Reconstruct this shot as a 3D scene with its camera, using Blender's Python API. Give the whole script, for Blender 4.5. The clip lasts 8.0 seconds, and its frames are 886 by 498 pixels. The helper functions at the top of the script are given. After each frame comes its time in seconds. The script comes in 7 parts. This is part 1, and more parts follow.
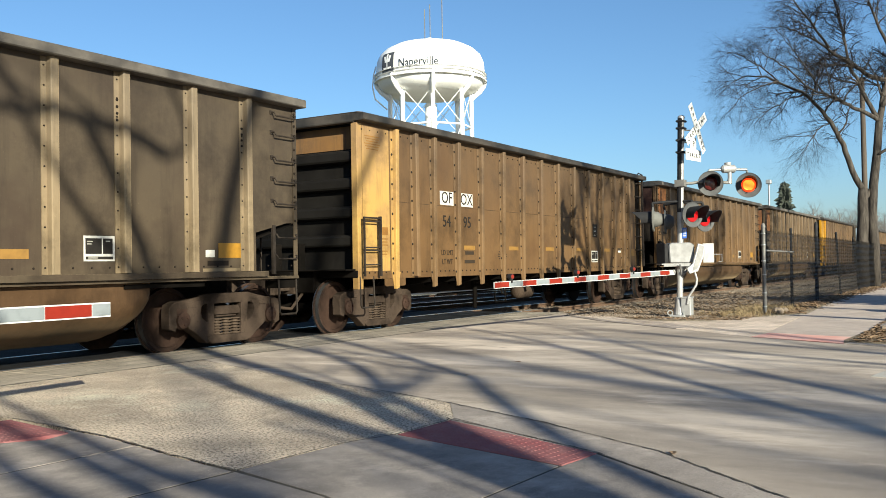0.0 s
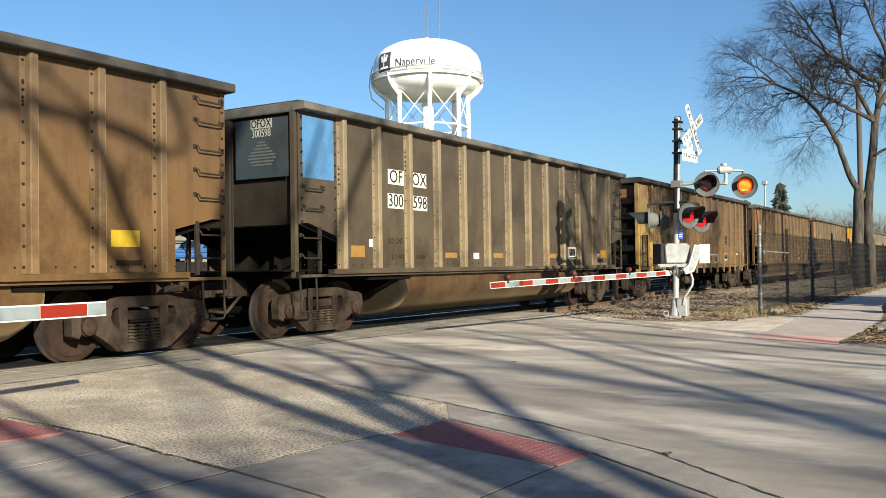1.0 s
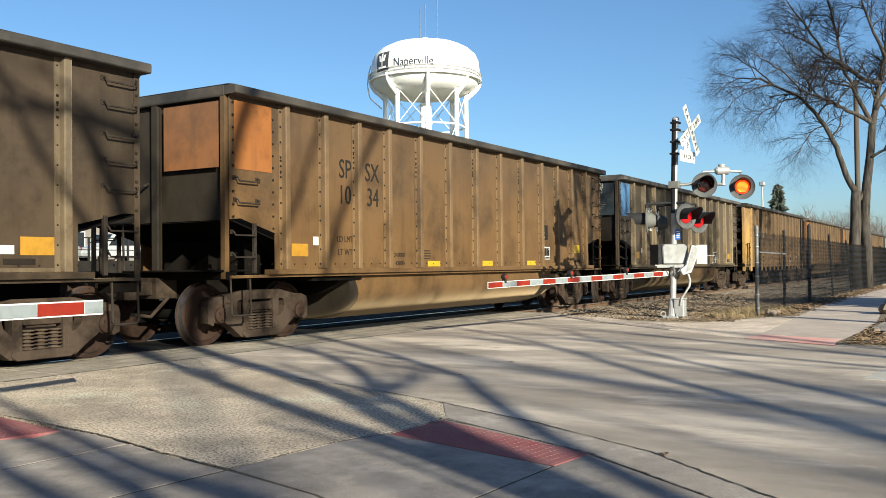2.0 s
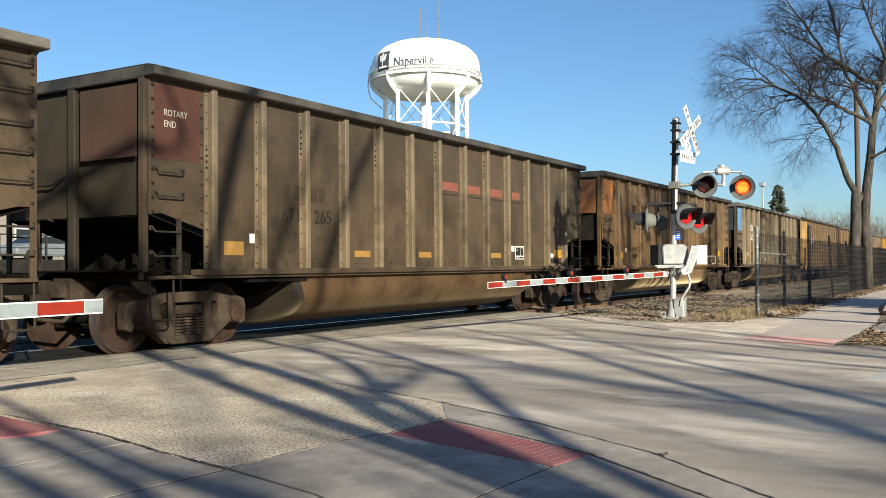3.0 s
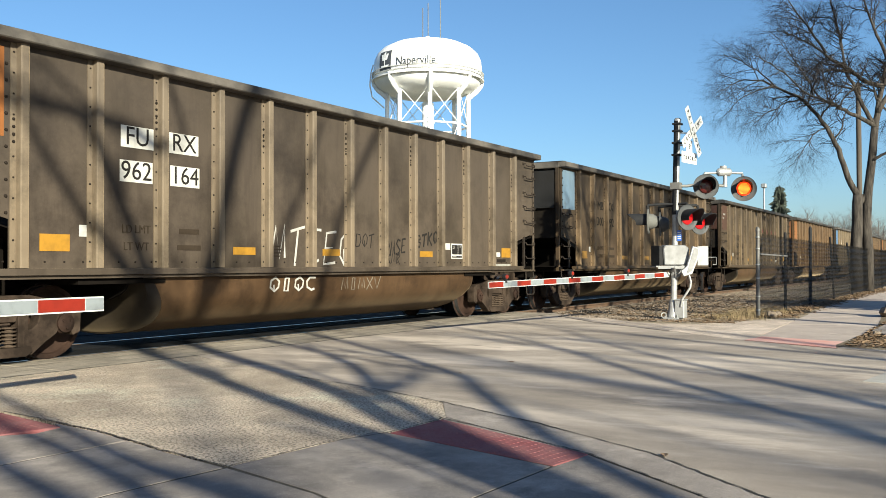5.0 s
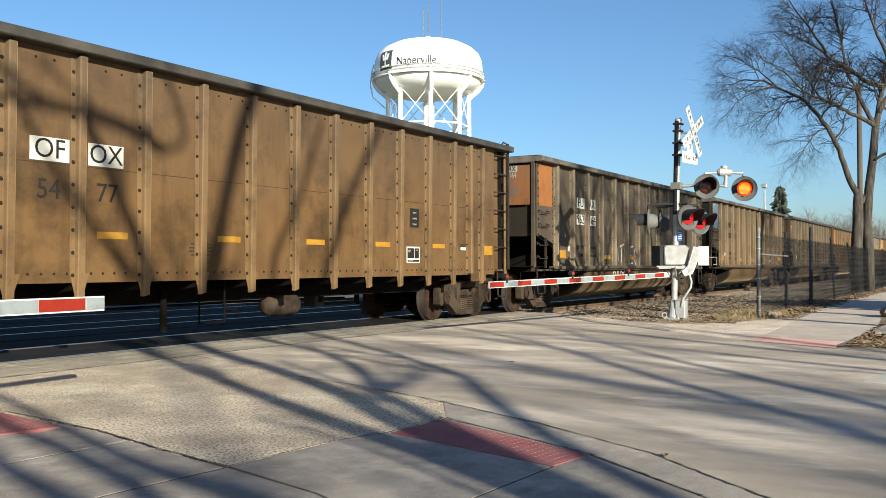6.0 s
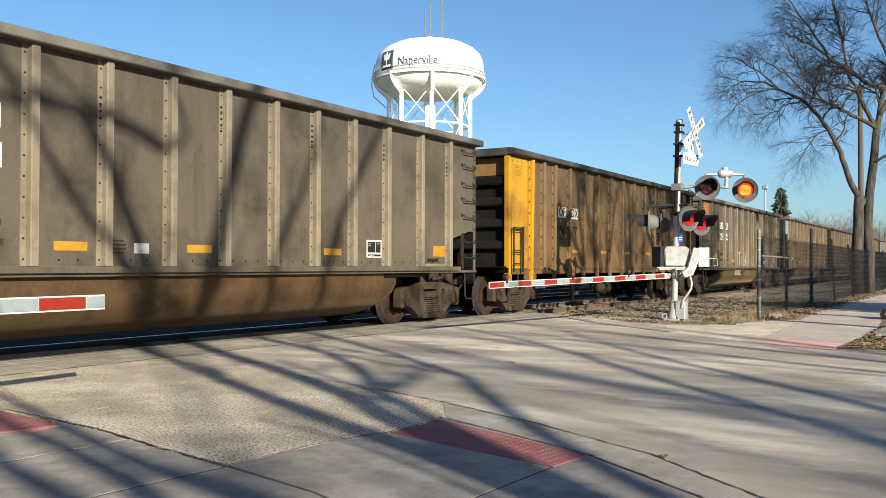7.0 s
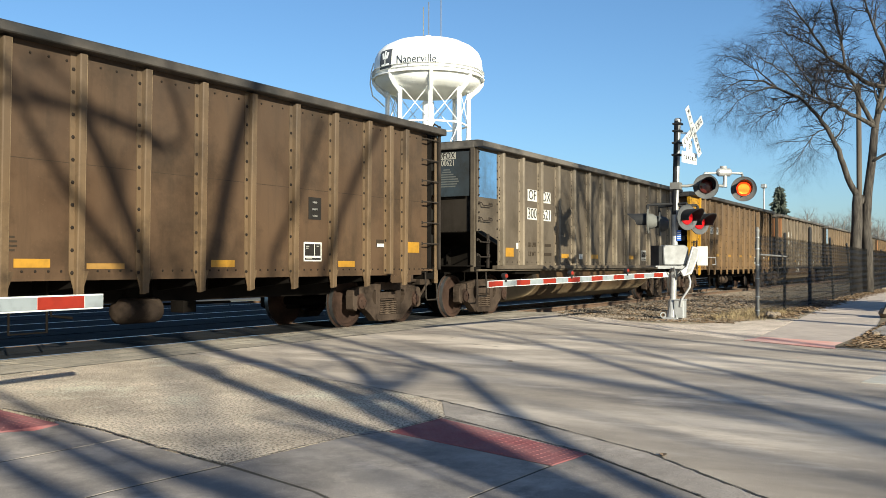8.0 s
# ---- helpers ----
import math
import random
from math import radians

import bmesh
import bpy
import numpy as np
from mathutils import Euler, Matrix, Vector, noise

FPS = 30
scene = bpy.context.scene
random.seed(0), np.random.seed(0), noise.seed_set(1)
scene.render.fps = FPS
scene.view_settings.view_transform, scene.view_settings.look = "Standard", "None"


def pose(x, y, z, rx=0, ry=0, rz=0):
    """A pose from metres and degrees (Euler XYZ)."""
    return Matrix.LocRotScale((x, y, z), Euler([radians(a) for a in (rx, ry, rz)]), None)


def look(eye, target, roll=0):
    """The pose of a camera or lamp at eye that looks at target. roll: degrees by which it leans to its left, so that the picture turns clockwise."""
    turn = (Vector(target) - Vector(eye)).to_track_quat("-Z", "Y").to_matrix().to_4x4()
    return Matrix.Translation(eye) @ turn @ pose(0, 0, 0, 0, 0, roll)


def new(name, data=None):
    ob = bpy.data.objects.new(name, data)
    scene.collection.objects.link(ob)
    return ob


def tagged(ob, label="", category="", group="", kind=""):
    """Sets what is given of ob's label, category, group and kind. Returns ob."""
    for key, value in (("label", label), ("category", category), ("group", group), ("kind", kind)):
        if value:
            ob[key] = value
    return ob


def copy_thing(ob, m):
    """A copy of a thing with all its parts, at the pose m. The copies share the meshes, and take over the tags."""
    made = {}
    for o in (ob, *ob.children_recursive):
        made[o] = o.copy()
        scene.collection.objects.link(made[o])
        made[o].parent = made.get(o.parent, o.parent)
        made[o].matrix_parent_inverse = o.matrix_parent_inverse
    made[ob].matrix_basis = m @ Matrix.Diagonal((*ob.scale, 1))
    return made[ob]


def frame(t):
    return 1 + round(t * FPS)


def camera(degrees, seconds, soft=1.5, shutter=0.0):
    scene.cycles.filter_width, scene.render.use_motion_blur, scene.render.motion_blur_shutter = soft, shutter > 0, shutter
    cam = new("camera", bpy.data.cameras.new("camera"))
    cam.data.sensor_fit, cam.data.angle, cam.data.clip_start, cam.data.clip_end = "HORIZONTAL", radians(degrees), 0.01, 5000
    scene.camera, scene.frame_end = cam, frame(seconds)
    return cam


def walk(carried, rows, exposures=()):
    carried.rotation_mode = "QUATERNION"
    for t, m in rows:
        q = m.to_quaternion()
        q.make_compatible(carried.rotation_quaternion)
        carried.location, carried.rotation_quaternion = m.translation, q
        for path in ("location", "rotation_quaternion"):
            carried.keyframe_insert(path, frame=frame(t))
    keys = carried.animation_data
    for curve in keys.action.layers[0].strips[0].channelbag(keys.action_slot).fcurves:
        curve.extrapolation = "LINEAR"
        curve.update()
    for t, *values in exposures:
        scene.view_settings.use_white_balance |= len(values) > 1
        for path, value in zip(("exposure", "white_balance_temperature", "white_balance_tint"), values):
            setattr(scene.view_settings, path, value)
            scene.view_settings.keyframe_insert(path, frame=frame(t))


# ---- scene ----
import collections

EYE = (0.0, -10.858, 1.149)
cam = camera(52.1, 8.0, soft=0.65)
# seconds, heading from +y towards +x, pitch up, roll
TURNS = [(0.0, 58.609, 1.103, -0.991), (0.5, 58.726, 1.082, -1.0), (1.0, 58.840, 1.099, -0.838), (1.5, 58.946, 1.092, -0.695),
         (3.0, 58.993, 1.070, -0.480), (3.5, 58.971, 1.066, -0.327), (4.0, 58.930, 1.065, -0.232), (4.5, 58.938, 1.052, -0.175),
         (6.0, 58.899, 1.035, -0.130), (6.5, 58.880, 1.045, -0.022), (7.0, 58.871, 1.040, 0.124), (7.5, 58.897, 1.025, 0.190), (8.0, 58.955, 0.973, 0.093)]


def aim(yaw, pitch, roll):
    a, b = radians(yaw), radians(pitch)
    way = Vector((math.sin(a) * math.cos(b), math.cos(a) * math.cos(b), math.sin(b)))
    return look(EYE, Vector(EYE) + way * 50, roll)


walk(cam, [(t, aim(a, b, c)) for t, a, b, c in TURNS], [(0.0, 1.25, 5950, 3), (8.0, 1.25, 5950, 3)])

# ---- light: low winter sun over the camera's right shoulder, clear sky ----
SUN_WAY = Vector((2.54, 4.05, -1.66)).normalized()
world = bpy.data.worlds.new("sky")
scene.world = world
world.use_nodes = True
wn = world.node_tree
wn.nodes.clear()
sky = wn.nodes.new("ShaderNodeTexSky")
sky.sky_type, sky.sun_disc = "NISHITA", False
sky.sun_elevation, sky.sun_rotation = radians(19.1), math.atan2(-SUN_WAY.x, -SUN_WAY.y)
sky.air_density, sky.dust_density, sky.ozone_density = 0.95, 0.9, 4.0
bg = wn.nodes.new("ShaderNodeBackground")
bg.inputs["Strength"].default_value = 0.060
wo = wn.nodes.new("ShaderNodeOutputWorld")
wn.links.new(sky.outputs[0], bg.inputs[0])
wn.links.new(bg.outputs[0], wo.inputs[0])
sun = new("sun", bpy.data.lights.new("sun", "SUN"))
sun.data.energy, sun.data.angle, sun.data.color = 5.0, radians(0.53), (1.0, 0.87, 0.66)
sun.matrix_world = look((0, 0, 60), Vector((0, 0, 60)) + SUN_WAY)


# ---- materials ----
def base_mat(name):
    m = bpy.data.materials.new(name)
    m.use_nodes = True
    t = m.node_tree
    return m, t, t.nodes["Principled BSDF"]


def node(t, kind, **values):
    n = t.nodes.new(kind)
    for key, value in values.items():
        n.inputs[key].default_value = value
    return n


def ramp(t, source, lo, hi):
    n = node(t, "ShaderNodeMapRange", **{"From Min": lo, "From Max": hi})
    t.links.new(source, n.inputs["Value"])
    return n.outputs["Result"]


def blend(t, fac, a, b):
    n = t.nodes.new("ShaderNodeMix")
    n.data_type = "RGBA"
    if isinstance(fac, float):
        n.inputs["Factor"].default_value = fac
    else:
        t.links.new(fac, n.inputs["Factor"])
    for socket, v in ((n.inputs[6], a), (n.inputs[7], b)):
        if isinstance(v, tuple):
            socket.default_value = (*v[:3], 1)
        else:
            t.links.new(v, socket)
    return n.outputs[2]


def coords(t, stretch=(1, 1, 1), world_space=False, shuffle=0.0):
    if world_space:
        g = t.nodes.new("ShaderNodeNewGeometry").outputs["Position"]
    else:
        g = t.nodes.new("ShaderNodeTexCoord").outputs["Object"]
    mp = t.nodes.new("ShaderNodeMapping")
    mp.inputs["Scale"].default_value = stretch
    t.links.new(g, mp.inputs["Vector"])
    if shuffle:
        info = t.nodes.new("ShaderNodeObjectInfo")
        mul = t.nodes.new("ShaderNodeMath")
        mul.operation, mul.inputs[1].default_value = "MULTIPLY", shuffle
        t.links.new(info.outputs["Random"], mul.inputs[0])
        comb = t.nodes.new("ShaderNodeCombineXYZ")
        t.links.new(mul.outputs[0], comb.inputs[0])
        t.links.new(mul.outputs[0], comb.inputs[2])
        t.links.new(comb.outputs[0], mp.inputs["Location"])
    return mp.outputs["Vector"]


def noise_out(t, vec, scale, detail=4.0, rough=0.55):
    n = node(t, "ShaderNodeTexNoise", Scale=scale, Detail=detail, Roughness=rough)
    t.links.new(vec, n.inputs["Vector"])
    return n.outputs["Fac"]


def relief(t, b, height, strength, distance):
    bump = node(t, "ShaderNodeBump", Strength=strength, Distance=distance)
    t.links.new(height, bump.inputs["Height"])
    t.links.new(bump.outputs["Normal"], b.inputs["Normal"])


def surface(name, base, alt, big=0.7, fine=18.0, rough=0.75, metal=0.0, bump=0.3, depth=0.004, world_space=False, mixing=(0.35, 0.65),
            stretch=(1, 1, 1), grain=0.25, shuffle=0.0, shine=0.22):
    """Two colours mixed by large stains, with fine grain that also gives the relief."""
    m, t, b = base_mat(name)
    v = coords(t, stretch, world_space, shuffle)
    large = ramp(t, noise_out(t, v, big, 5.0, 0.6), *mixing)
    c = blend(t, large, base, alt)
    small = noise_out(t, v, fine, 6.0, 0.65)
    dark = tuple(x * (1 - grain * 1.5) for x in base)
    c = blend(t, ramp(t, small, 0.58, 0.78), c, dark)
    t.links.new(c, b.inputs["Base Color"])
    b.inputs["Roughness"].default_value, b.inputs["Metallic"].default_value = rough, metal
    b.inputs["Specular IOR Level"].default_value = shine if rough > 0.7 else 0.5
    relief(t, b, small, bump, depth)
    return m


def paving_mat(name, base, alt, speck, big=0.5, mid=3.2, fine=55.0, turn=0.0, stretch=(1, 1, 1), bump=0.8, depth=0.012, speckle=(0.52, 0.66), mottle=0.75):
    """Outdoor concrete or asphalt: stains, blotches of wear and a coarse aggregate grain."""
    m, t, b = base_mat(name)
    v = coords(t, stretch, True)
    v.node.inputs["Rotation"].default_value = (0, 0, radians(turn))
    c = blend(t, ramp(t, noise_out(t, v, big, 6.0, 0.62), 0.40, 0.60), base, alt)
    blot = t.nodes.new("ShaderNodeMath")
    blot.operation, blot.inputs[1].default_value = "MULTIPLY", mottle
    t.links.new(ramp(t, noise_out(t, v, mid, 7.0, 0.7), 0.42, 0.66), blot.inputs[0])
    c = blend(t, blot.outputs[0], c, tuple(x * 0.62 for x in alt))
    pale = ramp(t, noise_out(t, v, mid * 0.6, 7.0, 0.7), 0.54, 0.72)
    c = blend(t, pale, c, tuple(min(0.85, x * 1.28) for x in base))
    g = coords(t, (1, 1, 1), True)
    small = noise_out(t, g, fine, 3.0, 0.75)
    c = blend(t, ramp(t, small, *speckle), c, speck)
    lightspeck = noise_out(t, g, fine * 1.7, 2.0, 0.7)
    c = blend(t, ramp(t, lightspeck, 0.60, 0.72), c, tuple(min(0.85, x * 1.45) for x in base))
    t.links.new(c, b.inputs["Base Color"])
    b.inputs["Roughness"].default_value = 0.9
    b.inputs["Specular IOR Level"].default_value = 0.3
    relief(t, b, small, bump, depth)
    return m


def plain(name, colour, rough=0.5, metal=0.0, glow=0.0, glow_colour=None):
    m, t, b = base_mat(name)
    v = coords(t)
    n = noise_out(t, v, 9.0, 5.0)
    c = blend(t, ramp(t, n, 0.45, 0.75), colour, tuple(x * 0.72 for x in colour))
    t.links.new(c, b.inputs["Base Color"])
    b.inputs["Roughness"].default_value, b.inputs["Metallic"].default_value = rough, metal
    if rough > 0.5 and max(colour) < 0.06:
        b.inputs["Specular IOR Level"].default_value = 0.12
    if glow:
        b.inputs["Emission Color"].default_value = (*(glow_colour or colour), 1)
        b.inputs["Emission Strength"].default_value = glow
    return m


def car_paint(name, base, dust, streak, amount=0.5, rough=0.62, coat=0.42, sheen=0.32):
    """Weathered freight-car plate: coal dust in clouds, run-down streaks, faint scuffs."""
    m, t, b = base_mat(name)
    v = coords(t, (1, 1, 1), False, 37.0)
    clouds = ramp(t, noise_out(t, v, 0.9, 5.0, 0.6), 0.62 - amount * 0.3, 0.86 - amount * 0.3)
    c = blend(t, clouds, base, dust)
    vs = coords(t, (3.2, 3.2, 0.34), False, 37.0)
    runs = ramp(t, noise_out(t, vs, 1.3, 7.0, 0.72), 0.50, 0.76)
    half = t.nodes.new("ShaderNodeMath")
    half.operation, half.inputs[1].default_value = "MULTIPLY", 0.62
    t.links.new(runs, half.inputs[0])
    c = blend(t, half.outputs[0], c, streak)
    fine = noise_out(t, v, 26.0, 6.0, 0.7)
    light = tuple(min(1, x * 1.5 + 0.015) for x in base)
    c = blend(t, ramp(t, fine, 0.62, 0.86), c, light)
    scuff = ramp(t, noise_out(t, v, 4.5, 7.0, 0.75), 0.60, 0.74)
    c = blend(t, scuff, c, tuple(x * 1.22 for x in dust))
    soot = ramp(t, noise_out(t, v, 0.75, 7.0, 0.72), 0.48, 0.74)
    c = blend(t, soot, c, tuple(x * 0.5 for x in streak))
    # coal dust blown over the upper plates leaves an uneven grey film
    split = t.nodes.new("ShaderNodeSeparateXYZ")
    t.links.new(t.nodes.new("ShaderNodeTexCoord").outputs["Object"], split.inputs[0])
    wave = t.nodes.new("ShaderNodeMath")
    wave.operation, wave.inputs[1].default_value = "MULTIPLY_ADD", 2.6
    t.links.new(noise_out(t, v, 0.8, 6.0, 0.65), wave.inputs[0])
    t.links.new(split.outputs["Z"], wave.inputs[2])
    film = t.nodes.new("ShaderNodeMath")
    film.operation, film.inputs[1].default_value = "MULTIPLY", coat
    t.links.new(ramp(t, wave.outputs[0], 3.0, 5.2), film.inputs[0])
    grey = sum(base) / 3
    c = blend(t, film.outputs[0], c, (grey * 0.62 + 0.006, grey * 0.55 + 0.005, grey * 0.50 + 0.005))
    t.links.new(c, b.inputs["Base Color"])
    b.inputs["Roughness"].default_value = rough
    b.inputs["Specular IOR Level"].default_value = 0.16
    b.inputs["Sheen Weight"].default_value, b.inputs["Sheen Roughness"].default_value = sheen, 0.4
    b.inputs["Sheen Tint"].default_value = (1.0, 0.76, 0.46, 1)
    relief(t, b, noise_out(t, v, 3.0, 5.0), 0.35, 0.012)
    return m


M_ROAD = paving_mat("worn_road_concrete", (0.535, 0.455, 0.376), (0.300, 0.252, 0.208), (0.150, 0.124, 0.102), 0.42, 1.3, 75, 31, (1.0, 0.40, 1.0), 0.35, 0.006, (0.60, 0.76))
M_PATCH = paving_mat("exposed_aggregate_paving", (0.76, 0.63, 0.49), (0.54, 0.44, 0.34), (0.14, 0.11, 0.085), 0.8, 1.7, 48, 0, (1, 1, 1), 1.0, 0.03, (0.50, 0.58), 0.7)
M_WALKPALE = paving_mat("pale_sidewalk_concrete", (0.449, 0.376, 0.322), (0.377, 0.318, 0.276), (0.245, 0.203, 0.177), 0.7, 2.0, 40, 0, (1, 1, 1), 0.5, 0.006, (0.58, 0.72), 0.4)
M_APRON = paving_mat("pale_broken_concrete", (0.673, 0.560, 0.468), (0.510, 0.415, 0.333), (0.245, 0.183, 0.135), 0.9, 2.6, 26, 0, (1, 1, 1), 1.0, 0.03, (0.54, 0.66), 0.7)
M_DIRT = paving_mat("pale_trodden_dirt", (0.439, 0.366, 0.262), (0.305, 0.244, 0.171), (0.134, 0.104, 0.073), 0.9, 2.2, 22, 0, (1, 1, 1), 1.0, 0.05, (0.48, 0.62), 0.8)
M_WALK = paving_mat("sidewalk_concrete", (0.325, 0.283, 0.250), (0.215, 0.189, 0.170), (0.168, 0.145, 0.130), 0.9, 2.4, 70, 0, (1, 1, 1), 0.5, 0.006, (0.57, 0.72), 0.85)
M_GUTTER = paving_mat("gutter_concrete", (0.367, 0.318, 0.276), (0.255, 0.222, 0.198), (0.163, 0.135, 0.114), 1.1, 3.0, 60, 0, (1, 1, 1), 0.6, 0.008, (0.55, 0.70), 0.6)
M_PANEL = paving_mat("crossing_panel_concrete", (0.42, 0.362, 0.285), (0.25, 0.215, 0.170), (0.102, 0.087, 0.078), 0.8, 2.6, 60, 0, (0.4, 1, 1), 0.6, 0.008, (0.55, 0.70), 0.7)
# near-black: shade under and behind the train is put into the panel colour
M_PANEL_SHADE = surface("shade_dark_crossing_panel", (0.020, 0.020, 0.021), (0.012, 0.012, 0.013), 2.6, 60, 0.92, 0, 0.5, 0.006, True, shine=0.06)
M_JOINT = surface("dark_joint_filler", (0.05, 0.045, 0.04), (0.09, 0.08, 0.065), 3, 60, 0.95, 0, 0.6, 0.01, True)
M_RED = surface("red_tactile_paving", (0.235, 0.075, 0.078), (0.255, 0.120, 0.115), 2.6, 40, 0.85, 0, 0.2, 0.002, True)
M_REDFADED = surface("faded_red_tactile_paving", (0.60, 0.29, 0.24), (0.62, 0.40, 0.34), 2.6, 40, 0.85, 0, 0.2, 0.002, True)
M_SOIL = surface("leafy_soil", (0.160, 0.124, 0.084), (0.240, 0.200, 0.136), 0.6, 14, 0.95, 0, 1.0, 0.05, True, grain=0.4)
M_GRASS = surface("winter_grass_ground", (0.19, 0.165, 0.09), (0.13, 0.12, 0.06), 0.05, 2.5, 0.95, 0, 0.6, 0.05, True)
M_BALLAST = surface("ballast_bed", (0.15, 0.125, 0.10), (0.10, 0.08, 0.062), 1.2, 16, 0.95, 0, 1.0, 0.05, True, grain=0.5)
M_STONE = surface("ballast_stone", (0.225, 0.185, 0.145), (0.115, 0.088, 0.066), 6.0, 30, 0.9, 0, 0.4, 0.01, True)
M_LEAF = surface("dry_leaves", (0.27, 0.185, 0.11), (0.12, 0.08, 0.05), 4.0, 40, 0.8, 0, 0.2, 0.002, True)
M_STRAW = surface("dry_grass", (0.315, 0.247, 0.143), (0.225, 0.165, 0.083), 4.0, 40, 0.8, 0, 0.2, 0.002, True)
M_TIE = surface("creosoted_tie", (0.07, 0.055, 0.04), (0.12, 0.10, 0.08), 2.0, 30, 0.9, 0, 0.6, 0.01, True)
M_RAILTOP = plain("polished_rail", (0.55, 0.53, 0.50), 0.28, 1.0)
M_RAIL = surface("rusty_rail", (0.13, 0.08, 0.05), (0.08, 0.055, 0.04), 2.0, 30, 0.8, 0.2, 0.3, 0.003, True)
M_LINE = surface("worn_white_road_paint", (0.44, 0.42, 0.38), (0.34, 0.31, 0.26), 3, 40, 0.7, 0, 0.3, 0.002, True)
M_GALV = surface("galvanised_steel", (0.36, 0.37, 0.37), (0.26, 0.27, 0.27), 3.0, 40, 0.45, 0.5, 0.1, 0.001)
M_ALU = surface("silver_painted_casting", (0.38, 0.38, 0.38), (0.27, 0.27, 0.27), 4.0, 50, 0.42, 0.3, 0.15, 0.001)
M_MECH = surface("silver_painted_box", (0.24, 0.24, 0.245), (0.14, 0.14, 0.14), 4.0, 50, 0.55, 0.1, 0.15, 0.001)
M_POSTGREY = surface("dull_galvanised_post", (0.17, 0.165, 0.155), (0.11, 0.105, 0.10), 3.0, 40, 0.6, 0.2, 0.1, 0.001)
M_SHELL = surface("grey_lamp_shield", (0.135, 0.135, 0.125), (0.10, 0.10, 0.095), 4.0, 50, 0.75, 0.1, 0.1, 0.001)
M_BLACK = surface("black_paint", (0.013, 0.013, 0.015), (0.024, 0.024, 0.025), 5.0, 50, 0.75, 0, 0.1, 0.001)
M_WHITE = surface("white_paint", (0.600, 0.600, 0.585), (0.525, 0.525, 0.510), 1.0, 30, 0.45, 0, 0.05, 0.001)
M_TANK = surface("white_tank_paint", (0.84, 0.84, 0.83), (0.78, 0.78, 0.77), 0.12, 4, 0.4, 0, 0.05, 0.002)
M_TANKBLUE = plain("tank_emblem_slate", (0.050, 0.056, 0.072), 0.85)
M_SIGNRED = plain("red_reflective_sheet", (0.205, 0.016, 0.006), 0.4)
M_SIGNWHITE = plain("white_reflective_sheet", (0.205, 0.226, 0.238), 0.45)
M_SIGNBLUE = plain("blue_notice", (0.03, 0.10, 0.42), 0.4)
M_LIT = plain("lit_red_led", (0.8, 0.06, 0.01), 0.3, 0, 0.55, (1.0, 0.055, 0.006))
M_LIT_HOT = plain("lit_led_core", (1.0, 0.4, 0.05), 0.3, 0, 1.3, (1.0, 0.21, 0.012))
M_DIMRED = plain("lit_red_lens", (0.22, 0.006, 0.008), 0.25, 0, 0.16, (0.9, 0.008, 0.012))
M_DARKLENS = plain("unlit_red_lens", (0.07, 0.010, 0.008), 0.25)
M_SPRING = surface("dusty_spring_steel", (0.090, 0.066, 0.048), (0.048, 0.034, 0.025), 4.0, 30, 0.8, 0.0, 0.2, 0.002, shuffle=13.0, shine=0.1)
M_TRUCK = surface("dusty_cast_steel", (0.050, 0.036, 0.027), (0.018, 0.013, 0.010), 2.6, 22, 0.85, 0.0, 0.8, 0.010, shuffle=13.0, shine=0.08, mixing=(0.42, 0.62), grain=0.4)
# near-black: shade beneath the cars is put into this grimy colour
M_UNDER = surface("grimy_shaded_underframe", (0.008, 0.0065, 0.0055), (0.004, 0.0035, 0.003), 1.5, 20, 0.9, 0, 0.3, 0.004, shuffle=13.0, shine=0.04)
M_WHEEL = surface("rusty_wheel_plate", (0.044, 0.026, 0.019), (0.014, 0.009, 0.007), 2.4, 20, 0.8, 0.0, 0.3, 0.003, shuffle=13.0, shine=0.1)
M_TREAD = plain("worn_wheel_tread", (0.34, 0.33, 0.33), 0.3, 0.9)
M_CHORD = surface("dusty_top_chord", (0.105, 0.092, 0.078), (0.026, 0.023, 0.021), 1.7, 20, 0.7, 0.0, 0.5, 0.008, shuffle=13.0, mixing=(0.38, 0.62), stretch=(0.6, 1, 1))
M_CHORD_DARK = surface("coal_blackened_chord", (0.055, 0.046, 0.038), (0.014, 0.013, 0.012), 1.7, 20, 0.65, 0.0, 0.5, 0.008, shuffle=13.0, mixing=(0.36, 0.62), stretch=(0.6, 1, 1))
M_RIVET = plain("dark_bolt_head", (0.016, 0.012, 0.009), 0.7)
M_RUNG = surface("dark_grab_iron", (0.014, 0.011, 0.009), (0.035, 0.027, 0.021), 4.0, 40, 0.75, 0.2, 0.1, 0.001)
M_REFLECT = plain("yellow_reflector", (0.30, 0.152, 0.010), 0.55)
M_REFLECT_NEW = plain("clean_yellow_reflector", (0.42, 0.27, 0.010), 0.5)
M_REFLECT_OLD = plain("dusty_yellow_reflector", (0.215, 0.115, 0.022), 0.6)
M_STENCIL_W = plain("white_stencil", (0.465, 0.450, 0.413), 0.6)
M_STENCIL_K = plain("black_stencil", (0.018, 0.016, 0.014), 0.7)
M_SIGNTEXT = plain("black_sign_lettering", (0.05, 0.05, 0.052), 0.6)
M_HEAD = surface("weathered_black_target", (0.040, 0.042, 0.046), (0.060, 0.062, 0.064), 5.0, 50, 0.7, 0, 0.1, 0.001)
M_STENCIL_DUSTY = plain("dusty_white_stencil", (0.26, 0.25, 0.22), 0.7)
M_STENCIL_GREY = plain("faint_grey_stencil", (0.075, 0.078, 0.075), 0.7)
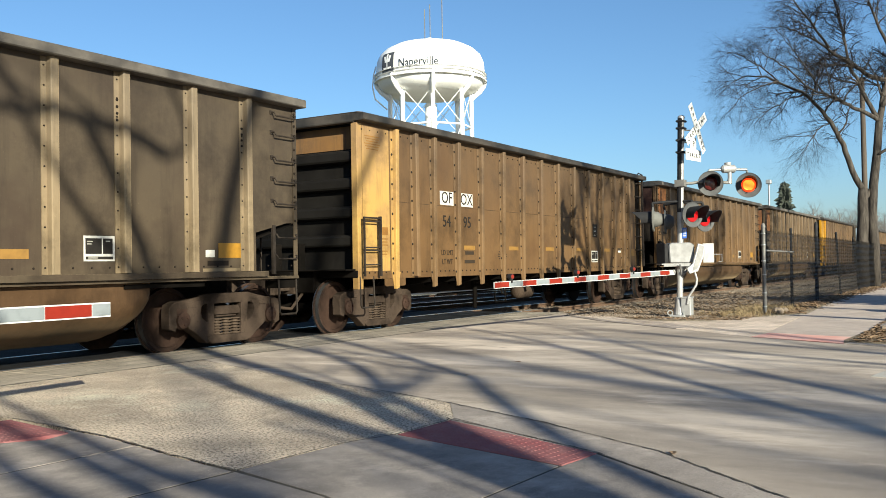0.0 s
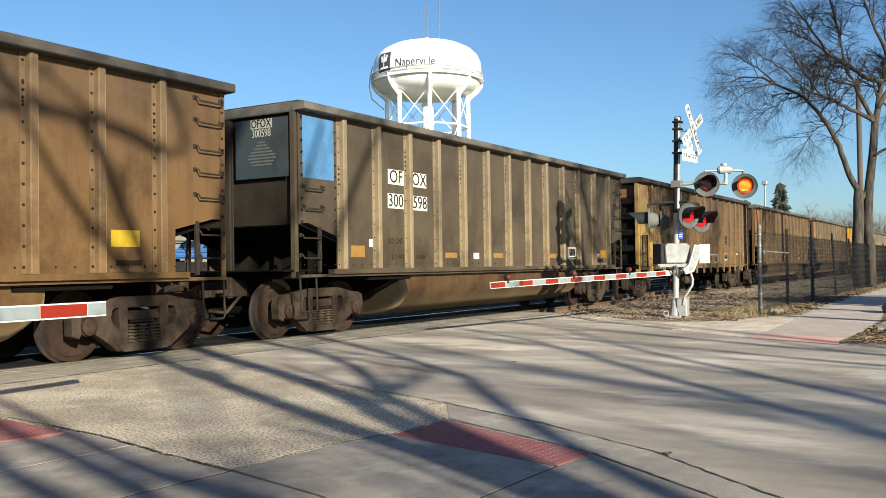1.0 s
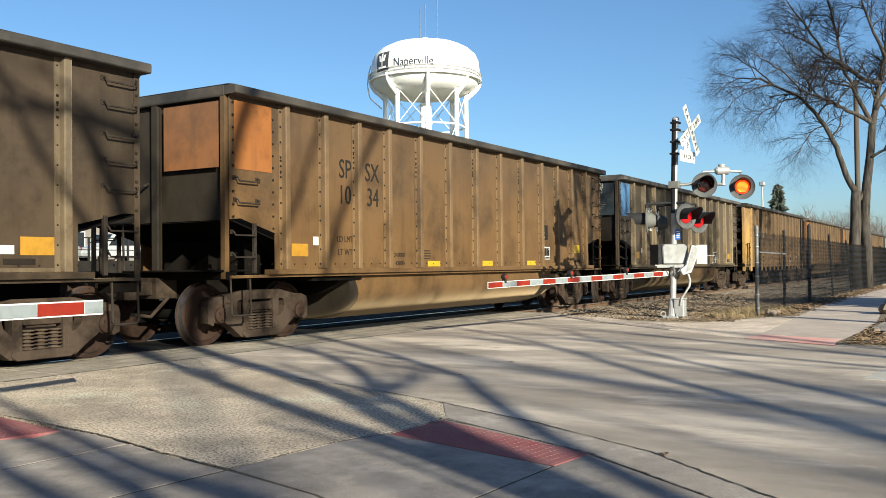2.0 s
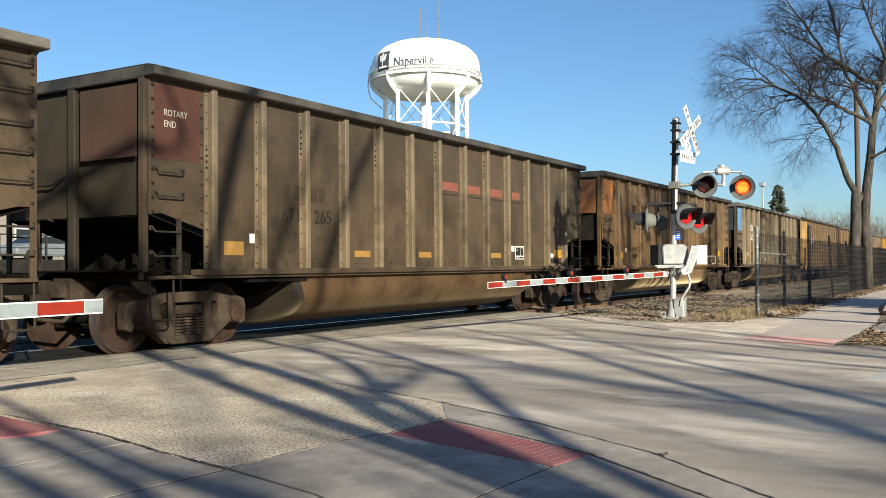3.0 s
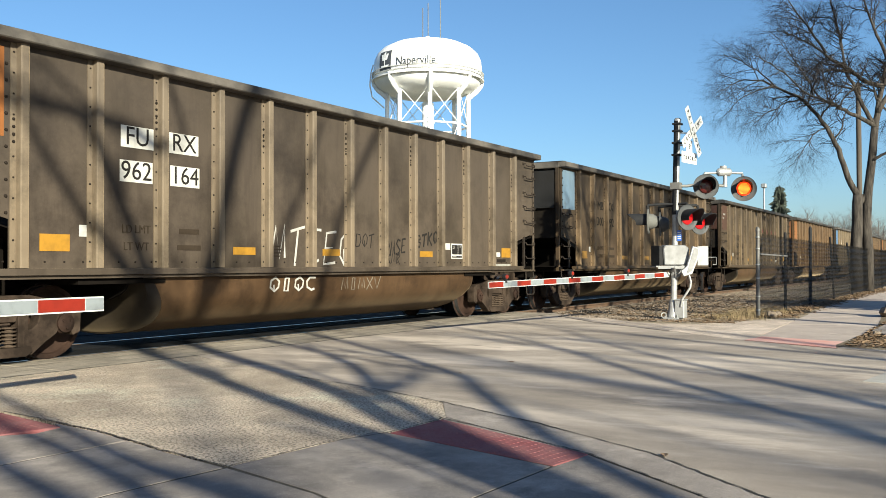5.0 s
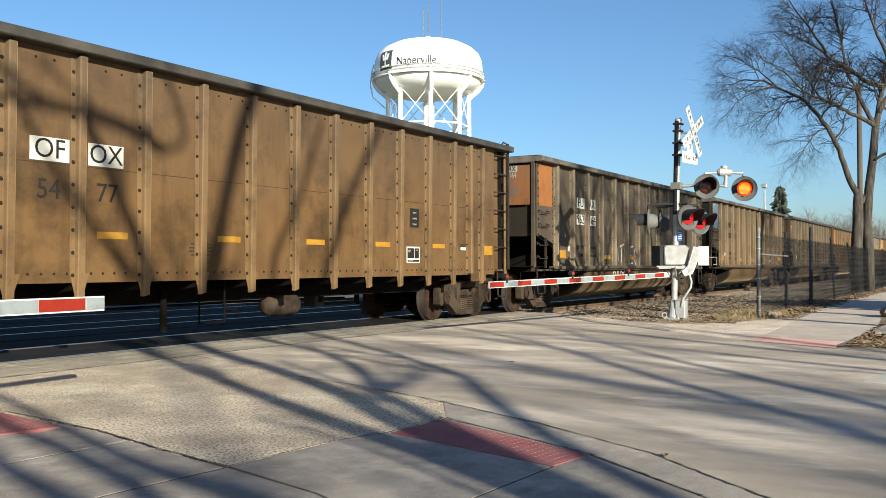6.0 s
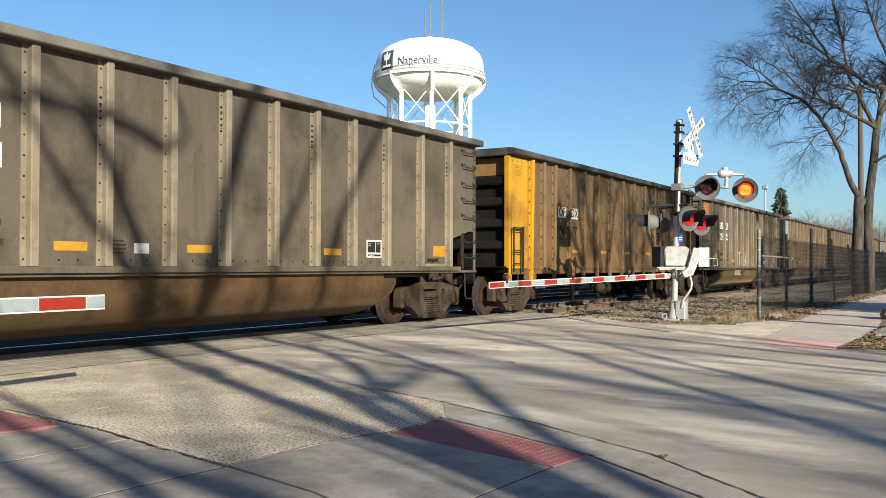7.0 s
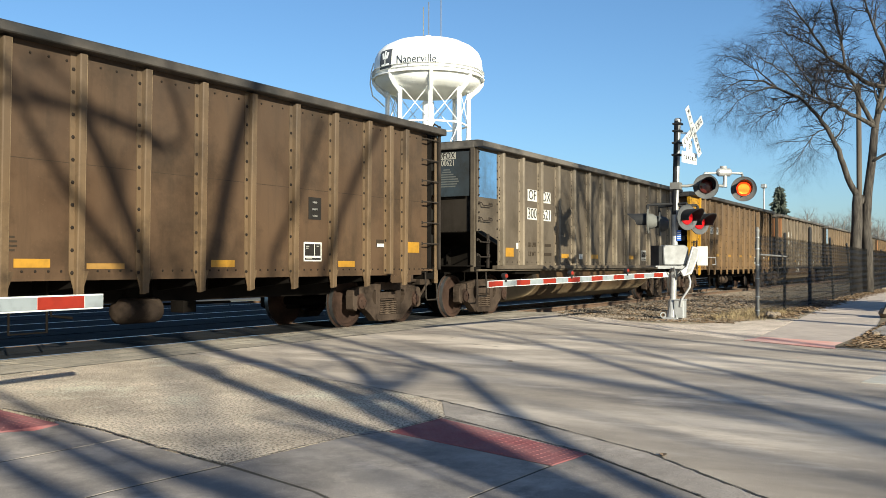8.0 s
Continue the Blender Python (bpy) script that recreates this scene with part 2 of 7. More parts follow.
M_STENCIL_FADE = plain("faded_stencil", (0.034, 0.025, 0.017), 0.6)
M_SPRAY_W = plain("white_spray_paint", (0.40, 0.38, 0.345), 0.6)
M_SPRAY_DIM = plain("dust_dulled_spray_paint", (0.16, 0.135, 0.105), 0.7)
M_FADED_RED = plain("faded_red_lettering", (0.15, 0.048, 0.030), 0.6)
M_BARK = surface("grey_bark", (0.082, 0.071, 0.061), (0.026, 0.022, 0.019), 3.0, 16, 0.9, 0, 0.9, 0.03, stretch=(4, 4, 0.7))
M_TWIG = surface("dark_twigs", (0.020, 0.015, 0.014), (0.012, 0.010, 0.010), 2.0, 20, 0.85)
# pale grey: distance haze is put into the far twigs' colour
M_FARTWIG = surface("haze_pale_twigs", (0.150, 0.135, 0.126), (0.115, 0.103, 0.096), 0.5, 3, 0.9)
M_NEEDLE = surface("conifer_needles", (0.056, 0.064, 0.050), (0.036, 0.044, 0.036), 0.6, 10, 0.85)
M_FENCE = plain("black_vinyl_wire", (0.018, 0.018, 0.018), 0.5)
M_POLEWOOD = surface("weathered_pole_wood", (0.095, 0.079, 0.066), (0.055, 0.046, 0.038), 1.0, 18, 0.9, stretch=(6, 6, 0.5))
M_GLASS = plain("tinted_car_glass", (0.015, 0.018, 0.022), 0.08)
M_TYRE = plain("tyre_rubber", (0.02, 0.02, 0.02), 0.8)
M_LOT = surface("parking_lot_asphalt", (0.055, 0.057, 0.062), (0.040, 0.041, 0.045), 0.4, 20, 0.9, 0, 0.4, 0.005, True)
# wall colour carries the deep shade below the raised lot
M_DARKWALL = surface("shade_dark_wall", (0.014, 0.012, 0.011), (0.022, 0.019, 0.017), 2.0, 20, 0.9, shine=0.1)
M_HOUSE = surface("pale_wall_cladding", (0.20, 0.18, 0.16), (0.15, 0.135, 0.12), 0.5, 12, 0.8)
M_ROOF = surface("grey_shingles", (0.14, 0.13, 0.125), (0.10, 0.095, 0.09), 0.8, 14, 0.9)


# ---- mesh building ----
class Shape:
    """Vertices and faces of one mesh."""

    def __init__(self):
        self.v, self.f = [], []

    def box(self, x0, x1, y0, y1, z0, z1):
        n = len(self.v)
        self.v += [(x0, y0, z0), (x1, y0, z0), (x1, y1, z0), (x0, y1, z0), (x0, y0, z1), (x1, y0, z1), (x1, y1, z1), (x0, y1, z1)]
        self.f += [tuple(n + i for i in q) for q in ((0, 3, 2, 1), (4, 5, 6, 7), (0, 1, 5, 4), (1, 2, 6, 5), (2, 3, 7, 6), (3, 0, 4, 7))]
        return self

    def prism(self, pts, a, b, axis="y"):
        """A polygon pushed from a to b along an axis; pts are (x, z) for y, (x, y) for z, (y, z) for x."""
        put = {"y": lambda p, s: (p[0], s, p[1]), "z": lambda p, s: (p[0], p[1], s), "x": lambda p, s: (s, p[0], p[1])}[axis]
        n, k = len(self.v), len(pts)
        self.v += [put(p, a) for p in pts] + [put(p, b) for p in pts]
        self.f += [tuple(n + i for i in range(k)), tuple(n + k + i for i in reversed(range(k)))]
        self.f += [(n + i, n + k + i, n + k + (i + 1) % k, n + (i + 1) % k) for i in range(k)]
        return self

    def tube(self, pts, radii, sides=8, cap=True):
        pts = [Vector(p) for p in pts]
        if not isinstance(radii, (list, tuple)):
            radii = [radii] * len(pts)
        n, up = len(self.v), None
        for i, p in enumerate(pts):
            d = (pts[min(i + 1, len(pts) - 1)] - pts[max(i - 1, 0)])
            d = d.normalized() if d.length > 1e-9 else Vector((0, 0, 1))
            if up is None:
                up = d.orthogonal().normalized()
            side = d.cross(up)
            side = side.normalized() if side.length > 1e-6 else d.orthogonal().normalized()
            up = side.cross(d).normalized()
            for k in range(sides):
                a = 2 * math.pi * k / sides
                self.v.append(tuple(p + (up * math.cos(a) + side * math.sin(a)) * radii[i]))
        for i in range(len(pts) - 1):
            for k in range(sides):
                a, b = n + i * sides + k, n + i * sides + (k + 1) % sides
                self.f.append((a, b, b + sides, a + sides))
        if cap:
            self.f.append(tuple(n + k for k in reversed(range(sides))))
            self.f.append(tuple(n + (len(pts) - 1) * sides + k for k in range(sides)))
        return self

    def lathe(self, profile, sides=24, centre=(0, 0, 0), axis="z"):
        """A profile of (radius, height) turned round an axis."""
        n = len(self.v)
        for r, h in profile:
            for k in range(sides):
                a = 2 * math.pi * k / sides
                c, s = r * math.cos(a), r * math.sin(a)
                p = {"z": (c, s, h), "y": (c, h, s), "x": (h, c, s)}[axis]
                self.v.append(tuple(p[i] + centre[i] for i in range(3)))
        for i in range(len(profile) - 1):
            for k in range(sides):
                a, b = n + i * sides + k, n + i * sides + (k + 1) % sides
                self.f.append((a, b, b + sides, a + sides))
        for i, rev in ((0, True), (len(profile) - 1, False)):
            if profile[i][0] > 1e-6:
                loop = [n + i * sides + k for k in range(sides)]
                self.f.append(tuple(reversed(loop) if rev else loop))
        return self

    def moved(self, m, start=0):
        for i in range(start, len(self.v)):
            self.v[i] = tuple(m @ Vector(self.v[i]))
        return self

    def mesh(self, name, bevel=0.0, smooth=False, segments=1):
        me = bpy.data.meshes.new(name)
        me.from_pydata(self.v, [], self.f)
        bm = bmesh.new()
        bm.from_mesh(me)
        bmesh.ops.recalc_face_normals(bm, faces=bm.faces)
        if bevel:
            edges = [e for e in bm.edges if len(e.link_faces) == 2 and e.calc_face_angle(0) > 0.6]
            bmesh.ops.bevel(bm, geom=edges, offset=bevel, segments=segments, affect="EDGES", clamp_overlap=True)
        bm.to_mesh(me)
        bm.free()
        if smooth:
            me.polygons.foreach_set("use_smooth", [True] * len(me.polygons))
            me.set_sharp_from_angle(angle=radians(38))
        return me


CACHE = {}


def cached(key, build):
    if key not in CACHE:
        CACHE[key] = build()
    return CACHE[key]


def put(name, me, material, parent=None, m=None, label=""):
    if not me.materials:
        me.materials.append(material)
    ob = new(name, me)
    if me.materials[0] != material:
        ob.material_slots[0].link = "OBJECT"
        ob.material_slots[0].material = material
    if parent:
        ob.parent = parent
    if m is not None:
        ob.matrix_basis = m
    if label:
        ob["label"] = label
    return ob


def part(name, shape, material, parent, label="", bevel=0.0, smooth=False, m=None, segments=1):
    return put(name, shape.mesh(name, bevel, smooth, segments), material, parent, m, label)


def thing(name, m, label, category, group=""):
    e = new(name)
    e.empty_display_size = 0.3
    e.matrix_basis = m
    return tagged(e, label, category, group)


def lettering(text, size, depth=0.003, squeeze=1.0):
    """A flat mesh of words in the xz plane, facing -y, centred at the origin."""
    def build():
        cu = bpy.data.curves.new("words", "FONT")
        cu.body, cu.size, cu.align_x, cu.align_y, cu.extrude = text, size, "CENTER", "CENTER", depth
        cu.resolution_u = 3
        ob = new("words", cu)
        dg = bpy.context.evaluated_depsgraph_get()
        me = bpy.data.meshes.new_from_object(ob.evaluated_get(dg))
        bpy.data.objects.remove(ob)
        for v in me.vertices:
            x, y, z = v.co
            v.co = (x * squeeze, -z, y)
        me.materials.clear()
        return me
    return cached(("words", text, size, squeeze), build)


for words, size, squeeze in (("OF", 0.42, 0.72), ("OX", 0.42, 0.72), ("SP", 0.46, 0.8), ("SX", 0.46, 0.8), ("MB", 0.42, 0.72), ("KX", 0.42, 0.72), ("FU", 0.42, 0.72), ("RX", 0.42, 0.72),
                             ("OFOX", 0.2, 0.8), ("ROTARY", 0.125, 0.85), ("END", 0.125, 0.85), ("LD LMT", 0.15, 0.9), ("LT WT", 0.15, 0.9)):
    lettering(words, size, squeeze=squeeze)


def glyphs(me):
    """The separate letters of a word's mesh, each as a mesh in the same place."""
    root = list(range(len(me.vertices)))

    def top(i):
        while root[i] != i:
            root[i] = root[root[i]]
            i = root[i]
        return i
    for p in me.polygons:
        first = top(p.vertices[0])
        for i in p.vertices[1:]:
            root[top(i)] = first
    groups = collections.OrderedDict()
    for p in me.polygons:
        groups.setdefault(top(p.vertices[0]), []).append(tuple(p.vertices))
    made = []
    for faces in groups.values():
        index = {i: n for n, i in enumerate(sorted({i for f in faces for i in f}))}
        g = bpy.data.meshes.new("letter")
        g.from_pydata([tuple(me.vertices[i].co) for i in index], [], [tuple(index[i] for i in f) for f in faces])
        made.append(g)
    return made


def spell(text, size, squeeze, material, parent, m):
    """Each letter of a word as a part of its own."""
    for g in cached(("glyphs", text, size, squeeze), lambda: glyphs(lettering(text, size, squeeze=squeeze))):
        put("letter", g, material, parent, m)



# ---- ground ----
def slab(name, pts, top, bottom, material, parent=None, label="", bevel=0.0):
    ob = part(name, Shape().prism(pts, bottom, top, "z"), material, parent, label, bevel)
    return ob


ground = part("ground", Shape().box(-1500, 3000, -2200, 2200, -1.2, -0.16), M_GRASS, None)
tagged(ground, "flat winter ground of dry grass and soil", "ground", kind="structure")

NEAR_EDGE = [(8.35, -2.12), (7.29, -4.72), (6.55, -6.90), (6.02, -8.02), (5.40, -9.08), (4.70, -9.86), (3.4, -11.9), (1.6, -19.0), (-2.0, -40.0)]
KERB_EDGE = [(6.50, -6.98), (5.92, -7.31), (5.57, -8.00), (5.18, -8.78), (4.50, -9.68), (3.0, -11.9), (1.2, -19.0), (-2.4, -40.0)]
FAR_EDGE = [(20.05, -2.12), (18.6, -2.75), (17.2, -4.0), (15.45, -6.12), (14.13, -7.67), (13.35, -9.05), (12.6, -11.0), (9.6, -19.0), (1.0, -40.0)]

road = slab("road", NEAR_EDGE + FAR_EDGE[::-1], 0.0, -0.3, M_ROAD)
tagged(road, "worn pale concrete road with tree shadows and cracks", "road", kind="structure")
far_road = slab("road", [(-14, 9.9), (20.05, 9.9), (23.0, 16.0), (30.0, 40.0), (12.0, 40.0), (4.0, 16.0), (-14, 16)], -0.004, -0.3, M_LOT)
tagged(far_road, "shaded asphalt road beyond the tracks", "road", kind="structure")
paving = slab("pavement", [(-14, -2.12), (8.335, -2.12), (7.275, -4.71), (6.552, -6.905), (5.922, -7.313), (5.79, -7.335), (5.16, -7.305), (5.14, -7.19), (3.83, -7.10), (3.97, -6.45), (4.20, -5.55), (4.29, -4.95), (4.37, -4.15), (4.40, -3.9), (-14, -3.6)],
              0.0, -0.3, M_PATCH)
tagged(paving, "rough exposed-aggregate paving beside the crossing", "pavement", kind="structure")

# gutter strip in separate lengths
gutter = new("gutter")
tagged(gutter, "narrow concrete gutter strip along the road edge", "gutter", kind="structure")
for i in range(len(KERB_EDGE) - 1):
    a, b = NEAR_EDGE[i + 2], NEAR_EDGE[i + 3] if i + 3 < len(NEAR_EDGE) else NEAR_EDGE[-1]
    if i + 3 >= len(NEAR_EDGE):
        break
    c, d = KERB_EDGE[i + 1], KERB_EDGE[i + 2] if i + 2 < len(KERB_EDGE) else KERB_EDGE[-1]
    def inset(p, q, s):
        return (p[0] + (q[0] - p[0]) * s, p[1] + (q[1] - p[1]) * s)
    quad = [inset(a, c, 0.005), inset(b, d, 0.005), inset(d, b, 0.008), inset(c, a, 0.008)]
    slab("slab", quad, 0.0, -0.2, M_GUTTER, gutter)
bed = slab("joint_bed", [(7.0, -6.6), (5.2, -9.6), (1.4, -19), (-2.2, -39), (-14, -39), (-14, -4.2), (3.6, -4.2), (3.7, -6.8), (5.8, -7.1)], -0.003, -0.25, M_JOINT)
tagged(bed, "dark earth-filled joints under the paving", "pavement", kind="structure")

# sidewalk slabs round the camera
walk_near = new("sidewalk")
tagged(walk_near, "grey concrete sidewalk slabs with open joints", "sidewalk", kind="structure")


def pulled(pts, gap):
    """The polygon drawn in by about the gap on every side."""
    cx, cy = sum(p[0] for p in pts) / len(pts), sum(p[1] for p in pts) / len(pts)
    out = []
    for x, y in pts:
        d = math.hypot(x - cx, y - cy)
        out.append((x + (cx - x) / d * gap * 1.4, y + (cy - y) / d * gap * 1.4))
    return out


SLABS = [
    [(3.84, -7.108), (5.135, -7.20), (5.15, -7.335), (4.77, -8.70), (3.30, -8.62), (3.62, -7.92)],
    [(4.76, -8.715), (5.17, -8.765), (4.48, -9.68), (2.98, -11.9), (1.9, -10.2), (3.29, -8.63)],
    [(3.60, -7.92), (3.28, -8.62), (1.9, -10.2), (-1.6, -10.0), (-0.6, -7.1), (1.9, -7.07), (3.08, -7.06), (3.80, -7.13)],
    [(3.80, -7.10), (3.08, -7.04), (1.9, -7.05), (-0.6, -7.08), (-0.6, -5.95), (3.19, -5.955), (4.06, -5.98), (3.94, -6.45)],
    [(4.065, -5.96), (3.19, -5.935), (-0.6, -5.93), (-0.6, -5.0), (3.70, -5.05), (3.92, -5.22), (4.15, -5.17), (4.25, -4.97), (4.17, -5.55)],
    [(1.9, -10.22), (2.96, -11.92), (1.16, -19.0), (-4.5, -18.0), (-1.6, -10.02)],
    [(-0.62, -5.0), (-0.62, -7.28), (-1.65, -10.0), (-4.5, -18.0), (-13.5, -18.0), (-13.5, -5.0)],
    [(3.68, -5.03), (-0.6, -4.98), (-13.5, -4.98), (-13.5, -3.65), (3.66, -3.95)],
    [(1.14, -19.02), (-4.5, -18.05), (-13.5, -18.05), (-13.5, -39), (-2.3, -39)],
]
for pts in SLABS:
    slab("slab", pulled(pts, 0.0035), 0.0, -0.12, M_WALK, walk_near)


def tactile(pts, label):
    """A red tactile pad with rows of raised domes between the sides of a four-cornered plan."""
    pad = part("tactile_pad", Shape().prism(pts, -0.1, 0.004, "z"), M_RED, None, bevel=0.004)
    tagged(pad, label, "tactile paving", "tactile pads")
    s = Shape()
    a, b, c, d = [Vector((*p, 0.0)) for p in pts]
    nu, nv = max(3, int((b - a).length / 0.06)), max(3, int((d - a).length / 0.06))
    for i in range(nu):
        for j in range(nv):
            u, v = (i + 0.5) / nu, (j + 0.5) / nv
            p = a.lerp(b, u).lerp(d.lerp(c, u), v)
            s.lathe([(0.012, 0.004), (0.009, 0.0062), (0.004, 0.0068)], 6, (p.x, p.y, 0))
    ob = part("dome_field", s, M_RED, pad)
    tagged(ob, kind="stuff")
    return pad


slab("slab", [(5.81, -7.356), (5.90, -7.318), (5.56, -7.99), (5.185, -8.765)], 0.0, -0.1, M_GUTTER, gutter)
tactile([(5.155, -7.325), (5.80, -7.352), (5.175, -8.765), (4.785, -8.71)], "red tactile warning pad set in sidewalk concrete")
tactile([(4.32, -4.20), (4.16, -5.15), (3.72, -5.06), (3.66, -4.18)], "red tactile warning pad beside the rough paving")

# cracks and sealed joints on the road
cracks = new("road_joints")
tagged(cracks, "irregular dark joints and cracks in the road surface", "crack", kind="structure")
rng = random.Random(5)


def crack(pts, width):
    s, line = Shape(), []
    for (x0, y0), (x1, y1) in zip(pts, pts[1:]):
        n = max(2, int(math.hypot(x1 - x0, y1 - y0) / 0.06))
        for i in range(n):
            u = i / n
            line.append((x0 + (x1 - x0) * u + rng.gauss(0, 0.0035), y0 + (y1 - y0) * u + rng.gauss(0, 0.0035), width * rng.uniform(0.3, 1.3)))
    for i, (x, y, w) in enumerate(line):
        a, b = line[max(i - 1, 0)], line[min(i + 1, len(line) - 1)]
        d = Vector((b[0] - a[0], b[1] - a[1], 0))
        d.normalize()
        s.v += [(x - d.y * w / 2, y + d.x * w / 2, 0.0045), (x + d.y * w / 2, y - d.x * w / 2, 0.0045)]
        if i:
            k = 2 * i
            s.f.append((k - 2, k - 1, k + 1, k))
    part("crack", s, M_JOINT, cracks)


crack([(7.29, -4.72), (6.99, -5.76), (6.55, -6.90), (6.02, -8.02), (5.40, -9.08), (4.70, -9.86), (3.9, -10.9)], 0.017)
crack([(6.55, -6.90), (6.44, -6.86), (6.30, -6.80)], 0.02)
crack([(5.86, -7.30), (5.57, -7.98), (5.19, -8.78), (4.95, -9.08), (4.50, -9.68)], 0.014)
crack([(5.88, -7.30), (5.79, -7.335), (5.16, -7.305), (4.7, -7.16), (3.82, -7.11), (3.96, -6.45), (4.19, -5.55), (4.28, -4.95), (4.38, -4.1)], 0.013)
crack([(-6, -2.115), (20.0, -2.115)], 0.035)
crack([(-6, -1.72), (14.0, -1.76)], 0.012)
crack([(-6, -1.33), (19.9, -1.33)], 0.014)
crack([(-6, -0.98), (19.9, -0.98)], 0.020)
crack([(10.9, -3.6), (11.4, -4.5), (11.2, -5.1)], 0.018)
crack([(11.2, -3.3), (12.1, -3.7), (12.6, -4.4)], 0.016)
crack([(9.7, -3.2), (10.6, -3.9), (11.0, -4.3)], 0.015)
crack([(14.2, -2.5), (13.8, -3.4), (13.9, -4.3), (13.3, -5.2)], 0.014)

stop_line = slab("stop_line", [(9.72, -9.78), (10.75, -9.93), (11.9, -10.1), (11.82, -10.55), (9.66, -10.2)], 0.005, -0.05, M_LINE)
tagged(stop_line, "worn white painted stop line on the road", "road marking", kind="structure")

# far kerb side: apron, sidewalk, soil
apron = slab("soil", [(20.05, -2.12), (18.65, -2.7), (17.25, -3.96), (15.5, -6.1), (14.2, -7.62), (18.2, -7.55), (23.5, -7.2), (30, -6.9), (60, -6.2), (140, -6.2), (140, -3.6), (21.5, -3.2)], -0.01, -0.3, M_DIRT)
tagged(apron, "leaf-strewn stony soil between road and fence", "soil", kind="structure")
pale_apron = slab("pavement", [(20.0, -2.16), (18.62, -2.76), (17.22, -4.0), (15.48, -6.1), (14.15, -7.66), (14.78, -7.735), (16.3, -7.61), (18.2, -7.51), (20.4, -7.375), (20.2, -7.0), (18.3, -6.35), (17.6, -5.95), (17.4, -5.3), (17.8, -4.5), (18.9, -3.5), (20.0, -2.75)], 0.002, -0.2, M_APRON)
tagged(pale_apron, "pale broken concrete apron along the far road edge", "pavement", kind="structure")
kerb = new("kerb")
tagged(kerb, "low worn concrete kerb at the far road edge", "kerb", kind="structure")
for a, b in zip(FAR_EDGE[1:-2], FAR_EDGE[2:-1]):
    d = Vector((b[0] - a[0], b[1] - a[1], 0)).normalized()
    n = Vector((-d.y, d.x, 0)) if d.x < 0 else Vector((d.y, -d.x, 0))
    n = n if n.x > 0 else -n
    q = [(a[0] + d.x * 0.01, a[1] + d.y * 0.01), (b[0] - d.x * 0.01, b[1] - d.y * 0.01), (b[0] + n.x * 0.2, b[1] + n.y * 0.2), (a[0] + n.x * 0.2, a[1] + n.y * 0.2)]
    if -9.0 < a[1] < -5.0:
        continue
    high = 0.012
    slab("kerb_stone", q, high, -0.3, M_GUTTER, kerb, bevel=0.006)
walk_far = new("sidewalk")
tagged(walk_far, "pale concrete sidewalk slabs beside the fence", "sidewalk", kind="structure")
LEFT = [(14.62, -7.74), (16.3, -7.62), (18.2, -7.52), (20.8, -7.36), (23.5, -7.2), (26.6, -7.02), (29.8, -6.88), (34, -6.86), (39, -6.84), (46, -6.82), (60, -6.8)]
RIGHT = [(14.05, -9.05), (15.9, -9.15), (19.06, -9.15), (22.2, -8.95), (25.5, -8.7), (29.0, -8.4), (32.8, -8.05), (36.5, -8.0), (41, -7.98), (48, -7.98), (62, -7.98)]
for i in range(len(LEFT) - 1):
    slab("slab", pulled([LEFT[i], LEFT[i + 1], RIGHT[i + 1], RIGHT[i]], 0.008), 0.006, -0.2, M_WALKPALE, walk_far, bevel=0.006)
red_ramp = slab("tactile_pad", [(14.14, -7.67), (14.98, -7.76), (14.50, -9.05), (13.38, -9.07)], 0.009, -0.2, M_REDFADED)
tagged(red_ramp, "faded red tactile strip at the far ramp", "tactile paving", "tactile pads")
verge = slab("soil", [(13.42, -9.05), (13.9, -8.99), (15.5, -9.06), (17.07, -9.11), (18.54, -9.07), (20.86, -8.92), (28.1, -8.36), (34, -7.95), (62, -8.02), (140, -8), (140, -40), (2, -40), (9.8, -19), (12.75, -11.0)], 0.011, -0.3, M_SOIL)
tagged(verge, "leaf-covered verge beside the sidewalk", "soil", kind="structure")
driveway = slab("pavement", [(16.0, -9.43), (16.8, -9.16), (18.97, -9.2), (21.5, -9.35), (21.5, -14), (14.2, -14)], 0.035, -0.2, M_WALK)
tagged(driveway, "grey concrete strip across the verge", "pavement", kind="structure")

# ---- tracks ----
ballast = part("ballast", Shape().prism([(-3.3, -0.2), (-2.1, -0.15), (-1.6, -0.135), (10.4, -0.135), (12.0, -0.35), (12, -0.5), (-3.3, -0.5)], 20.06, 330, "x"), M_BALLAST, None)
tagged(ballast, "grey-brown ballast bed under the tracks", "ballast", kind="structure")
ballast2 = part("ballast", Shape().prism([(-2.1, -0.3), (-2.1, -0.14), (10.4, -0.14), (12.0, -0.3)], -120, -14.0, "x"), M_BALLAST, None)
tagged(ballast2, "grey-brown ballast bed under the tracks", "ballast", kind="structure")
RAIL = [(-0.07, -0.165), (0.07, -0.165), (0.07, -0.15), (0.012, -0.13), (0.01, -0.05), (0.036, -0.035), (0.036, -0.006), (0.028, 0.0), (-0.028, 0.0), (-0.036, -0.006), (-0.036, -0.035), (-0.01, -0.05), (-0.012, -0.13), (-0.07, -0.15)]
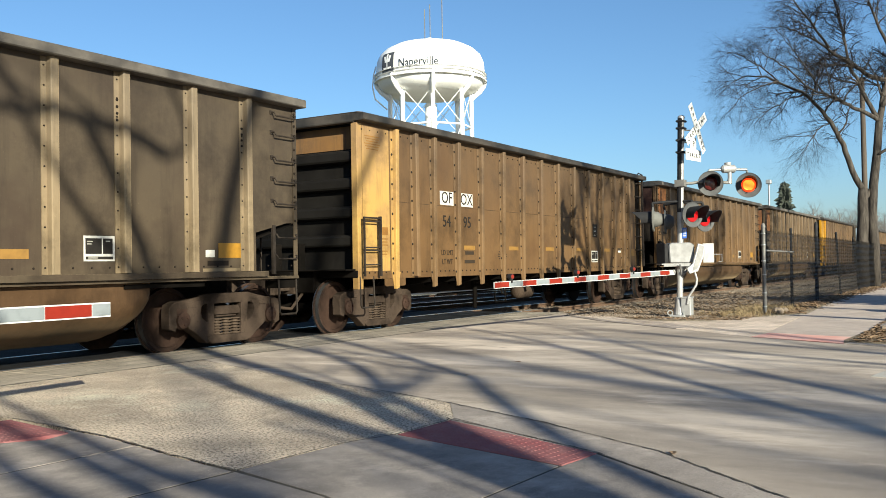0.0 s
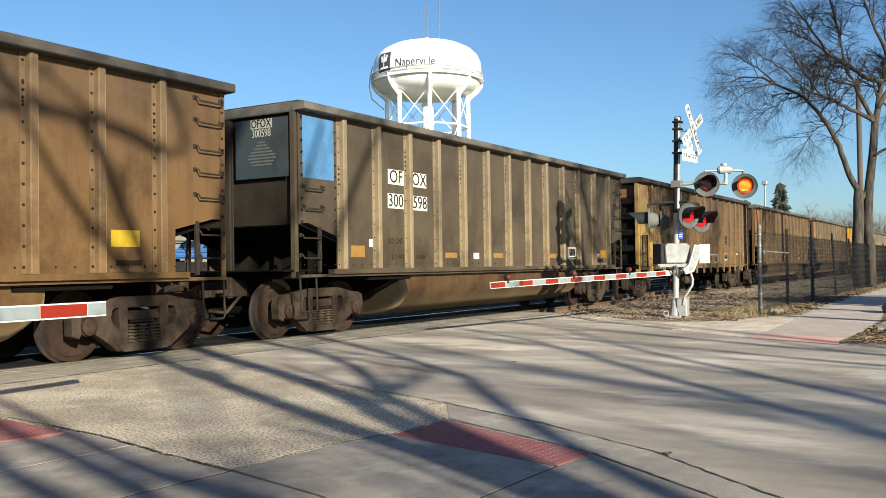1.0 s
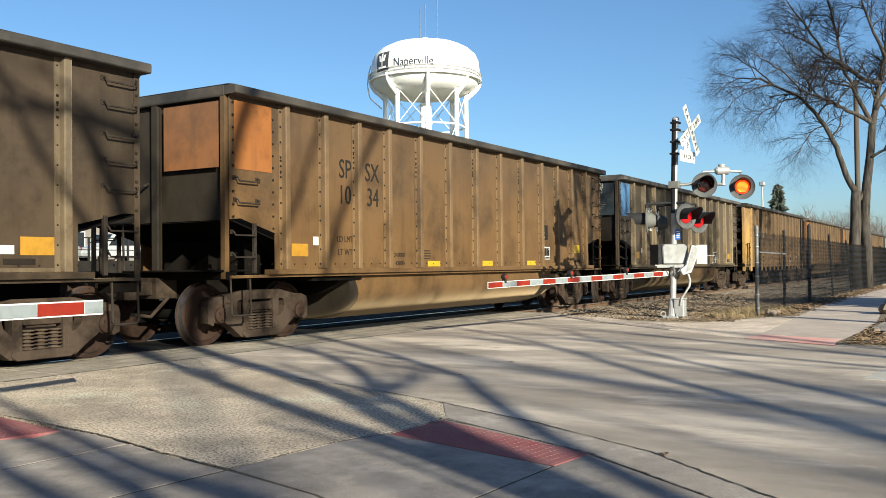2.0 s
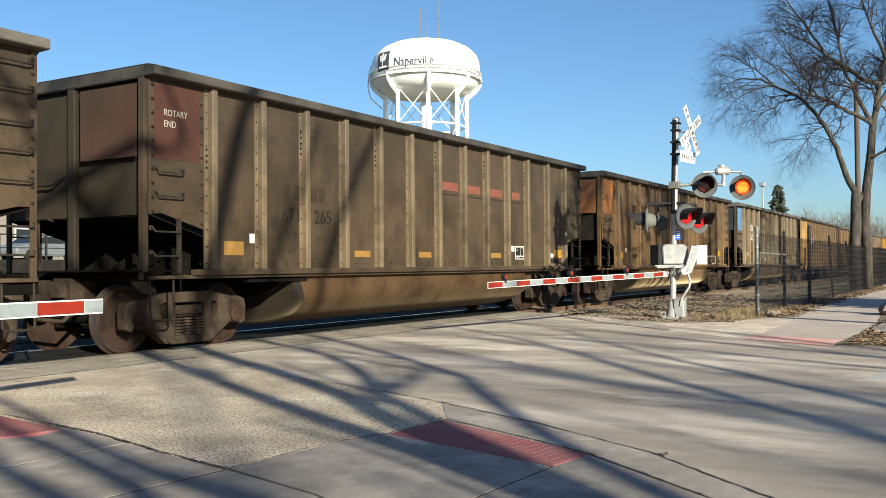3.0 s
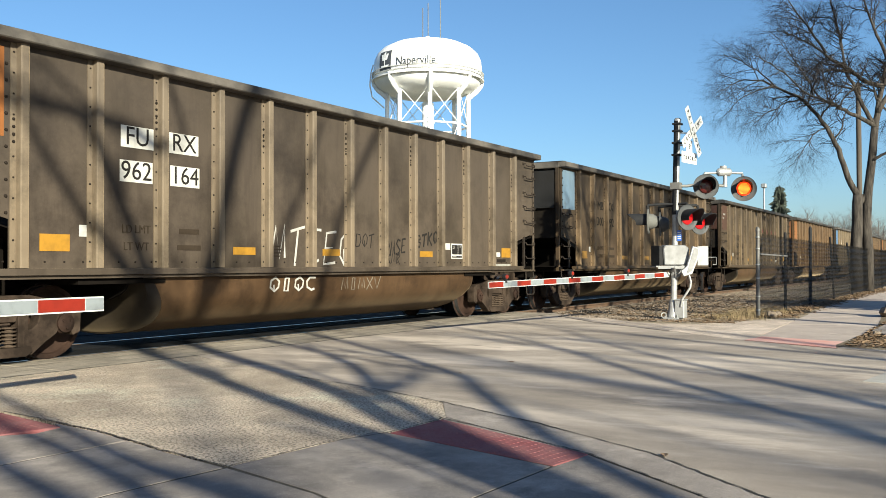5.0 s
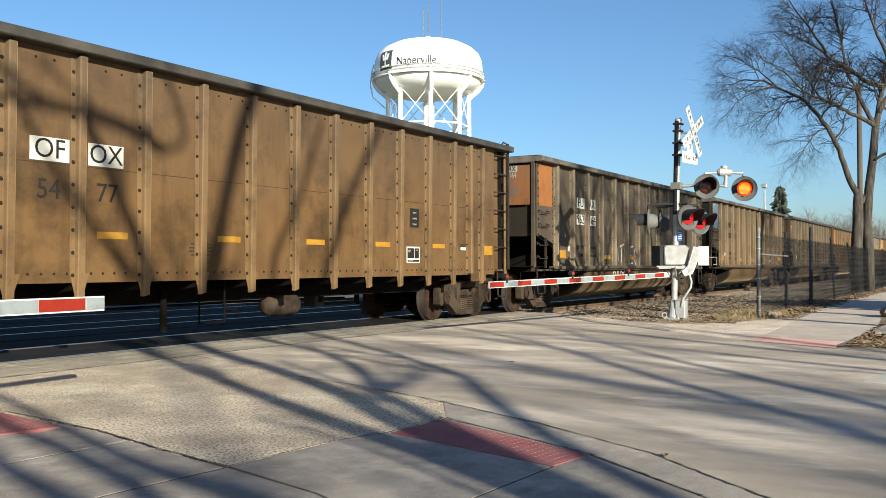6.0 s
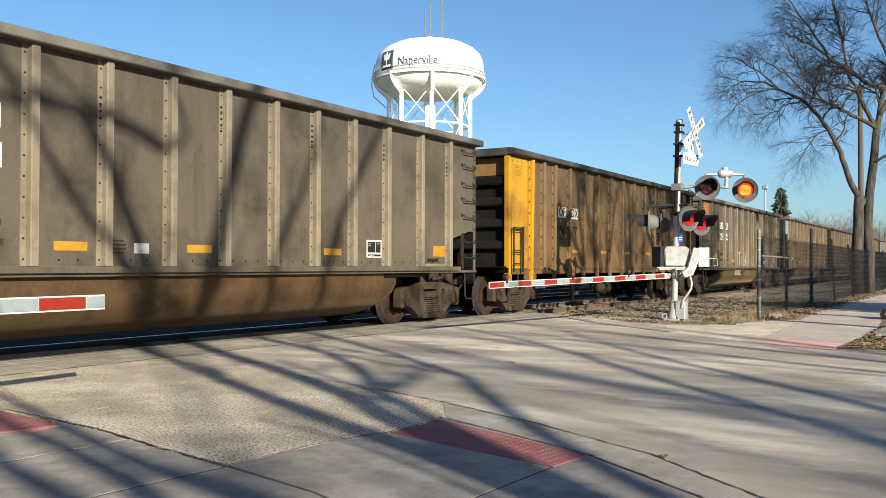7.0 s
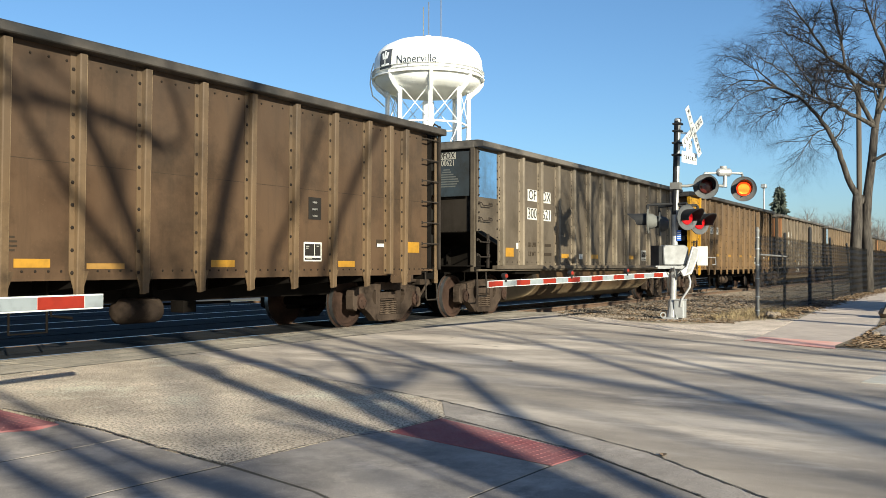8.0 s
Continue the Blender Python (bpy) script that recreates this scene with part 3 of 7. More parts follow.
for track_y in (0.0, 4.05, 8.1):
    track = new("railway_track")
    tagged(track, "railway track with worn bright rail heads", "railway track", "parallel tracks")
    track.location = (0, track_y, 0)
    for side in (-1, 1):
        rail = part("rail", Shape().prism([(side * 0.7535 + a, b) for a, b in RAIL], -120, 330, "x"), M_RAIL, track)
        part("railhead", Shape().box(-120, 330, side * 0.7535 - 0.026, side * 0.7535 + 0.026, -0.004, 0.003), M_RAILTOP, rail, "bright worn running surface")
        # concrete crossing panels, gauge and field
        for lo, hi in ((0.80, 2.10),) if track_y == 0 and side < 0 else ((0.80, 1.98),):
            for k in range(10):
                x0 = -14 + k * 3.405
                y0, y1 = sorted((side * lo, side * hi))
                part("crossing_panel", Shape().box(x0 + 0.006, x0 + 3.399, y0, y1, -0.25, 0.0), M_PANEL if track_y == 0 and side < 0 else M_PANEL_SHADE, track, bevel=0.008)
        for k in range(10):
            x0 = -14 + k * 3.405
            y0, y1 = sorted((side * 0.005, side * 0.665))
            part("crossing_panel", Shape().box(x0 + 0.006, x0 + 3.399, y0, y1, -0.25, -0.001), M_PANEL_SHADE, track, bevel=0.008)
    tie = Shape().box(-0.115, 0.115, -1.3, 1.3, -0.34, -0.118).mesh("tie", 0.012)
    for k in range(130):
        put("tie", tie, M_TIE, track, pose(20.4 + k * 0.56, rng.uniform(-0.03, 0.03), 0, 0, 0, rng.uniform(-1, 1)))
rubble = part("crossing_bed", Shape().box(-14, 20.0, -2.1, 9.9, -0.35, -0.06), M_JOINT, None)
tagged(rubble, "dark bed under the crossing panels", "crossing", kind="structure")
header = part("header_board", Shape().box(20.02, 20.3, -2.05, 1.6, -0.3, -0.02), M_TIE, None, bevel=0.02)
tagged(header, "dark timber end board of the crossing", "timber", kind="structure")


# ---- train ----
HALF = 7.275
B_MARKS = (3.83, 5.85, 7.80, 9.70, 11.63)
A_RIBS = (1.10, 2.11, 3.13, 4.16, 5.18, 6.21, 7.22, 8.24, 9.23, 10.23, 11.25, 12.38, 13.44)
WIDE_RIBS = (1.18, 2.14, 3.06, 3.99, 5.05, 6.16, 7.27, 8.37, 9.46, 10.56, 11.49, 12.41, 13.37)
B_RIBS = [1.10, 1.75, 2.42] + [3.34 + 0.985 * i for i in range(9)] + [12.17, 12.83, 13.36]


def rib_mesh(low, top, foot):
    """Hat-shaped rib with a bolted flange; sits on the plane y = 0 and stands out towards -y."""
    s = Shape()
    s.box(-0.125, -0.05, -0.012, 0, low + (0.30 if foot else 0), top)
    pts = [(-0.055, 0), (-0.048, -0.085), (-0.035, -0.098), (0.045, -0.098), (0.058, -0.085), (0.066, 0)]
    n = len(s.v)
    s.prism(pts, low, top, "z")
    s.box(0.066, 0.085, -0.010, 0, low + (0.30 if foot else 0), top)
    if foot:
        for i in range(n, n + 6):
            x, y, z = s.v[i]
            s.v[i] = (x, y * 0.55, z + (0.02 if x > 0 else 0.0))
        s.prism([(-0.125, low + 0.30), (-0.05, low + 0.30), (-0.05, low + 0.04)], -0.012, 0, "y")
        s.prism([(0.066, low + 0.30), (0.15, low + 0.30), (0.066, low + 0.06)], -0.012, 0, "y")
    return s.mesh("rib")


def bolt(s, x, y, z, r, high):
    s.lathe([(r, 0), (r * 0.75, -high * 0.8), (r * 0.25, -high)], 6, (x - HALF, y, z), "y")


def rivets_mesh(ribs, low, step, rows, size=1.0, clusters=False):
    """Bolt heads down each rib's flange and along the sheet; some ribs carry a close group of larger ones."""
    s, r = Shape(), random.Random(len(rows) + len(ribs))
    for i, x in enumerate(ribs):
        z = low + 0.06
        while z < 3.6:
            bolt(s, x - 0.088, -0.012, z, 0.016 * size, 0.013)
            z += step
        if clusters and i % 2 == 0:
            z = r.choice((2.55, 2.75, 2.95, 3.05))
            for k in range(r.choice((4, 5))):
                bolt(s, x - 0.088, -0.013, z + 0.085 * k, 0.020, 0.016)
    for z, pitch in rows:
        x = 0.12
        while x < 14.45:
            if all(abs(x - q) > 0.15 for q in ribs):
                bolt(s, x, 0.0, z, 0.015 * max(1.0, size * 0.75), 0.011)
            x += pitch
    return s.mesh("rivets")


def mirrored(me):
    m2 = me.copy()
    m2.transform(Matrix.Diagonal((1, -1, 1, 1)))
    m2.flip_normals()
    return m2


def wheel_mesh():
    s = Shape()
    prof = [(0.0, 0.12), (0.10, 0.12), (0.11, 0.09), (0.17, 0.065), (0.30, 0.045), (0.385, 0.065), (0.40, 0.105), (0.44, 0.105), (0.455, 0.10), (0.459, 0.02), (0.486, 0.005), (0.486, -0.015),
            (0.40, -0.02), (0.30, 0.0), (0.12, 0.0), (0.085, -0.04), (0.0, -0.04)]
    s.lathe([(r, -h) for r, h in prof], 36, (0, 0, 0), "y")
    me = s.mesh("wheel", smooth=True)
    me.materials.append(M_WHEEL)
    me.materials.append(M_TREAD)
    for p in me.polygons:
        r = math.hypot(p.center.x, p.center.z)
        if r > 0.44 and abs(p.normal.y) < 0.6:
            p.material_index = 1
    return me


def side_frame_mesh():
    """Cast side frame: arched top, pedestal jaws, heavy lower arms, spring window left open."""
    s = Shape()
    top = [(-1.13, 0.58), (-1.10, 0.68), (-0.98, 0.725), (-0.80, 0.735), (-0.62, 0.77), (-0.42, 0.815), (0.42, 0.815), (0.62, 0.77), (0.80, 0.735), (0.98, 0.725), (1.10, 0.68), (1.13, 0.58)]
    s.prism(top + [(1.12, 0.34), (1.02, 0.30), (0.985, 0.36), (0.985, 0.55), (0.80, 0.585), (0.46, 0.665), (-0.46, 0.665), (-0.80, 0.585), (-0.985, 0.55), (-0.985, 0.36), (-1.02, 0.30), (-1.12, 0.34)], -0.085, 0.085, "y")
    s.prism([(-0.36, 0.09), (0.36, 0.09), (0.44, 0.14), (0.42, 0.205), (-0.42, 0.205), (-0.44, 0.14)], -0.12, 0.11, "y")
    for d in (-1, 1):
        arm = [(0.81, 0.62), (0.83, 0.42), (0.77, 0.33), (0.64, 0.25), (0.44, 0.10), (0.33, 0.12), (0.33, 0.38), (0.45, 0.41), (0.52, 0.47), (0.545, 0.55), (0.53, 0.63), (0.46, 0.69), (0.62, 0.72)]
        s.prism([(d * x, z) for x, z in arm], -0.095, 0.08, "y")
        s.prism([(d * 0.275, 0.19), (d * 0.41, 0.19), (d * 0.405, 0.45), (d * 0.42, 0.72), (d * 0.275, 0.72)], -0.085, 0.075, "y")
        s.box(d * 0.89 - 0.13, d * 0.89 + 0.13, -0.07, 0.07, 0.57, 0.66)
        s.box(d * 0.72 - 0.07, d * 0.72 + 0.07, -0.105, -0.09, 0.62, 0.70)
    # bolster end in the window
    s.prism([(-0.25, 0.50), (0.25, 0.50), (0.27, 0.56), (0.23, 0.625), (-0.23, 0.625), (-0.27, 0.56)], -0.07, 0.06, "y")
    s.prism([(-0.20, 0.465), (0.20, 0.465), (0.20, 0.49), (-0.20, 0.49)], -0.05, 0.06, "y")
    return s.mesh("side_frame", 0.026)


def spring_mesh():
    s = Shape()
    prof = []
    for k in range(6):
        z = k * 0.043
        prof += [(0.045, z), (0.080, z + 0.004), (0.089, z + 0.013), (0.080, z + 0.022), (0.045, z + 0.026)]
    s.lathe(prof, 12, (0, -0.03, 0.205))
    return s.mesh("spring")


def bearing_mesh():
    s = Shape()
    s.box(-0.10, 0.10, -0.04, 0.08, 0.09, 0.16)
    s.lathe([(0.13, 0.10), (0.13, -0.02), (0.115, -0.035), (0.115, -0.075), (0.07, -0.095), (0.0, -0.098)], 20, (0, 0, 0), "y")
    for k in range(3):
        a = k * 2.094 + 0.5
        s.lathe([(0.02, -0.075), (0.02, -0.108), (0.0, -0.108)], 6, (0.06 * math.cos(a), 0, 0.06 * math.sin(a)), "y")
    return s.mesh("bearing")


WHEELSETS = []


def truck(parent, x, reverse):
    t = put("truck", cached("bolster", lambda: Shape().prism([(-1.05, 0.42), (1.05, 0.42), (1.05, 0.60), (0.4, 0.72), (-0.4, 0.72), (-1.05, 0.60)], -0.2, 0.2, "x").box(-0.95, 0.95, -0.62, -0.55, 0.30, 0.40)
            .box(-0.95, 0.95, 0.55, 0.62, 0.30, 0.40).mesh("bolster", 0.02)), M_UNDER, parent, pose(x, 0, 0))
    for side in (-1, 1):
        put("side_frame", cached("side_frame", side_frame_mesh), M_TRUCK, t, pose(0, side * 1.02, 0))
        for dx in (-0.185, 0.0, 0.185):
            put("spring", cached("spring", spring_mesh), M_SPRING, t, pose(dx, side * 1.02, 0, 0, 0, 0 if side < 0 else 180))
        for d in (-0.89, 0.89):
            put("bearing", cached("bearing", bearing_mesh), M_WHEEL, t, pose(d, side * 1.07, 0.457, 0, 0, 0 if side < 0 else 180))
    for d in (-0.89, 0.89):
        axle = put("axle", cached("axle", lambda: Shape().lathe([(0.085, -0.72), (0.078, 0.0), (0.085, 0.72)], 14, (0, 0, 0), "y").mesh("axle", smooth=True)), M_UNDER, t, pose(d, 0, 0.457))
        WHEELSETS.append((axle, d, 0.0, 1))
        for side in (-1, 1):
            w = put("wheel", cached("wheel", wheel_mesh), M_WHEEL, t, pose(d, side * 0.70, 0.457, 0, 0, 0 if side < 0 else 180))
            WHEELSETS.append((w, d, side * 0.70, -side))
    return t


def grab_mesh(w, d):
    s = Shape()
    s.tube([(0, 0, 0), (0, -d, 0), (0.02, -d - 0.015, -0.05), (w - 0.02, -d - 0.015, -0.05), (w, -d, 0), (w, 0, 0)], 0.013, 6)
    s.box(-0.03, 0.03, -0.012, 0.0, -0.03, 0.03).box(w - 0.03, w + 0.03, -0.012, 0.0, -0.03, 0.03)
    return s.mesh("grab_iron")


def coupler_mesh():
    s = Shape()
    s.box(-0.1, 0.55, -0.10, 0.10, 0.76, 0.96)
    s.prism([(0.5, -0.14), (0.62, -0.20), (0.80, -0.17), (0.84, -0.06), (0.76, -0.02), (0.72, 0.06), (0.80, 0.13), (0.74, 0.19), (0.60, 0.16), (0.5, 0.12)], 0.70, 1.0, "z")
    s.box(-0.15, 0.25, -0.2, 0.2, 0.70, 1.02)
    s.tube([(0.1, 0.28, 0.72), (0.45, 0.30, 0.45), (0.80, 0.26, 0.50)], 0.03, 8)
    return s.mesh("coupler", 0.015)


def stirrup_mesh():
    return Shape().tube([(0, 0, 1.0), (0, -0.02, 0.50), (0.03, -0.02, 0.46), (0.37, -0.02, 0.46), (0.40, -0.02, 0.50), (0.40, 0, 1.0)], 0.016, 6).mesh("step")


def common(car, spec, chord, paint, lift=0.0):
    """Parts that both kinds of coal car share."""
    s_side = cached("chord_side", lambda: Shape().prism([(-1.47, 3.79), (-1.675, 3.79), (-1.69, 3.775), (-1.69, 3.678), (-1.675, 3.665), (-1.47, 3.66)], -HALF - 0.06, HALF + 0.06, "x").mesh("top_chord"))
    put("top_chord", s_side, chord, car, pose(0, 0, lift))
    put("top_chord", cached("chord_side2", lambda: mirrored(s_side)), chord, car, pose(0, 0, lift))
    for d in (-1, 1):
        put("end_chord", cached("chord_end", lambda: Shape().prism([(-0.08, 3.64), (0.06, 3.64), (0.07, 3.66), (0.07, 3.78), (0.06, 3.80), (-0.08, 3.80)], -1.468, 1.468, "y").mesh("end_chord")), chord, car,
            pose(d * HALF, 0, lift, 0, 0, 0 if d > 0 else 180))
        put("chord_cap", cached("chord_cap", lambda: Shape().prism([(-0.20, -1.55), (-0.02, -1.62), (0.09, -1.57), (0.09, 1.57), (-0.02, 1.62), (-0.20, 1.55)], 3.793, 3.812, "z").mesh("chord_cap", 0.01)), chord, car,
            pose(d * (HALF - 0.02), 0, lift, 0, 0, 0 if d > 0 else 180))
        put("coupler", cached("coupler", coupler_mesh), M_TRUCK, car, pose(d * (HALF - 0.06), 0, 0, 0, 0, 0 if d > 0 else 180))
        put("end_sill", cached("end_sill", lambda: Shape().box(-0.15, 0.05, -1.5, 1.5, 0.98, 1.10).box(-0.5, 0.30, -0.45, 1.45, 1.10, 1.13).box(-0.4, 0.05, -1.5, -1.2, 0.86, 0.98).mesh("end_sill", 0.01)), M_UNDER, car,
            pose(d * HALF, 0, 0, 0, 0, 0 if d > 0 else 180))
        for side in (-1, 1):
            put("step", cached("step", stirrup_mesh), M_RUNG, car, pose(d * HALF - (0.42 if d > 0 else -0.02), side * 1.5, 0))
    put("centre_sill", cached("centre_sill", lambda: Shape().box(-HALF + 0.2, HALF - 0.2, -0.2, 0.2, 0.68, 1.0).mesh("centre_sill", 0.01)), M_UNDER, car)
    truck(car, -HALF + 1.09, False)
    truck(car, HALF - 1.09, True)


def plate(car, name, x, z, w, h, material, label="", lift=0.004):
    """A thin painted plate or mark on the near side."""
    return put(name, cached(("plate", w, h), lambda: Shape().box(-w / 2, w / 2, -0.002, 0.003, -h / 2, h / 2).mesh("plate")), material, car, pose(x - HALF, -1.506 - lift, z), label)


def words(car, text, x, z, size, material, squeeze=0.72, y=-1.513):
    spell(text, size, squeeze, material, car, pose(x - HALF, y, z))


def notice(car, x, z):
    """White-framed consolidated stencil with two black fields."""
    plate(car, "stencil_frame", x, z, 0.45, 0.31, M_STENCIL_W)
    plate(car, "stencil_field", x - 0.085, z + 0.03, 0.23, 0.19, M_STENCIL_K, lift=0.009)
    plate(car, "stencil_field", x + 0.12, z + 0.03, 0.14, 0.19, M_STENCIL_K, lift=0.009)
    plate(car, "stencil_field", x, z - 0.115, 0.39, 0.035, M_STENCIL_K, lift=0.009)
    for dx, dz, w in ((-0.14, 0.085, 0.08), (-0.15, 0.055, 0.06), (0.12, 0.09, 0.06), (-0.1, -0.115, 0.14)):
        plate(car, "stencil_bar", x + dx, z + dz, w, 0.014, M_STENCIL_DUSTY, lift=0.013)


def small_print(car, x, z, rows, width, material, pitch=0.075, height=0.035):
    for k in range(rows):
        plate(car, "stencil_bar", x, z - k * pitch, width if k % 3 else width * 0.85, height, material)


def tub_gondola(spec):
    car = thing("coal_gondola", pose(0, 0, 0), spec["label"], "freight car", "coal train cars")
    paint, light = spec["paint"], spec["rib"]
    side = cached("A_side", lambda: Shape().prism([(x - HALF, z) for x, z in ((0, 1.86), (0.22, 1.88), (0.97, 1.68), (0.97, 1.125), (13.64, 1.125), (13.64, 1.70), (14.33, 1.86), (14.55, 1.86), (14.55, 3.72), (0, 3.72))], -1.506, -1.490, "y").mesh("side_sheet"))
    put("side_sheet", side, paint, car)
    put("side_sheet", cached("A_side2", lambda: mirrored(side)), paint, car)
    ribs = WIDE_RIBS if spec.get("wide") else A_RIBS
    rib = cached("A_rib", lambda: rib_mesh(1.132, 3.66, False))
    for x in ribs:
        put("rib", rib, light, car, pose(x - HALF, -1.506, 0))
        put("rib", rib, light, car, pose(x - HALF, 1.506, 0, 0, 0, 180))
    tagged(put("rivets", cached(("A_rivets", ribs), lambda: rivets_mesh(ribs, 1.15, 0.235, [(1.205, 0.26)], 1.25 if spec.get("wide") else 0.8, True)), M_RIVET, car, pose(0, -1.507, 0)), kind="stuff")
    sill = cached("A_sill", lambda: Shape().prism([(-1.49, 1.05), (-1.61, 1.05), (-1.61, 1.115), (-1.60, 1.127), (-1.49, 1.127)], -HALF + 0.75, HALF - 0.75, "x").box(-HALF, HALF, -1.55, -1.30, 1.005, 1.045).mesh("side_sill"))
    put("side_sill", sill, paint, car)
    put("side_sill", cached("A_sill2", lambda: mirrored(sill)), paint, car)

    def tub():
        s = Shape()
        prof = [(-1.44, 1.0)] + [(-1.44 * math.cos(a), 0.80 - 0.61 * math.sin(a)) for a in [math.pi * k / 18 for k in range(19)]] + [(1.44, 1.0)]
        rings = [(3.06, 1.0), (11.47, 1.0), (11.59, 0.95), (11.69, 0.86), (11.75, 0.72), (11.77, 0.55)]
        n, k = 0, len(prof)
        for x, sc in rings:
            s.v += [(x + (0.55 * (1.0 - z) if x == 3.06 else 0.0) - HALF, y * (0.9 + 0.1 * sc), 1.0 + (z - 1.0) * sc) for y, z in prof]
        for i in range(len(rings) - 1):
            for j in range(k - 1):
                a = i * k + j
                s.f.append((a, a + 1, a + k + 1, a + k))
        s.f += [tuple(range(k)), tuple((len(rings) - 1) * k + j for j in reversed(range(k)))]
        return s.mesh("tub", smooth=True)

    def cap():
        s = Shape()
        prof = [(-1.44, 1.0)] + [(-1.44 * math.cos(a), 0.80 - 0.61 * math.sin(a)) for a in [math.pi * k / 18 for k in range(19)]] + [(1.44, 1.0)]
        rings, k = [(2.92, 0.60), (2.93, 0.76), (2.97, 0.88), (3.02, 0.96), (3.10, 0.994), (3.7, 0.994)], len(prof)
        for x, sc in rings:
            s.v += [(x + (0.28 * (1.0 - z) if x < 3.5 else 0.0) - HALF, y * (0.9 + 0.1 * sc) * 0.998, 1.0 + (z - 1.0) * sc) for y, z in prof]
        for i in range(len(rings) - 1):
            s.f += [(i * k + j, i * k + j + 1, i * k + k + j + 1, i * k + k + j) for j in range(k - 1)]
        s.f.append(tuple(range(k)))
        return s.mesh("hull_cap", smooth=True)
    put("hull_cap", cached("A_cap", cap), spec["end"], car, None, "dark domed end of the hull")
    put("tub", cached("A_tub", tub), spec.get("hull", TUB), car, None, "rounded bathtub-shaped lower hull")
    for d in (-1, 1):
        turn = pose(d * HALF, 0, 0, 0, 0, 0 if d > 0 else 180)
        # added near-black plates stand in for the shaded cavity and slot here
        put("tub_end", cached("A_tubend", lambda: Shape().prism([(-1.32, 0.99)] + [(-1.32 * math.cos(a), 0.92 - 0.30 * math.sin(a)) for a in [math.pi * k / 14 for k in range(15)]] + [(1.32, 0.99)], -2.775, -2.74, "x").box(-3.25, -1.9, -1.47, 1.47, 0.93, 0.985).mesh("tub_end")), M_UNDER, car, turn, "near-black plate standing in for the shaded tub end")
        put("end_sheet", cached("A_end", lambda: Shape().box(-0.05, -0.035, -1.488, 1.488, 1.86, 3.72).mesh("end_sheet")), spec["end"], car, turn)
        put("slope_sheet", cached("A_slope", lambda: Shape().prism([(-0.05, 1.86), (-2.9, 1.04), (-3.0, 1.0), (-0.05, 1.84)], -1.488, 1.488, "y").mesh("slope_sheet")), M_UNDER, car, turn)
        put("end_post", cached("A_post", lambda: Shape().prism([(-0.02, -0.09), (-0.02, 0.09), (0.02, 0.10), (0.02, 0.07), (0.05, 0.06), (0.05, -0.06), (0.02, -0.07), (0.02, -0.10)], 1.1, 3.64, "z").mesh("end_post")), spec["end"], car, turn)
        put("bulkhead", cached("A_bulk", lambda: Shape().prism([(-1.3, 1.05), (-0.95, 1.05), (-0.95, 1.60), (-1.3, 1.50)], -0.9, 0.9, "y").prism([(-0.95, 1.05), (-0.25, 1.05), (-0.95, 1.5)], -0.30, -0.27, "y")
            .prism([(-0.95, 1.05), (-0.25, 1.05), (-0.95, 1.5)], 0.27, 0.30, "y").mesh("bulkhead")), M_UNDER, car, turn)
        put("end_handrail", cached("A_rail", lambda: Shape().tube([(0, -1.42, 2.54), (0.07, -1.38, 2.52), (0.07, -1.12, 2.33), (0.07, -0.36, 2.33), (0.07, -0.20, 2.43), (0, -0.18, 2.46)], 0.020, 6).tube([(0, -0.95, 1.82), (0.08, -0.95, 1.86), (0.08, -0.45, 1.86), (0, -0.45, 1.82)], 0.014, 6)
            .tube([(0.0, -0.75, 1.1), (0.02, -0.75, 1.85)], 0.02, 6).mesh("end_handrail")), M_RUNG, car, turn)
        for side_y in (-1, 1):
            put("corner_post", cached("A_corner", lambda: Shape().prism([(-0.085, -0.055), (0.0, -0.055), (0.0, 0.03), (-0.014, 0.03), (-0.014, -0.040), (-0.085, -0.040)], 1.0, 3.66, "z").mesh("corner_post")), paint, car,
                pose(d * (HALF + 0.004), side_y * 1.47, 0, 0, 0, {(1, -1): 0, (1, 1): 90, (-1, 1): 180, (-1, -1): 270}[(d, side_y)]))
            # post and rungs across the open corner
            put("ladder_post", cached("A_lpost", lambda: Shape().box(-0.03, 0.03, -0.02, 0.02, 1.08, 1.82).mesh("ladder_post")), M_RUNG, car, pose(d * (HALF - 0.52), side_y * 1.50, 0))
            for z in (1.36, 1.68):
                put("rung", cached("A_rung", lambda: grab_mesh(0.46, 0.05)), M_RUNG, car, pose(d * HALF - (0.50 if d > 0 else -0.04), -1.50, z) if side_y < 0 else pose(d * HALF + (-0.04 if d > 0 else 0.50), 1.50, z, 0, 0, 180))
    for z in (2.19, 2.53, 2.85, 3.23, 3.53):
        put("grab_iron", cached("A_grab", lambda: grab_mesh(0.48, 0.07)), M_RUNG, car, pose(HALF - 0.55, -1.506, z))
    for z in (2.15, 2.47):
        put("grab_iron", cached("A_grab2", lambda: grab_mesh(0.46, 0.07)), M_RUNG, car, pose(-HALF + 0.10, -1.506, z))
    def post_bolts():
        s = Shape()
        for x, low in ((0.055, 1.9), (0.93, 1.75), (14.495, 1.9)):
            z = low
            while z < 3.6:
                s.lathe([(0.022, 0), (0.017, -0.014), (0.005, -0.018)], 6, (x - HALF, -0.022 if x < 0.5 or x > 14 else 0.0, z), "y")
                z += 0.185
        return s.mesh("post_bolts")
    tagged(put("post_bolts", cached("A_bolts", post_bolts), M_RIVET, car, pose(0, -1.505, 0)), kind="stuff")
    common(car, spec, M_CHORD_DARK if spec.get("wide") or spec["paint"] == SOOTY else M_CHORD, paint)
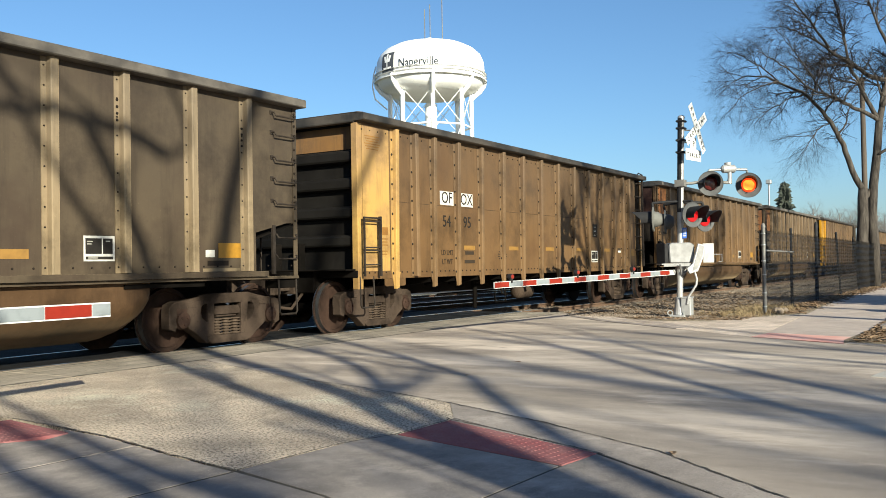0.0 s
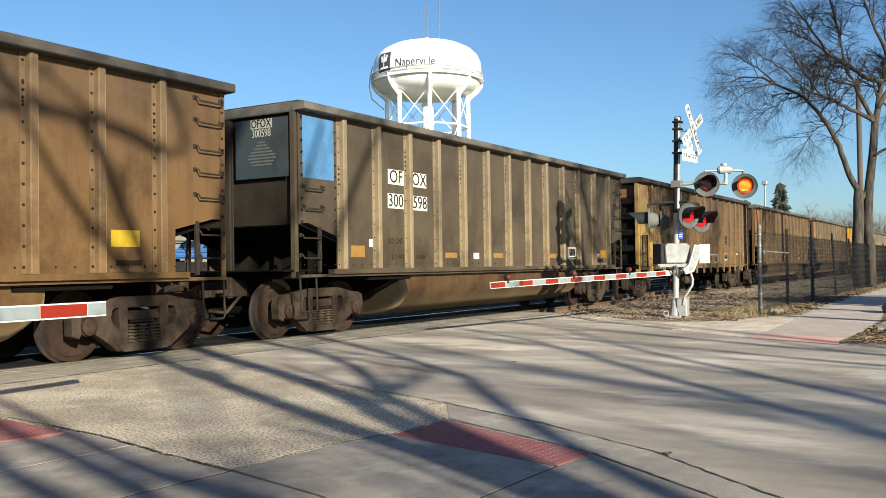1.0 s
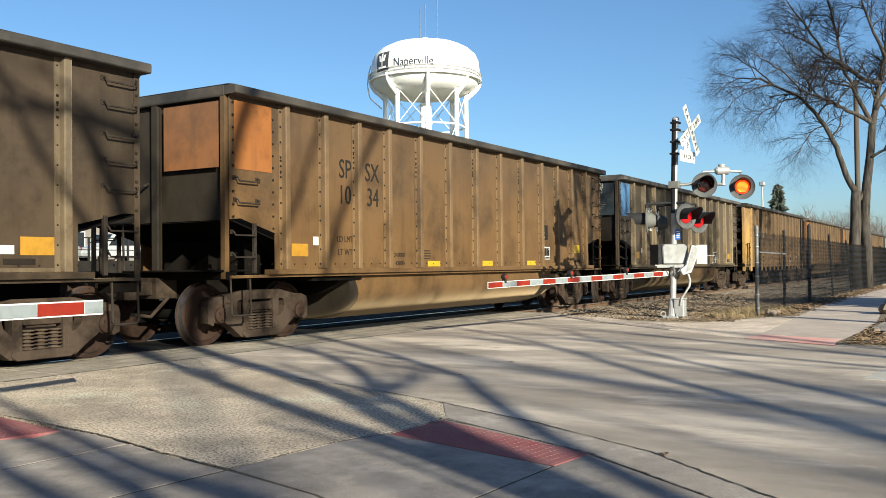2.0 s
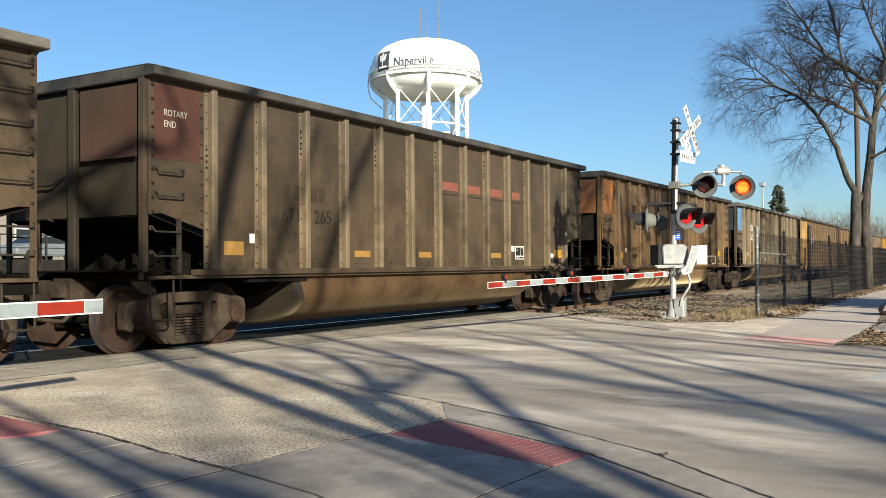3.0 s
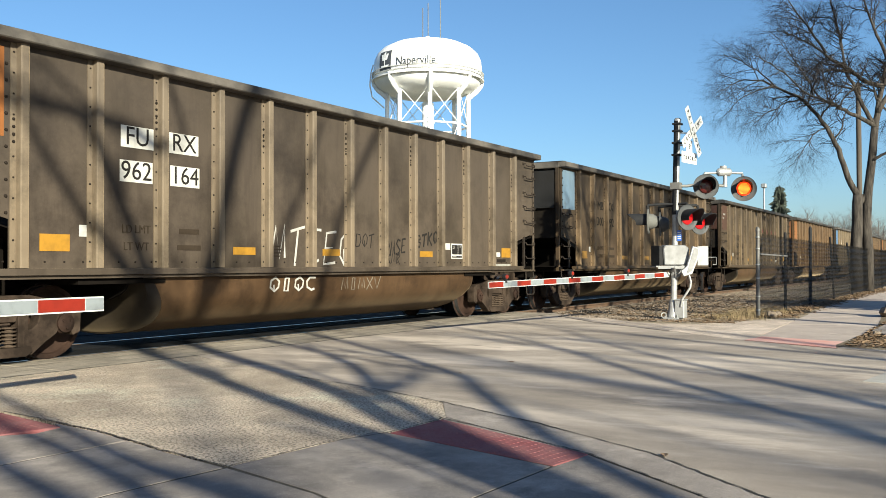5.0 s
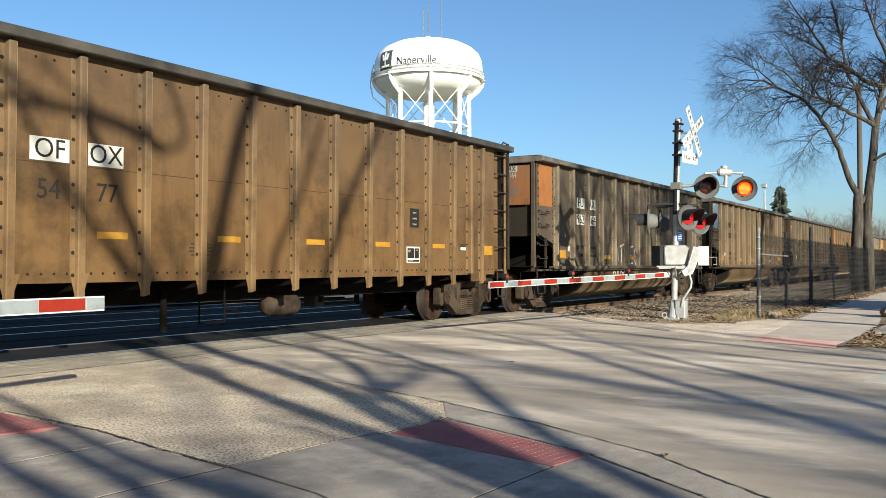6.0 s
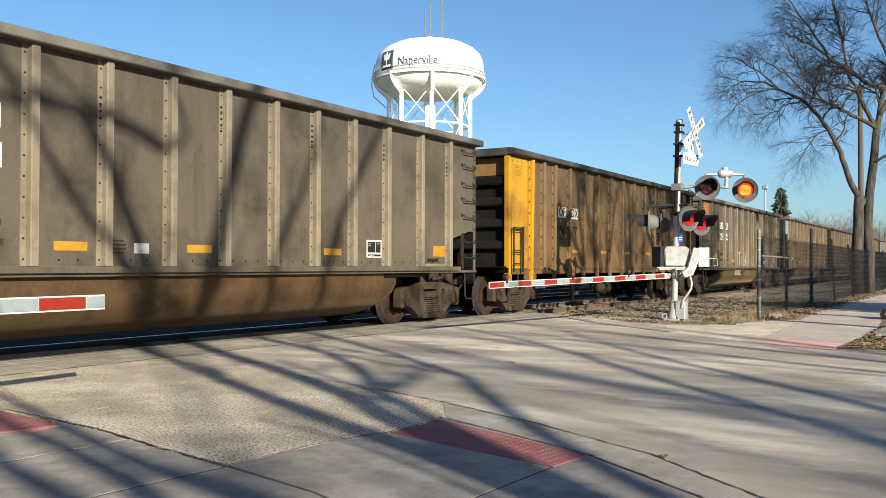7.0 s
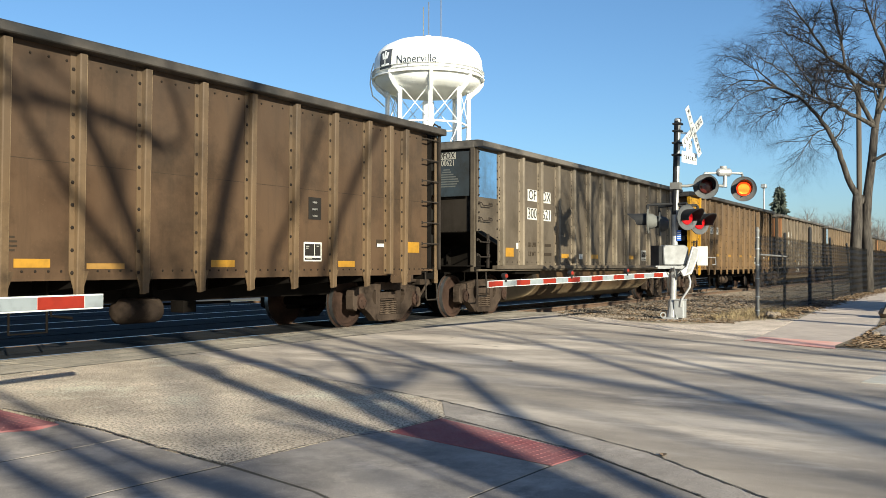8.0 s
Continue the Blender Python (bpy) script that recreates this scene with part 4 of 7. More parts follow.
    if spec.get("panel"):
        plate(car, "painted_panel", 0.50, 3.10, 0.80, 1.0, spec["panel"], "painted end-bay panel")
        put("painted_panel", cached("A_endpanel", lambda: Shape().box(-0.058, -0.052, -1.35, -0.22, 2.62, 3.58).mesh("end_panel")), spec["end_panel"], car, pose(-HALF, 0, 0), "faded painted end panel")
        if spec.get("marks") and spec["boxed"] and spec["end_panel"] in (END_BLUE, END_FADED, ORANGE):
            face = -HALF - 0.060
            put("stencil_board", cached("end_board", lambda: Shape().box(-0.002, 0.001, -0.23, 0.23, -0.075, 0.075).mesh("end_board")), M_STENCIL_DUSTY, car, pose(face, -0.79, 3.50))
            spell("".join(spec["marks"][:2]), 0.19, 0.8, M_STENCIL_K, car, pose(face - 0.006, -0.79, 3.50, 0, 0, -90))
            spell("".join(spec["marks"][2:]), 0.19, 0.72, M_STENCIL_DUSTY, car, pose(face - 0.006, -0.79, 3.34, 0, 0, -90))
            for j, w in enumerate((0.16, 0.22, 0.34, 0.46, 0.56, 0.60, 0.52, 0.44)):
                put("stencil_bar", cached(("end_bar", w), lambda: Shape().box(-0.002, 0.001, -w / 2, w / 2, -0.013, 0.013).mesh("end_bar")), M_STENCIL_GREY, car, pose(face, -0.79, 3.20 - j * 0.052))
    return car


def rib_gondola(spec):
    car = thing("coal_gondola", pose(0, 0, 0), spec["label"], "freight car", "coal train cars")
    paint, light = spec["paint"], spec["rib"]
    side = cached("B_side", lambda: Shape().prism([(x - HALF, z) for x, z in ((0, 0.95), (13.98, 0.95), (13.98, 3.72), (0, 3.72))], -1.506, -1.490, "y").mesh("side_sheet"))
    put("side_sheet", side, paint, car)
    put("ladder_recess", cached("B_recess", lambda: Shape().box(13.97 - HALF, HALF - 0.02, -1.40, -1.385, 1.06, 3.70).box(13.966 - HALF, 13.98 - HALF, -1.489, -1.40, 0.96, 3.70).box(13.98 - HALF, HALF, -1.50, -1.40, 1.02, 1.06).mesh("ladder_recess")), paint, car)
    for x in (0.97, 12.95):
        put("foot_plate", cached("B_foot", lambda: Shape().prism([(0.0, 0.948), (0.66, 0.948), (0.66, 0.83), (0.62, 0.81), (0.04, 0.81), (0.0, 0.83)], -1.504, -1.49, "y").mesh("foot_plate")), paint, car, pose(x - HALF - (0.0 if x > 5 else 0.2), 0, 0))
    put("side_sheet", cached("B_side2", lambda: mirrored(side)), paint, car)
    rib, short = cached("B_rib", lambda: rib_mesh(0.76, 3.66, True)), cached("B_short", lambda: rib_mesh(0.98, 3.66, False))
    for i, x in enumerate(B_RIBS):
        me = short if i in (1, 13) else rib
        put("rib", me, spec["panel"] if i == 0 and spec.get("panel") else light, car, pose(x - HALF, -1.506, 0))
        put("rib", me, light, car, pose(x - HALF, 1.506, 0, 0, 0, 180))
    tagged(put("rivets", cached("B_rivets", lambda: rivets_mesh(B_RIBS, 0.98, 0.27, [(1.06, 0.17), (3.56, 0.24)], 1.6)), M_RIVET, car, pose(0, -1.507, 0)), kind="stuff")
    put("seam", cached("B_seam", lambda: Shape().box(-HALF + 0.1, HALF - 0.1, -0.0015, 0.001, 2.345, 2.352).mesh("seam")), M_STENCIL_FADE, car, pose(0, -1.507, 0))
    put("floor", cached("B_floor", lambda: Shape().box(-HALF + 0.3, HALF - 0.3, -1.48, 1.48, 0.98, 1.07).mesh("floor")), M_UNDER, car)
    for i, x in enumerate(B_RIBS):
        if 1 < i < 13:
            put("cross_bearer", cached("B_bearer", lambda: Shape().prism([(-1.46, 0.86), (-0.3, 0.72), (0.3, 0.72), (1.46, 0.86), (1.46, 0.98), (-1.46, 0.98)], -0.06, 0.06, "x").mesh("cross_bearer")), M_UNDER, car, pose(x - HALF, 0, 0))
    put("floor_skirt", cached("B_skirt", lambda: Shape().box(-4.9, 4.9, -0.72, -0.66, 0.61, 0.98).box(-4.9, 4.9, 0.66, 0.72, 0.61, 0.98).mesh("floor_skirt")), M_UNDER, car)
    for d in (-1, 1):
        turn = pose(d * HALF, 0, 0, 0, 0, 0 if d > 0 else 180)
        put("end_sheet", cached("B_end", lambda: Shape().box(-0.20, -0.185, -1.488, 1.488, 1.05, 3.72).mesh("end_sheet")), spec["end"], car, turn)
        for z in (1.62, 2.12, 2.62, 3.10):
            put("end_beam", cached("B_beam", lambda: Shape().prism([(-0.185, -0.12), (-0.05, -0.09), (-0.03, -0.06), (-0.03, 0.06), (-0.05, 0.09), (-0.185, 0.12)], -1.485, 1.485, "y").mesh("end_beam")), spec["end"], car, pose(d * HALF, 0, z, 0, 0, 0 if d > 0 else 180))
        for side_y in (-1, 1):
            put("corner_post", cached("B_corner", lambda: Shape().box(-0.12, 0.0, -0.024, 0.0, 0.78, 3.66).box(-0.02, 0.0, 0.0, 0.12, 0.78, 3.66).mesh("corner_post", 0.004)), (spec["panel"] if d < 0 and spec.get("panel") else light), car,
                pose(d * (HALF + 0.004), side_y * 1.507, 0, 0, 0, {(1, -1): 0, (1, 1): 90, (-1, 1): 180, (-1, -1): 270}[(d, side_y)]))
        put("draft_pocket", cached("B_draft", lambda: Shape().box(-0.5, 0.12, -0.6, 0.6, 0.72, 1.12).box(-0.02, 0.14, -0.30, -0.25, 1.1, 1.6).box(-0.02, 0.14, 0.25, 0.30, 1.1, 1.6).mesh("draft_pocket", 0.01)), M_UNDER, car, turn)
    # full-height ladder at the front, short one at the rear
    put("ladder_rail", cached("B_ladder", lambda: Shape().box(-0.03, 0.03, -0.09, -0.05, 1.05, 3.88).tube([(0, -0.07, 3.86), (0, 0.04, 3.93), (0, 0.12, 3.82)], 0.02, 6).mesh("ladder_rail")), M_RUNG, car, pose(HALF - 0.03, -1.506, 0))
    for k in range(6):
        put("rung", cached("B_rung", lambda: Shape().tube([(0, 0.02, 0), (0.03, -0.06, 0), (0.48, -0.06, 0)], 0.014, 6).box(-0.03, 0.03, 0.005, 0.02, -0.03, 0.03).mesh("rung")), M_RUNG, car, pose(HALF - 0.54, -1.506, 1.55 + k * 0.405))
    put("ladder_rail", cached("B_ladder2", lambda: Shape().box(0.0, 0.03, -0.11, -0.08, 1.0, 2.02).box(0.48, 0.52, -0.11, -0.06, 1.0, 2.05).box(0.0, 0.52, -0.11, -0.08, 2.0, 2.03).mesh("ladder_rail")), M_RUNG, car, pose(-HALF + 0.02, -1.506, 0))
    for z in (1.2, 1.45, 1.50, 1.95):
        put("rung", cached("B_rung2", lambda: Shape().tube([(0, -0.10, 0), (0.5, -0.10, 0)], 0.013, 6).mesh("rung")), M_RUNG, car, pose(-HALF + 0.02, -1.506, z))
    put("air_reservoir", cached("B_tank", lambda: Shape().lathe([(0.0, -0.40), (0.10, -0.39), (0.17, -0.33), (0.18, -0.28), (0.18, 0.28), (0.17, 0.33), (0.10, 0.39), (0.0, 0.40)], 18, (0, 0, 0), "x").box(-0.25, -0.21, -0.02, 0.02, 0.1, 0.45).box(0.21, 0.25, -0.02, 0.02, 0.1, 0.45).mesh("air_reservoir", smooth=True)), M_TRUCK, car, pose(7.87 - HALF, -0.7, 0.50))
    put("brake_gear", cached("B_brake", lambda: Shape().tube([(-3.2, -0.55, 0.55), (-0.4, -0.6, 0.58), (2.6, -0.5, 0.55)], 0.022, 6).tube([(-0.9, -0.9, 0.85), (-0.9, -0.9, 0.50), (-0.6, -0.9, 0.46)], 0.02, 6).box(1.2, 1.45, -0.95, -0.7, 0.45, 0.62)
        .tube([(-1.6, -1.1, 0.95), (-1.6, -1.1, 0.32), (-1.1, -1.1, 0.32), (-1.1, -1.1, 0.95)], 0.016, 6).tube([(-2.0, -0.8, 0.95), (-2.0, -0.8, 0.2)], 0.05, 8).mesh("brake_gear")), M_UNDER, car)
    common(car, spec, M_CHORD_DARK, paint, 0.028)
    if spec.get("panel"):
        put("painted_panel", cached("B_panel", lambda: Shape().box(0.12, 0.93, -0.004, 0.002, 1.09, 3.64).mesh("painted_panel")), spec["panel"], car, pose(-HALF, -1.508, 0), "yellow painted end bay")
        for r in range(6):
            plate(car, "stencil_bar", 0.42, 3.46 - 0.045 * r, 0.46 - 0.05 * (r % 3), 0.016, YELLOW_RUST, lift=0.007)
        plate(car, "notice_board", 0.72, 1.80, 0.30, 0.14, YELLOW_RUST, lift=0.007)
        for r, w in enumerate((0.30, 0.24, 0.28, 0.0, 0.28, 0.22)):
            if w:
                plate(car, "stencil_bar", 0.72, 1.66 - 0.055 * r, w, 0.022, YELLOW_RUST, lift=0.007)
        put("painted_panel", cached("B_endpanel", lambda: Shape().box(-0.182, -0.176, -1.42, 1.42, 3.24, 3.64).mesh("painted_panel")), YELLOW_RUST, car, pose(-HALF, 0, 0, 0, 0, 180), "rust-stained yellow strip across the end")
    return car


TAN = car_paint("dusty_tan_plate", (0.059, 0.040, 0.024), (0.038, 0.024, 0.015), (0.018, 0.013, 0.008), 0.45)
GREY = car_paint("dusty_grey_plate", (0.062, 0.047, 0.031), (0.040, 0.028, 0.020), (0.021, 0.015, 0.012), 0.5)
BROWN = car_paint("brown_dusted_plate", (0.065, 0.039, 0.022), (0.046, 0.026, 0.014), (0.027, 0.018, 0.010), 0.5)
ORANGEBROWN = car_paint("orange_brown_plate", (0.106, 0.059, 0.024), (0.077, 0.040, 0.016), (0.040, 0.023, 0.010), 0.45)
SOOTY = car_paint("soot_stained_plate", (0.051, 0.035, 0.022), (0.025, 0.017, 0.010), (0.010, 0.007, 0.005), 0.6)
# RIB_ paints are lightened over the plates to carry sunlit highlights
RIB_TAN = car_paint("highlight_tan_rib", (0.160, 0.110, 0.062), (0.102, 0.067, 0.037), (0.053, 0.035, 0.021), 0.4)
RIB_GREY = car_paint("highlight_grey_rib", (0.196, 0.149, 0.091), (0.127, 0.093, 0.056), (0.066, 0.052, 0.033), 0.4)
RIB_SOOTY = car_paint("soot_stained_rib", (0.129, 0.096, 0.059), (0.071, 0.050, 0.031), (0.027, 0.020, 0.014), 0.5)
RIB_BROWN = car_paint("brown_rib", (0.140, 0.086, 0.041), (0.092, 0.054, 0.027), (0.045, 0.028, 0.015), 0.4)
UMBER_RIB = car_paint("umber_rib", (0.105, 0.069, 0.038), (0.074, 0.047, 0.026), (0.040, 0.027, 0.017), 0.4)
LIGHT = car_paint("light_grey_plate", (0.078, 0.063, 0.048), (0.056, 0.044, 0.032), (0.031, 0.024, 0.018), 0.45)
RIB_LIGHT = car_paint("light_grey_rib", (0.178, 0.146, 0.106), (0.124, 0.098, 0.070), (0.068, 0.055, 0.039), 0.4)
# end plates and end panels are much darker than the side paints
END_BROWN = car_paint("dark_brown_end_plate", (0.017, 0.014, 0.012), (0.011, 0.009, 0.007), (0.005, 0.004, 0.003), 0.5, coat=0.2)
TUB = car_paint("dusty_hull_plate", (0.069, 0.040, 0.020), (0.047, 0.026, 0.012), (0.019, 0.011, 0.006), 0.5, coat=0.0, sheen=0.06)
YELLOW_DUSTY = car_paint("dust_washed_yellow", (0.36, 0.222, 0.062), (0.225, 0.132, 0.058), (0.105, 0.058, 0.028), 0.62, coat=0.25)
END_DARK = car_paint("near_black_end_plate", (0.010, 0.009, 0.008), (0.007, 0.006, 0.005), (0.004, 0.003, 0.003), 0.6, coat=0.0, sheen=0.0)
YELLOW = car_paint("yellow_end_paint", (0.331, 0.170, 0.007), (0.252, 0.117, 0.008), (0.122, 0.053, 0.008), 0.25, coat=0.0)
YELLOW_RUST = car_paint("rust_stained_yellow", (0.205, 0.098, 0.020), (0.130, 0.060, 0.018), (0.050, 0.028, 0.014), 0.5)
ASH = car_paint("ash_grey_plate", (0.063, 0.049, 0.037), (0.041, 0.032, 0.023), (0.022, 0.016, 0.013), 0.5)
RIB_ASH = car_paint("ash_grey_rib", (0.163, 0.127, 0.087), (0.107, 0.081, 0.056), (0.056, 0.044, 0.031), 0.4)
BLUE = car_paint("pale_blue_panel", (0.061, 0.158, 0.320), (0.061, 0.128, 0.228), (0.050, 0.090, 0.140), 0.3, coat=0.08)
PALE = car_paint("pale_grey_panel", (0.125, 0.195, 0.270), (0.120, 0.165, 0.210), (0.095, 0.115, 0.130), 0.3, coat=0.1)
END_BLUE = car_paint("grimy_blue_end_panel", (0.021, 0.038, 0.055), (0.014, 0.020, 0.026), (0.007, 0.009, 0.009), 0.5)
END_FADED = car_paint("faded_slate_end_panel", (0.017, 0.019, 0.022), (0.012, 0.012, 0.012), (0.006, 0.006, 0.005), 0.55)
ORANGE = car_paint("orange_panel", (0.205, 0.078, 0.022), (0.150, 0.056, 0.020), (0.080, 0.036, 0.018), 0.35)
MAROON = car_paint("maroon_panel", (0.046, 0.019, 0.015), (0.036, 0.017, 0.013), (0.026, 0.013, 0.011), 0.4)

CARS = {
    -6: dict(kind="B", paint=BROWN, rib=RIB_BROWN, end=END_DARK, panel=None, label="brown ribbed coal gondola coated in dust"),
    -5: dict(kind="A", paint=GREY, rib=RIB_GREY, end=END_BROWN, panel=PALE, end_panel=END_DARK, label="dusty grey tub-bottomed coal gondola"),
    -4: dict(kind="B", paint=BROWN, rib=RIB_BROWN, end=END_DARK, panel=YELLOW, label="brown ribbed coal gondola with yellow end bay"),
    -3: dict(kind="A", paint=TAN, rib=RIB_TAN, end=END_BROWN, panel=ORANGE, end_panel=ORANGE, label="tan tub-bottomed coal gondola with orange end panel"),
    -2: dict(kind="A", paint=ORANGEBROWN, rib=RIB_BROWN, end=END_BROWN, panel=ORANGE, end_panel=MAROON, label="rusty brown tub-bottomed gondola with orange end panel"),
    -1: dict(kind="B", paint=ORANGEBROWN, rib=RIB_BROWN, end=END_DARK, panel=YELLOW_DUSTY, label="tan-brown ribbed coal gondola with dusty yellow end bay", marks=("OF", "OX", "54", "95"), boxed=1),
    0: dict(kind="A", paint=GREY, rib=RIB_GREY, end=END_BROWN, panel=BLUE, end_panel=END_BLUE, label="grey tub-bottomed coal gondola with pale blue end panel", marks=("OF", "OX", "300", "598"), boxed=2),
    1: dict(kind="A", paint=ORANGEBROWN, rib=RIB_BROWN, end=END_BROWN, panel=ORANGE, end_panel=ORANGE, wide=1, hull=ORANGEBROWN, label="rust-brown tub-bottomed coal gondola with yellow reflectors", marks=("SP", "SX", "10", "34"), boxed=0),
    2: dict(kind="A", paint=SOOTY, rib=RIB_SOOTY, end=END_BROWN, panel=MAROON, end_panel=MAROON, label="grey-brown tub-bottomed gondola with maroon end panel", bars=1),
    3: dict(kind="A", paint=TAN, rib=RIB_TAN, end=END_BROWN, panel=PALE, end_panel=END_FADED, label="tan tub-bottomed coal gondola with pale blue end panel", marks=("MB", "KX", "300", "992"), boxed=0),
    4: dict(kind="A", paint=ASH, rib=RIB_ASH, end=END_BROWN, panel=ORANGE, end_panel=ORANGE, label="grey tub-bottomed gondola with spray-painted scrawls and orange panel", marks=("FU", "RX", "962", "164"), boxed=2, scrawl=1),
    5: dict(kind="B", paint=ORANGEBROWN, rib=RIB_BROWN, end=END_DARK, panel=YELLOW, label="tan-brown ribbed coal gondola with bright yellow end bay", marks=("OF", "OX", "54", "77"), boxed=1),
    6: dict(kind="A", paint=LIGHT, rib=RIB_LIGHT, end=END_BROWN, panel=BLUE, end_panel=END_BLUE, label="grey tub-bottomed coal gondola with light blue end panel", marks=("OF", "OX", "300", "621"), boxed=2),
    7: dict(kind="B", paint=BROWN, rib=UMBER_RIB, end=END_DARK, panel=None, label="plain dark brown ribbed coal gondola with side ladder"),
}
STROKES = {
    "R": ((0.1, -0.1), (0.15, 1.0), (0.6, 1.1), (0.85, 0.8), (0.6, 0.5), (0.15, 0.5), (0.9, -0.15)),
    "N": ((0.0, 0.0), (0.2, 1.0), (0.55, 0.1), (0.75, 1.05), (0.9, 0.1)),
    "S": ((0.9, 0.95), (0.4, 1.05), (0.1, 0.75), (0.5, 0.5), (0.9, 0.3), (0.6, -0.05), (0.0, 0.05)),
    "E": ((0.9, 1.0), (0.2, 0.95), (0.15, 0.5), (0.7, 0.52), (0.15, 0.48), (0.1, 0.0), (0.95, 0.05)),
    "K": ((0.1, 1.1), (0.12, -0.1), (0.14, 0.45), (0.9, 1.0), (0.3, 0.5), (0.95, -0.1)),
    "B": ((0.1, 0.0), (0.15, 1.0), (0.7, 1.0), (0.8, 0.7), (0.2, 0.52), (0.85, 0.4), (0.8, 0.05), (0.1, 0.0)),
    "T": ((0.0, 0.9), (0.95, 1.05), (0.5, 0.98), (0.42, -0.1)),
    "O": ((0.5, 0.0), (0.1, 0.3), (0.15, 0.8), (0.55, 1.05), (0.9, 0.75), (0.85, 0.3), (0.5, 0.0), (0.4, 0.5)),
    "D": ((0.1, 0.0), (0.15, 1.0), (0.7, 0.95), (0.95, 0.5), (0.7, 0.05), (0.1, 0.0)),
    "C": ((0.95, 1.0), (0.4, 1.02), (0.1, 0.7), (0.15, 0.25), (0.6, 0.0), (0.9, 0.1)),
    "I": ((0.3, 1.0), (0.65, 1.0), (0.6, 0.0), (0.25, 0.0), (0.3, 1.0)),
    "X": ((0.0, 1.0), (0.9, 0.0), (0.45, 0.5), (0.9, 1.05), (0.05, -0.05)),
    "V": ((0.0, 1.0), (0.4, 0.0), (0.9, 1.1)),
}
TRAIN = {}
for k, spec in CARS.items():
    car = tub_gondola(spec) if spec["kind"] == "A" else rib_gondola(spec)
    TRAIN[k] = car
    tub = spec["kind"] == "A"
    fade = M_STENCIL_FADE
    mid = 3.13 if tub else 3.33
    if spec.get("marks"):
        a, b, c, d = spec["marks"]
        ink = M_STENCIL_K
        z1, z2 = (2.80, 2.36) if tub else (2.51, 2.04)
        big, sq = (0.46, 0.8) if a == "SP" else (0.335, 1.0) if tub else (0.325, 1.0)
        for word, x, z in ((a, mid - 0.385, z1), (b, mid + 0.40, z1), (c, mid - 0.40, z2), (d, mid + 0.42, z2)):
            box = spec["boxed"] and (z == z1 or spec["boxed"] == 2)
            if box:
                plate(car, "stencil_board", x, z, 0.52, 0.275, M_STENCIL_W)
            words(car, word, x, z, big, ink, sq)
    if spec.get("bars"):
        for dx in (-0.42, -0.20, 0.24, 0.44):
            plate(car, "stencil_bar", mid + dx + 0.02, 2.32, 0.15, 0.24, M_STENCIL_FADE)
        words(car, "671", mid - 0.30, 1.95, 0.31, M_STENCIL_K, 1.0)
        words(car, "265", mid + 0.48, 1.95, 0.31, M_STENCIL_K, 1.0)
        for j, w in enumerate((0.62, 0.55, 0.60, 0.40)):
            plate(car, "faded_letter_bar", 7.72 + j * 1.0, 2.76 - j * 0.005, w, 0.17, M_FADED_RED)
            plate(car, "faded_letter_bar", 7.72 + j * 1.0, 2.60, 0.7, 0.035, M_STENCIL_FADE)
        words(car, "ROTARY", 0.46, 3.22, 0.125, M_STENCIL_DUSTY, 0.85)
        words(car, "END", 0.36, 3.07, 0.125, M_STENCIL_DUSTY, 0.85)
    if k == 0:
        words(car, "41800", 3.55, 1.33, 0.12, fade, 1.0)
    if k == 1:
        words(car, "243000", 4.38, 1.36, 0.12, fade, 1.0)
        words(car, "43000", 4.40, 1.21, 0.12, fade, 1.0)
    if k != 5:
        words(car, "LD LMT", mid - 0.40, 1.62 if tub else 1.42, 0.15, fade, 0.9)
        words(car, "LT WT", mid - (0.345 if k == 0 else 0.40), (1.335 if k == 0 else 1.40) if tub else 1.24, 0.115 if k == 0 else 0.15, fade, 1.15 if k == 0 else 0.9)
    if k not in (0, 1, 5):
        small_print(car, mid + 0.5, 1.62 if tub else 1.42, 2, 0.42, fade, 0.22 if tub else 0.18, 0.07)
    notice(car, 10.89 if tub else 10.70, 1.44 if tub else 1.35)
    if not tub or k == 1:
        plate(car, "notice_board", 10.85 if tub else 10.75, 1.95 if tub else 2.05, 0.32, 0.36, M_STENCIL_K)
        small_print(car, 10.75, 2.15 if not tub else 2.05, 3, 0.14, M_STENCIL_W, 0.11, 0.03)
    fresh = M_REFLECT if k in (1, 6, 5, 4, 7) else M_REFLECT_OLD
    if k == 7:
        for x in (5.69, 8.70, 11.60):
            plate(car, "reflector", x, 1.155, 0.46, 0.10, fresh)
        plate(car, "reflector", 6.70, 1.12, 0.56, 0.07, M_REFLECT_OLD)
    for x in () if k == 7 else ((5.61, 7.84, 10.05) if k == 1 else (4.7, 6.75, 9.71) if tub else B_MARKS):
        plate(car, "reflector", x, 1.20 if k == 1 else 1.37 if tub else 1.53, 0.46, 0.11 if tub else 0.085, M_REFLECT_NEW if k == 1 else fresh)
    if tub:
        plate(car, "reflector", 1.55, 1.43, 0.40, 0.20, fresh)
    else:
        plate(car, "reflector", 13.66, 1.47, 0.46, 0.20, fresh)
        plate(car, "slot_plate", 12.6, 1.52, 0.26, 0.14, M_STENCIL_FADE)
        plate(car, "white_tag", 12.6, 1.49, 0.22, 0.06, M_STENCIL_W, lift=0.008)
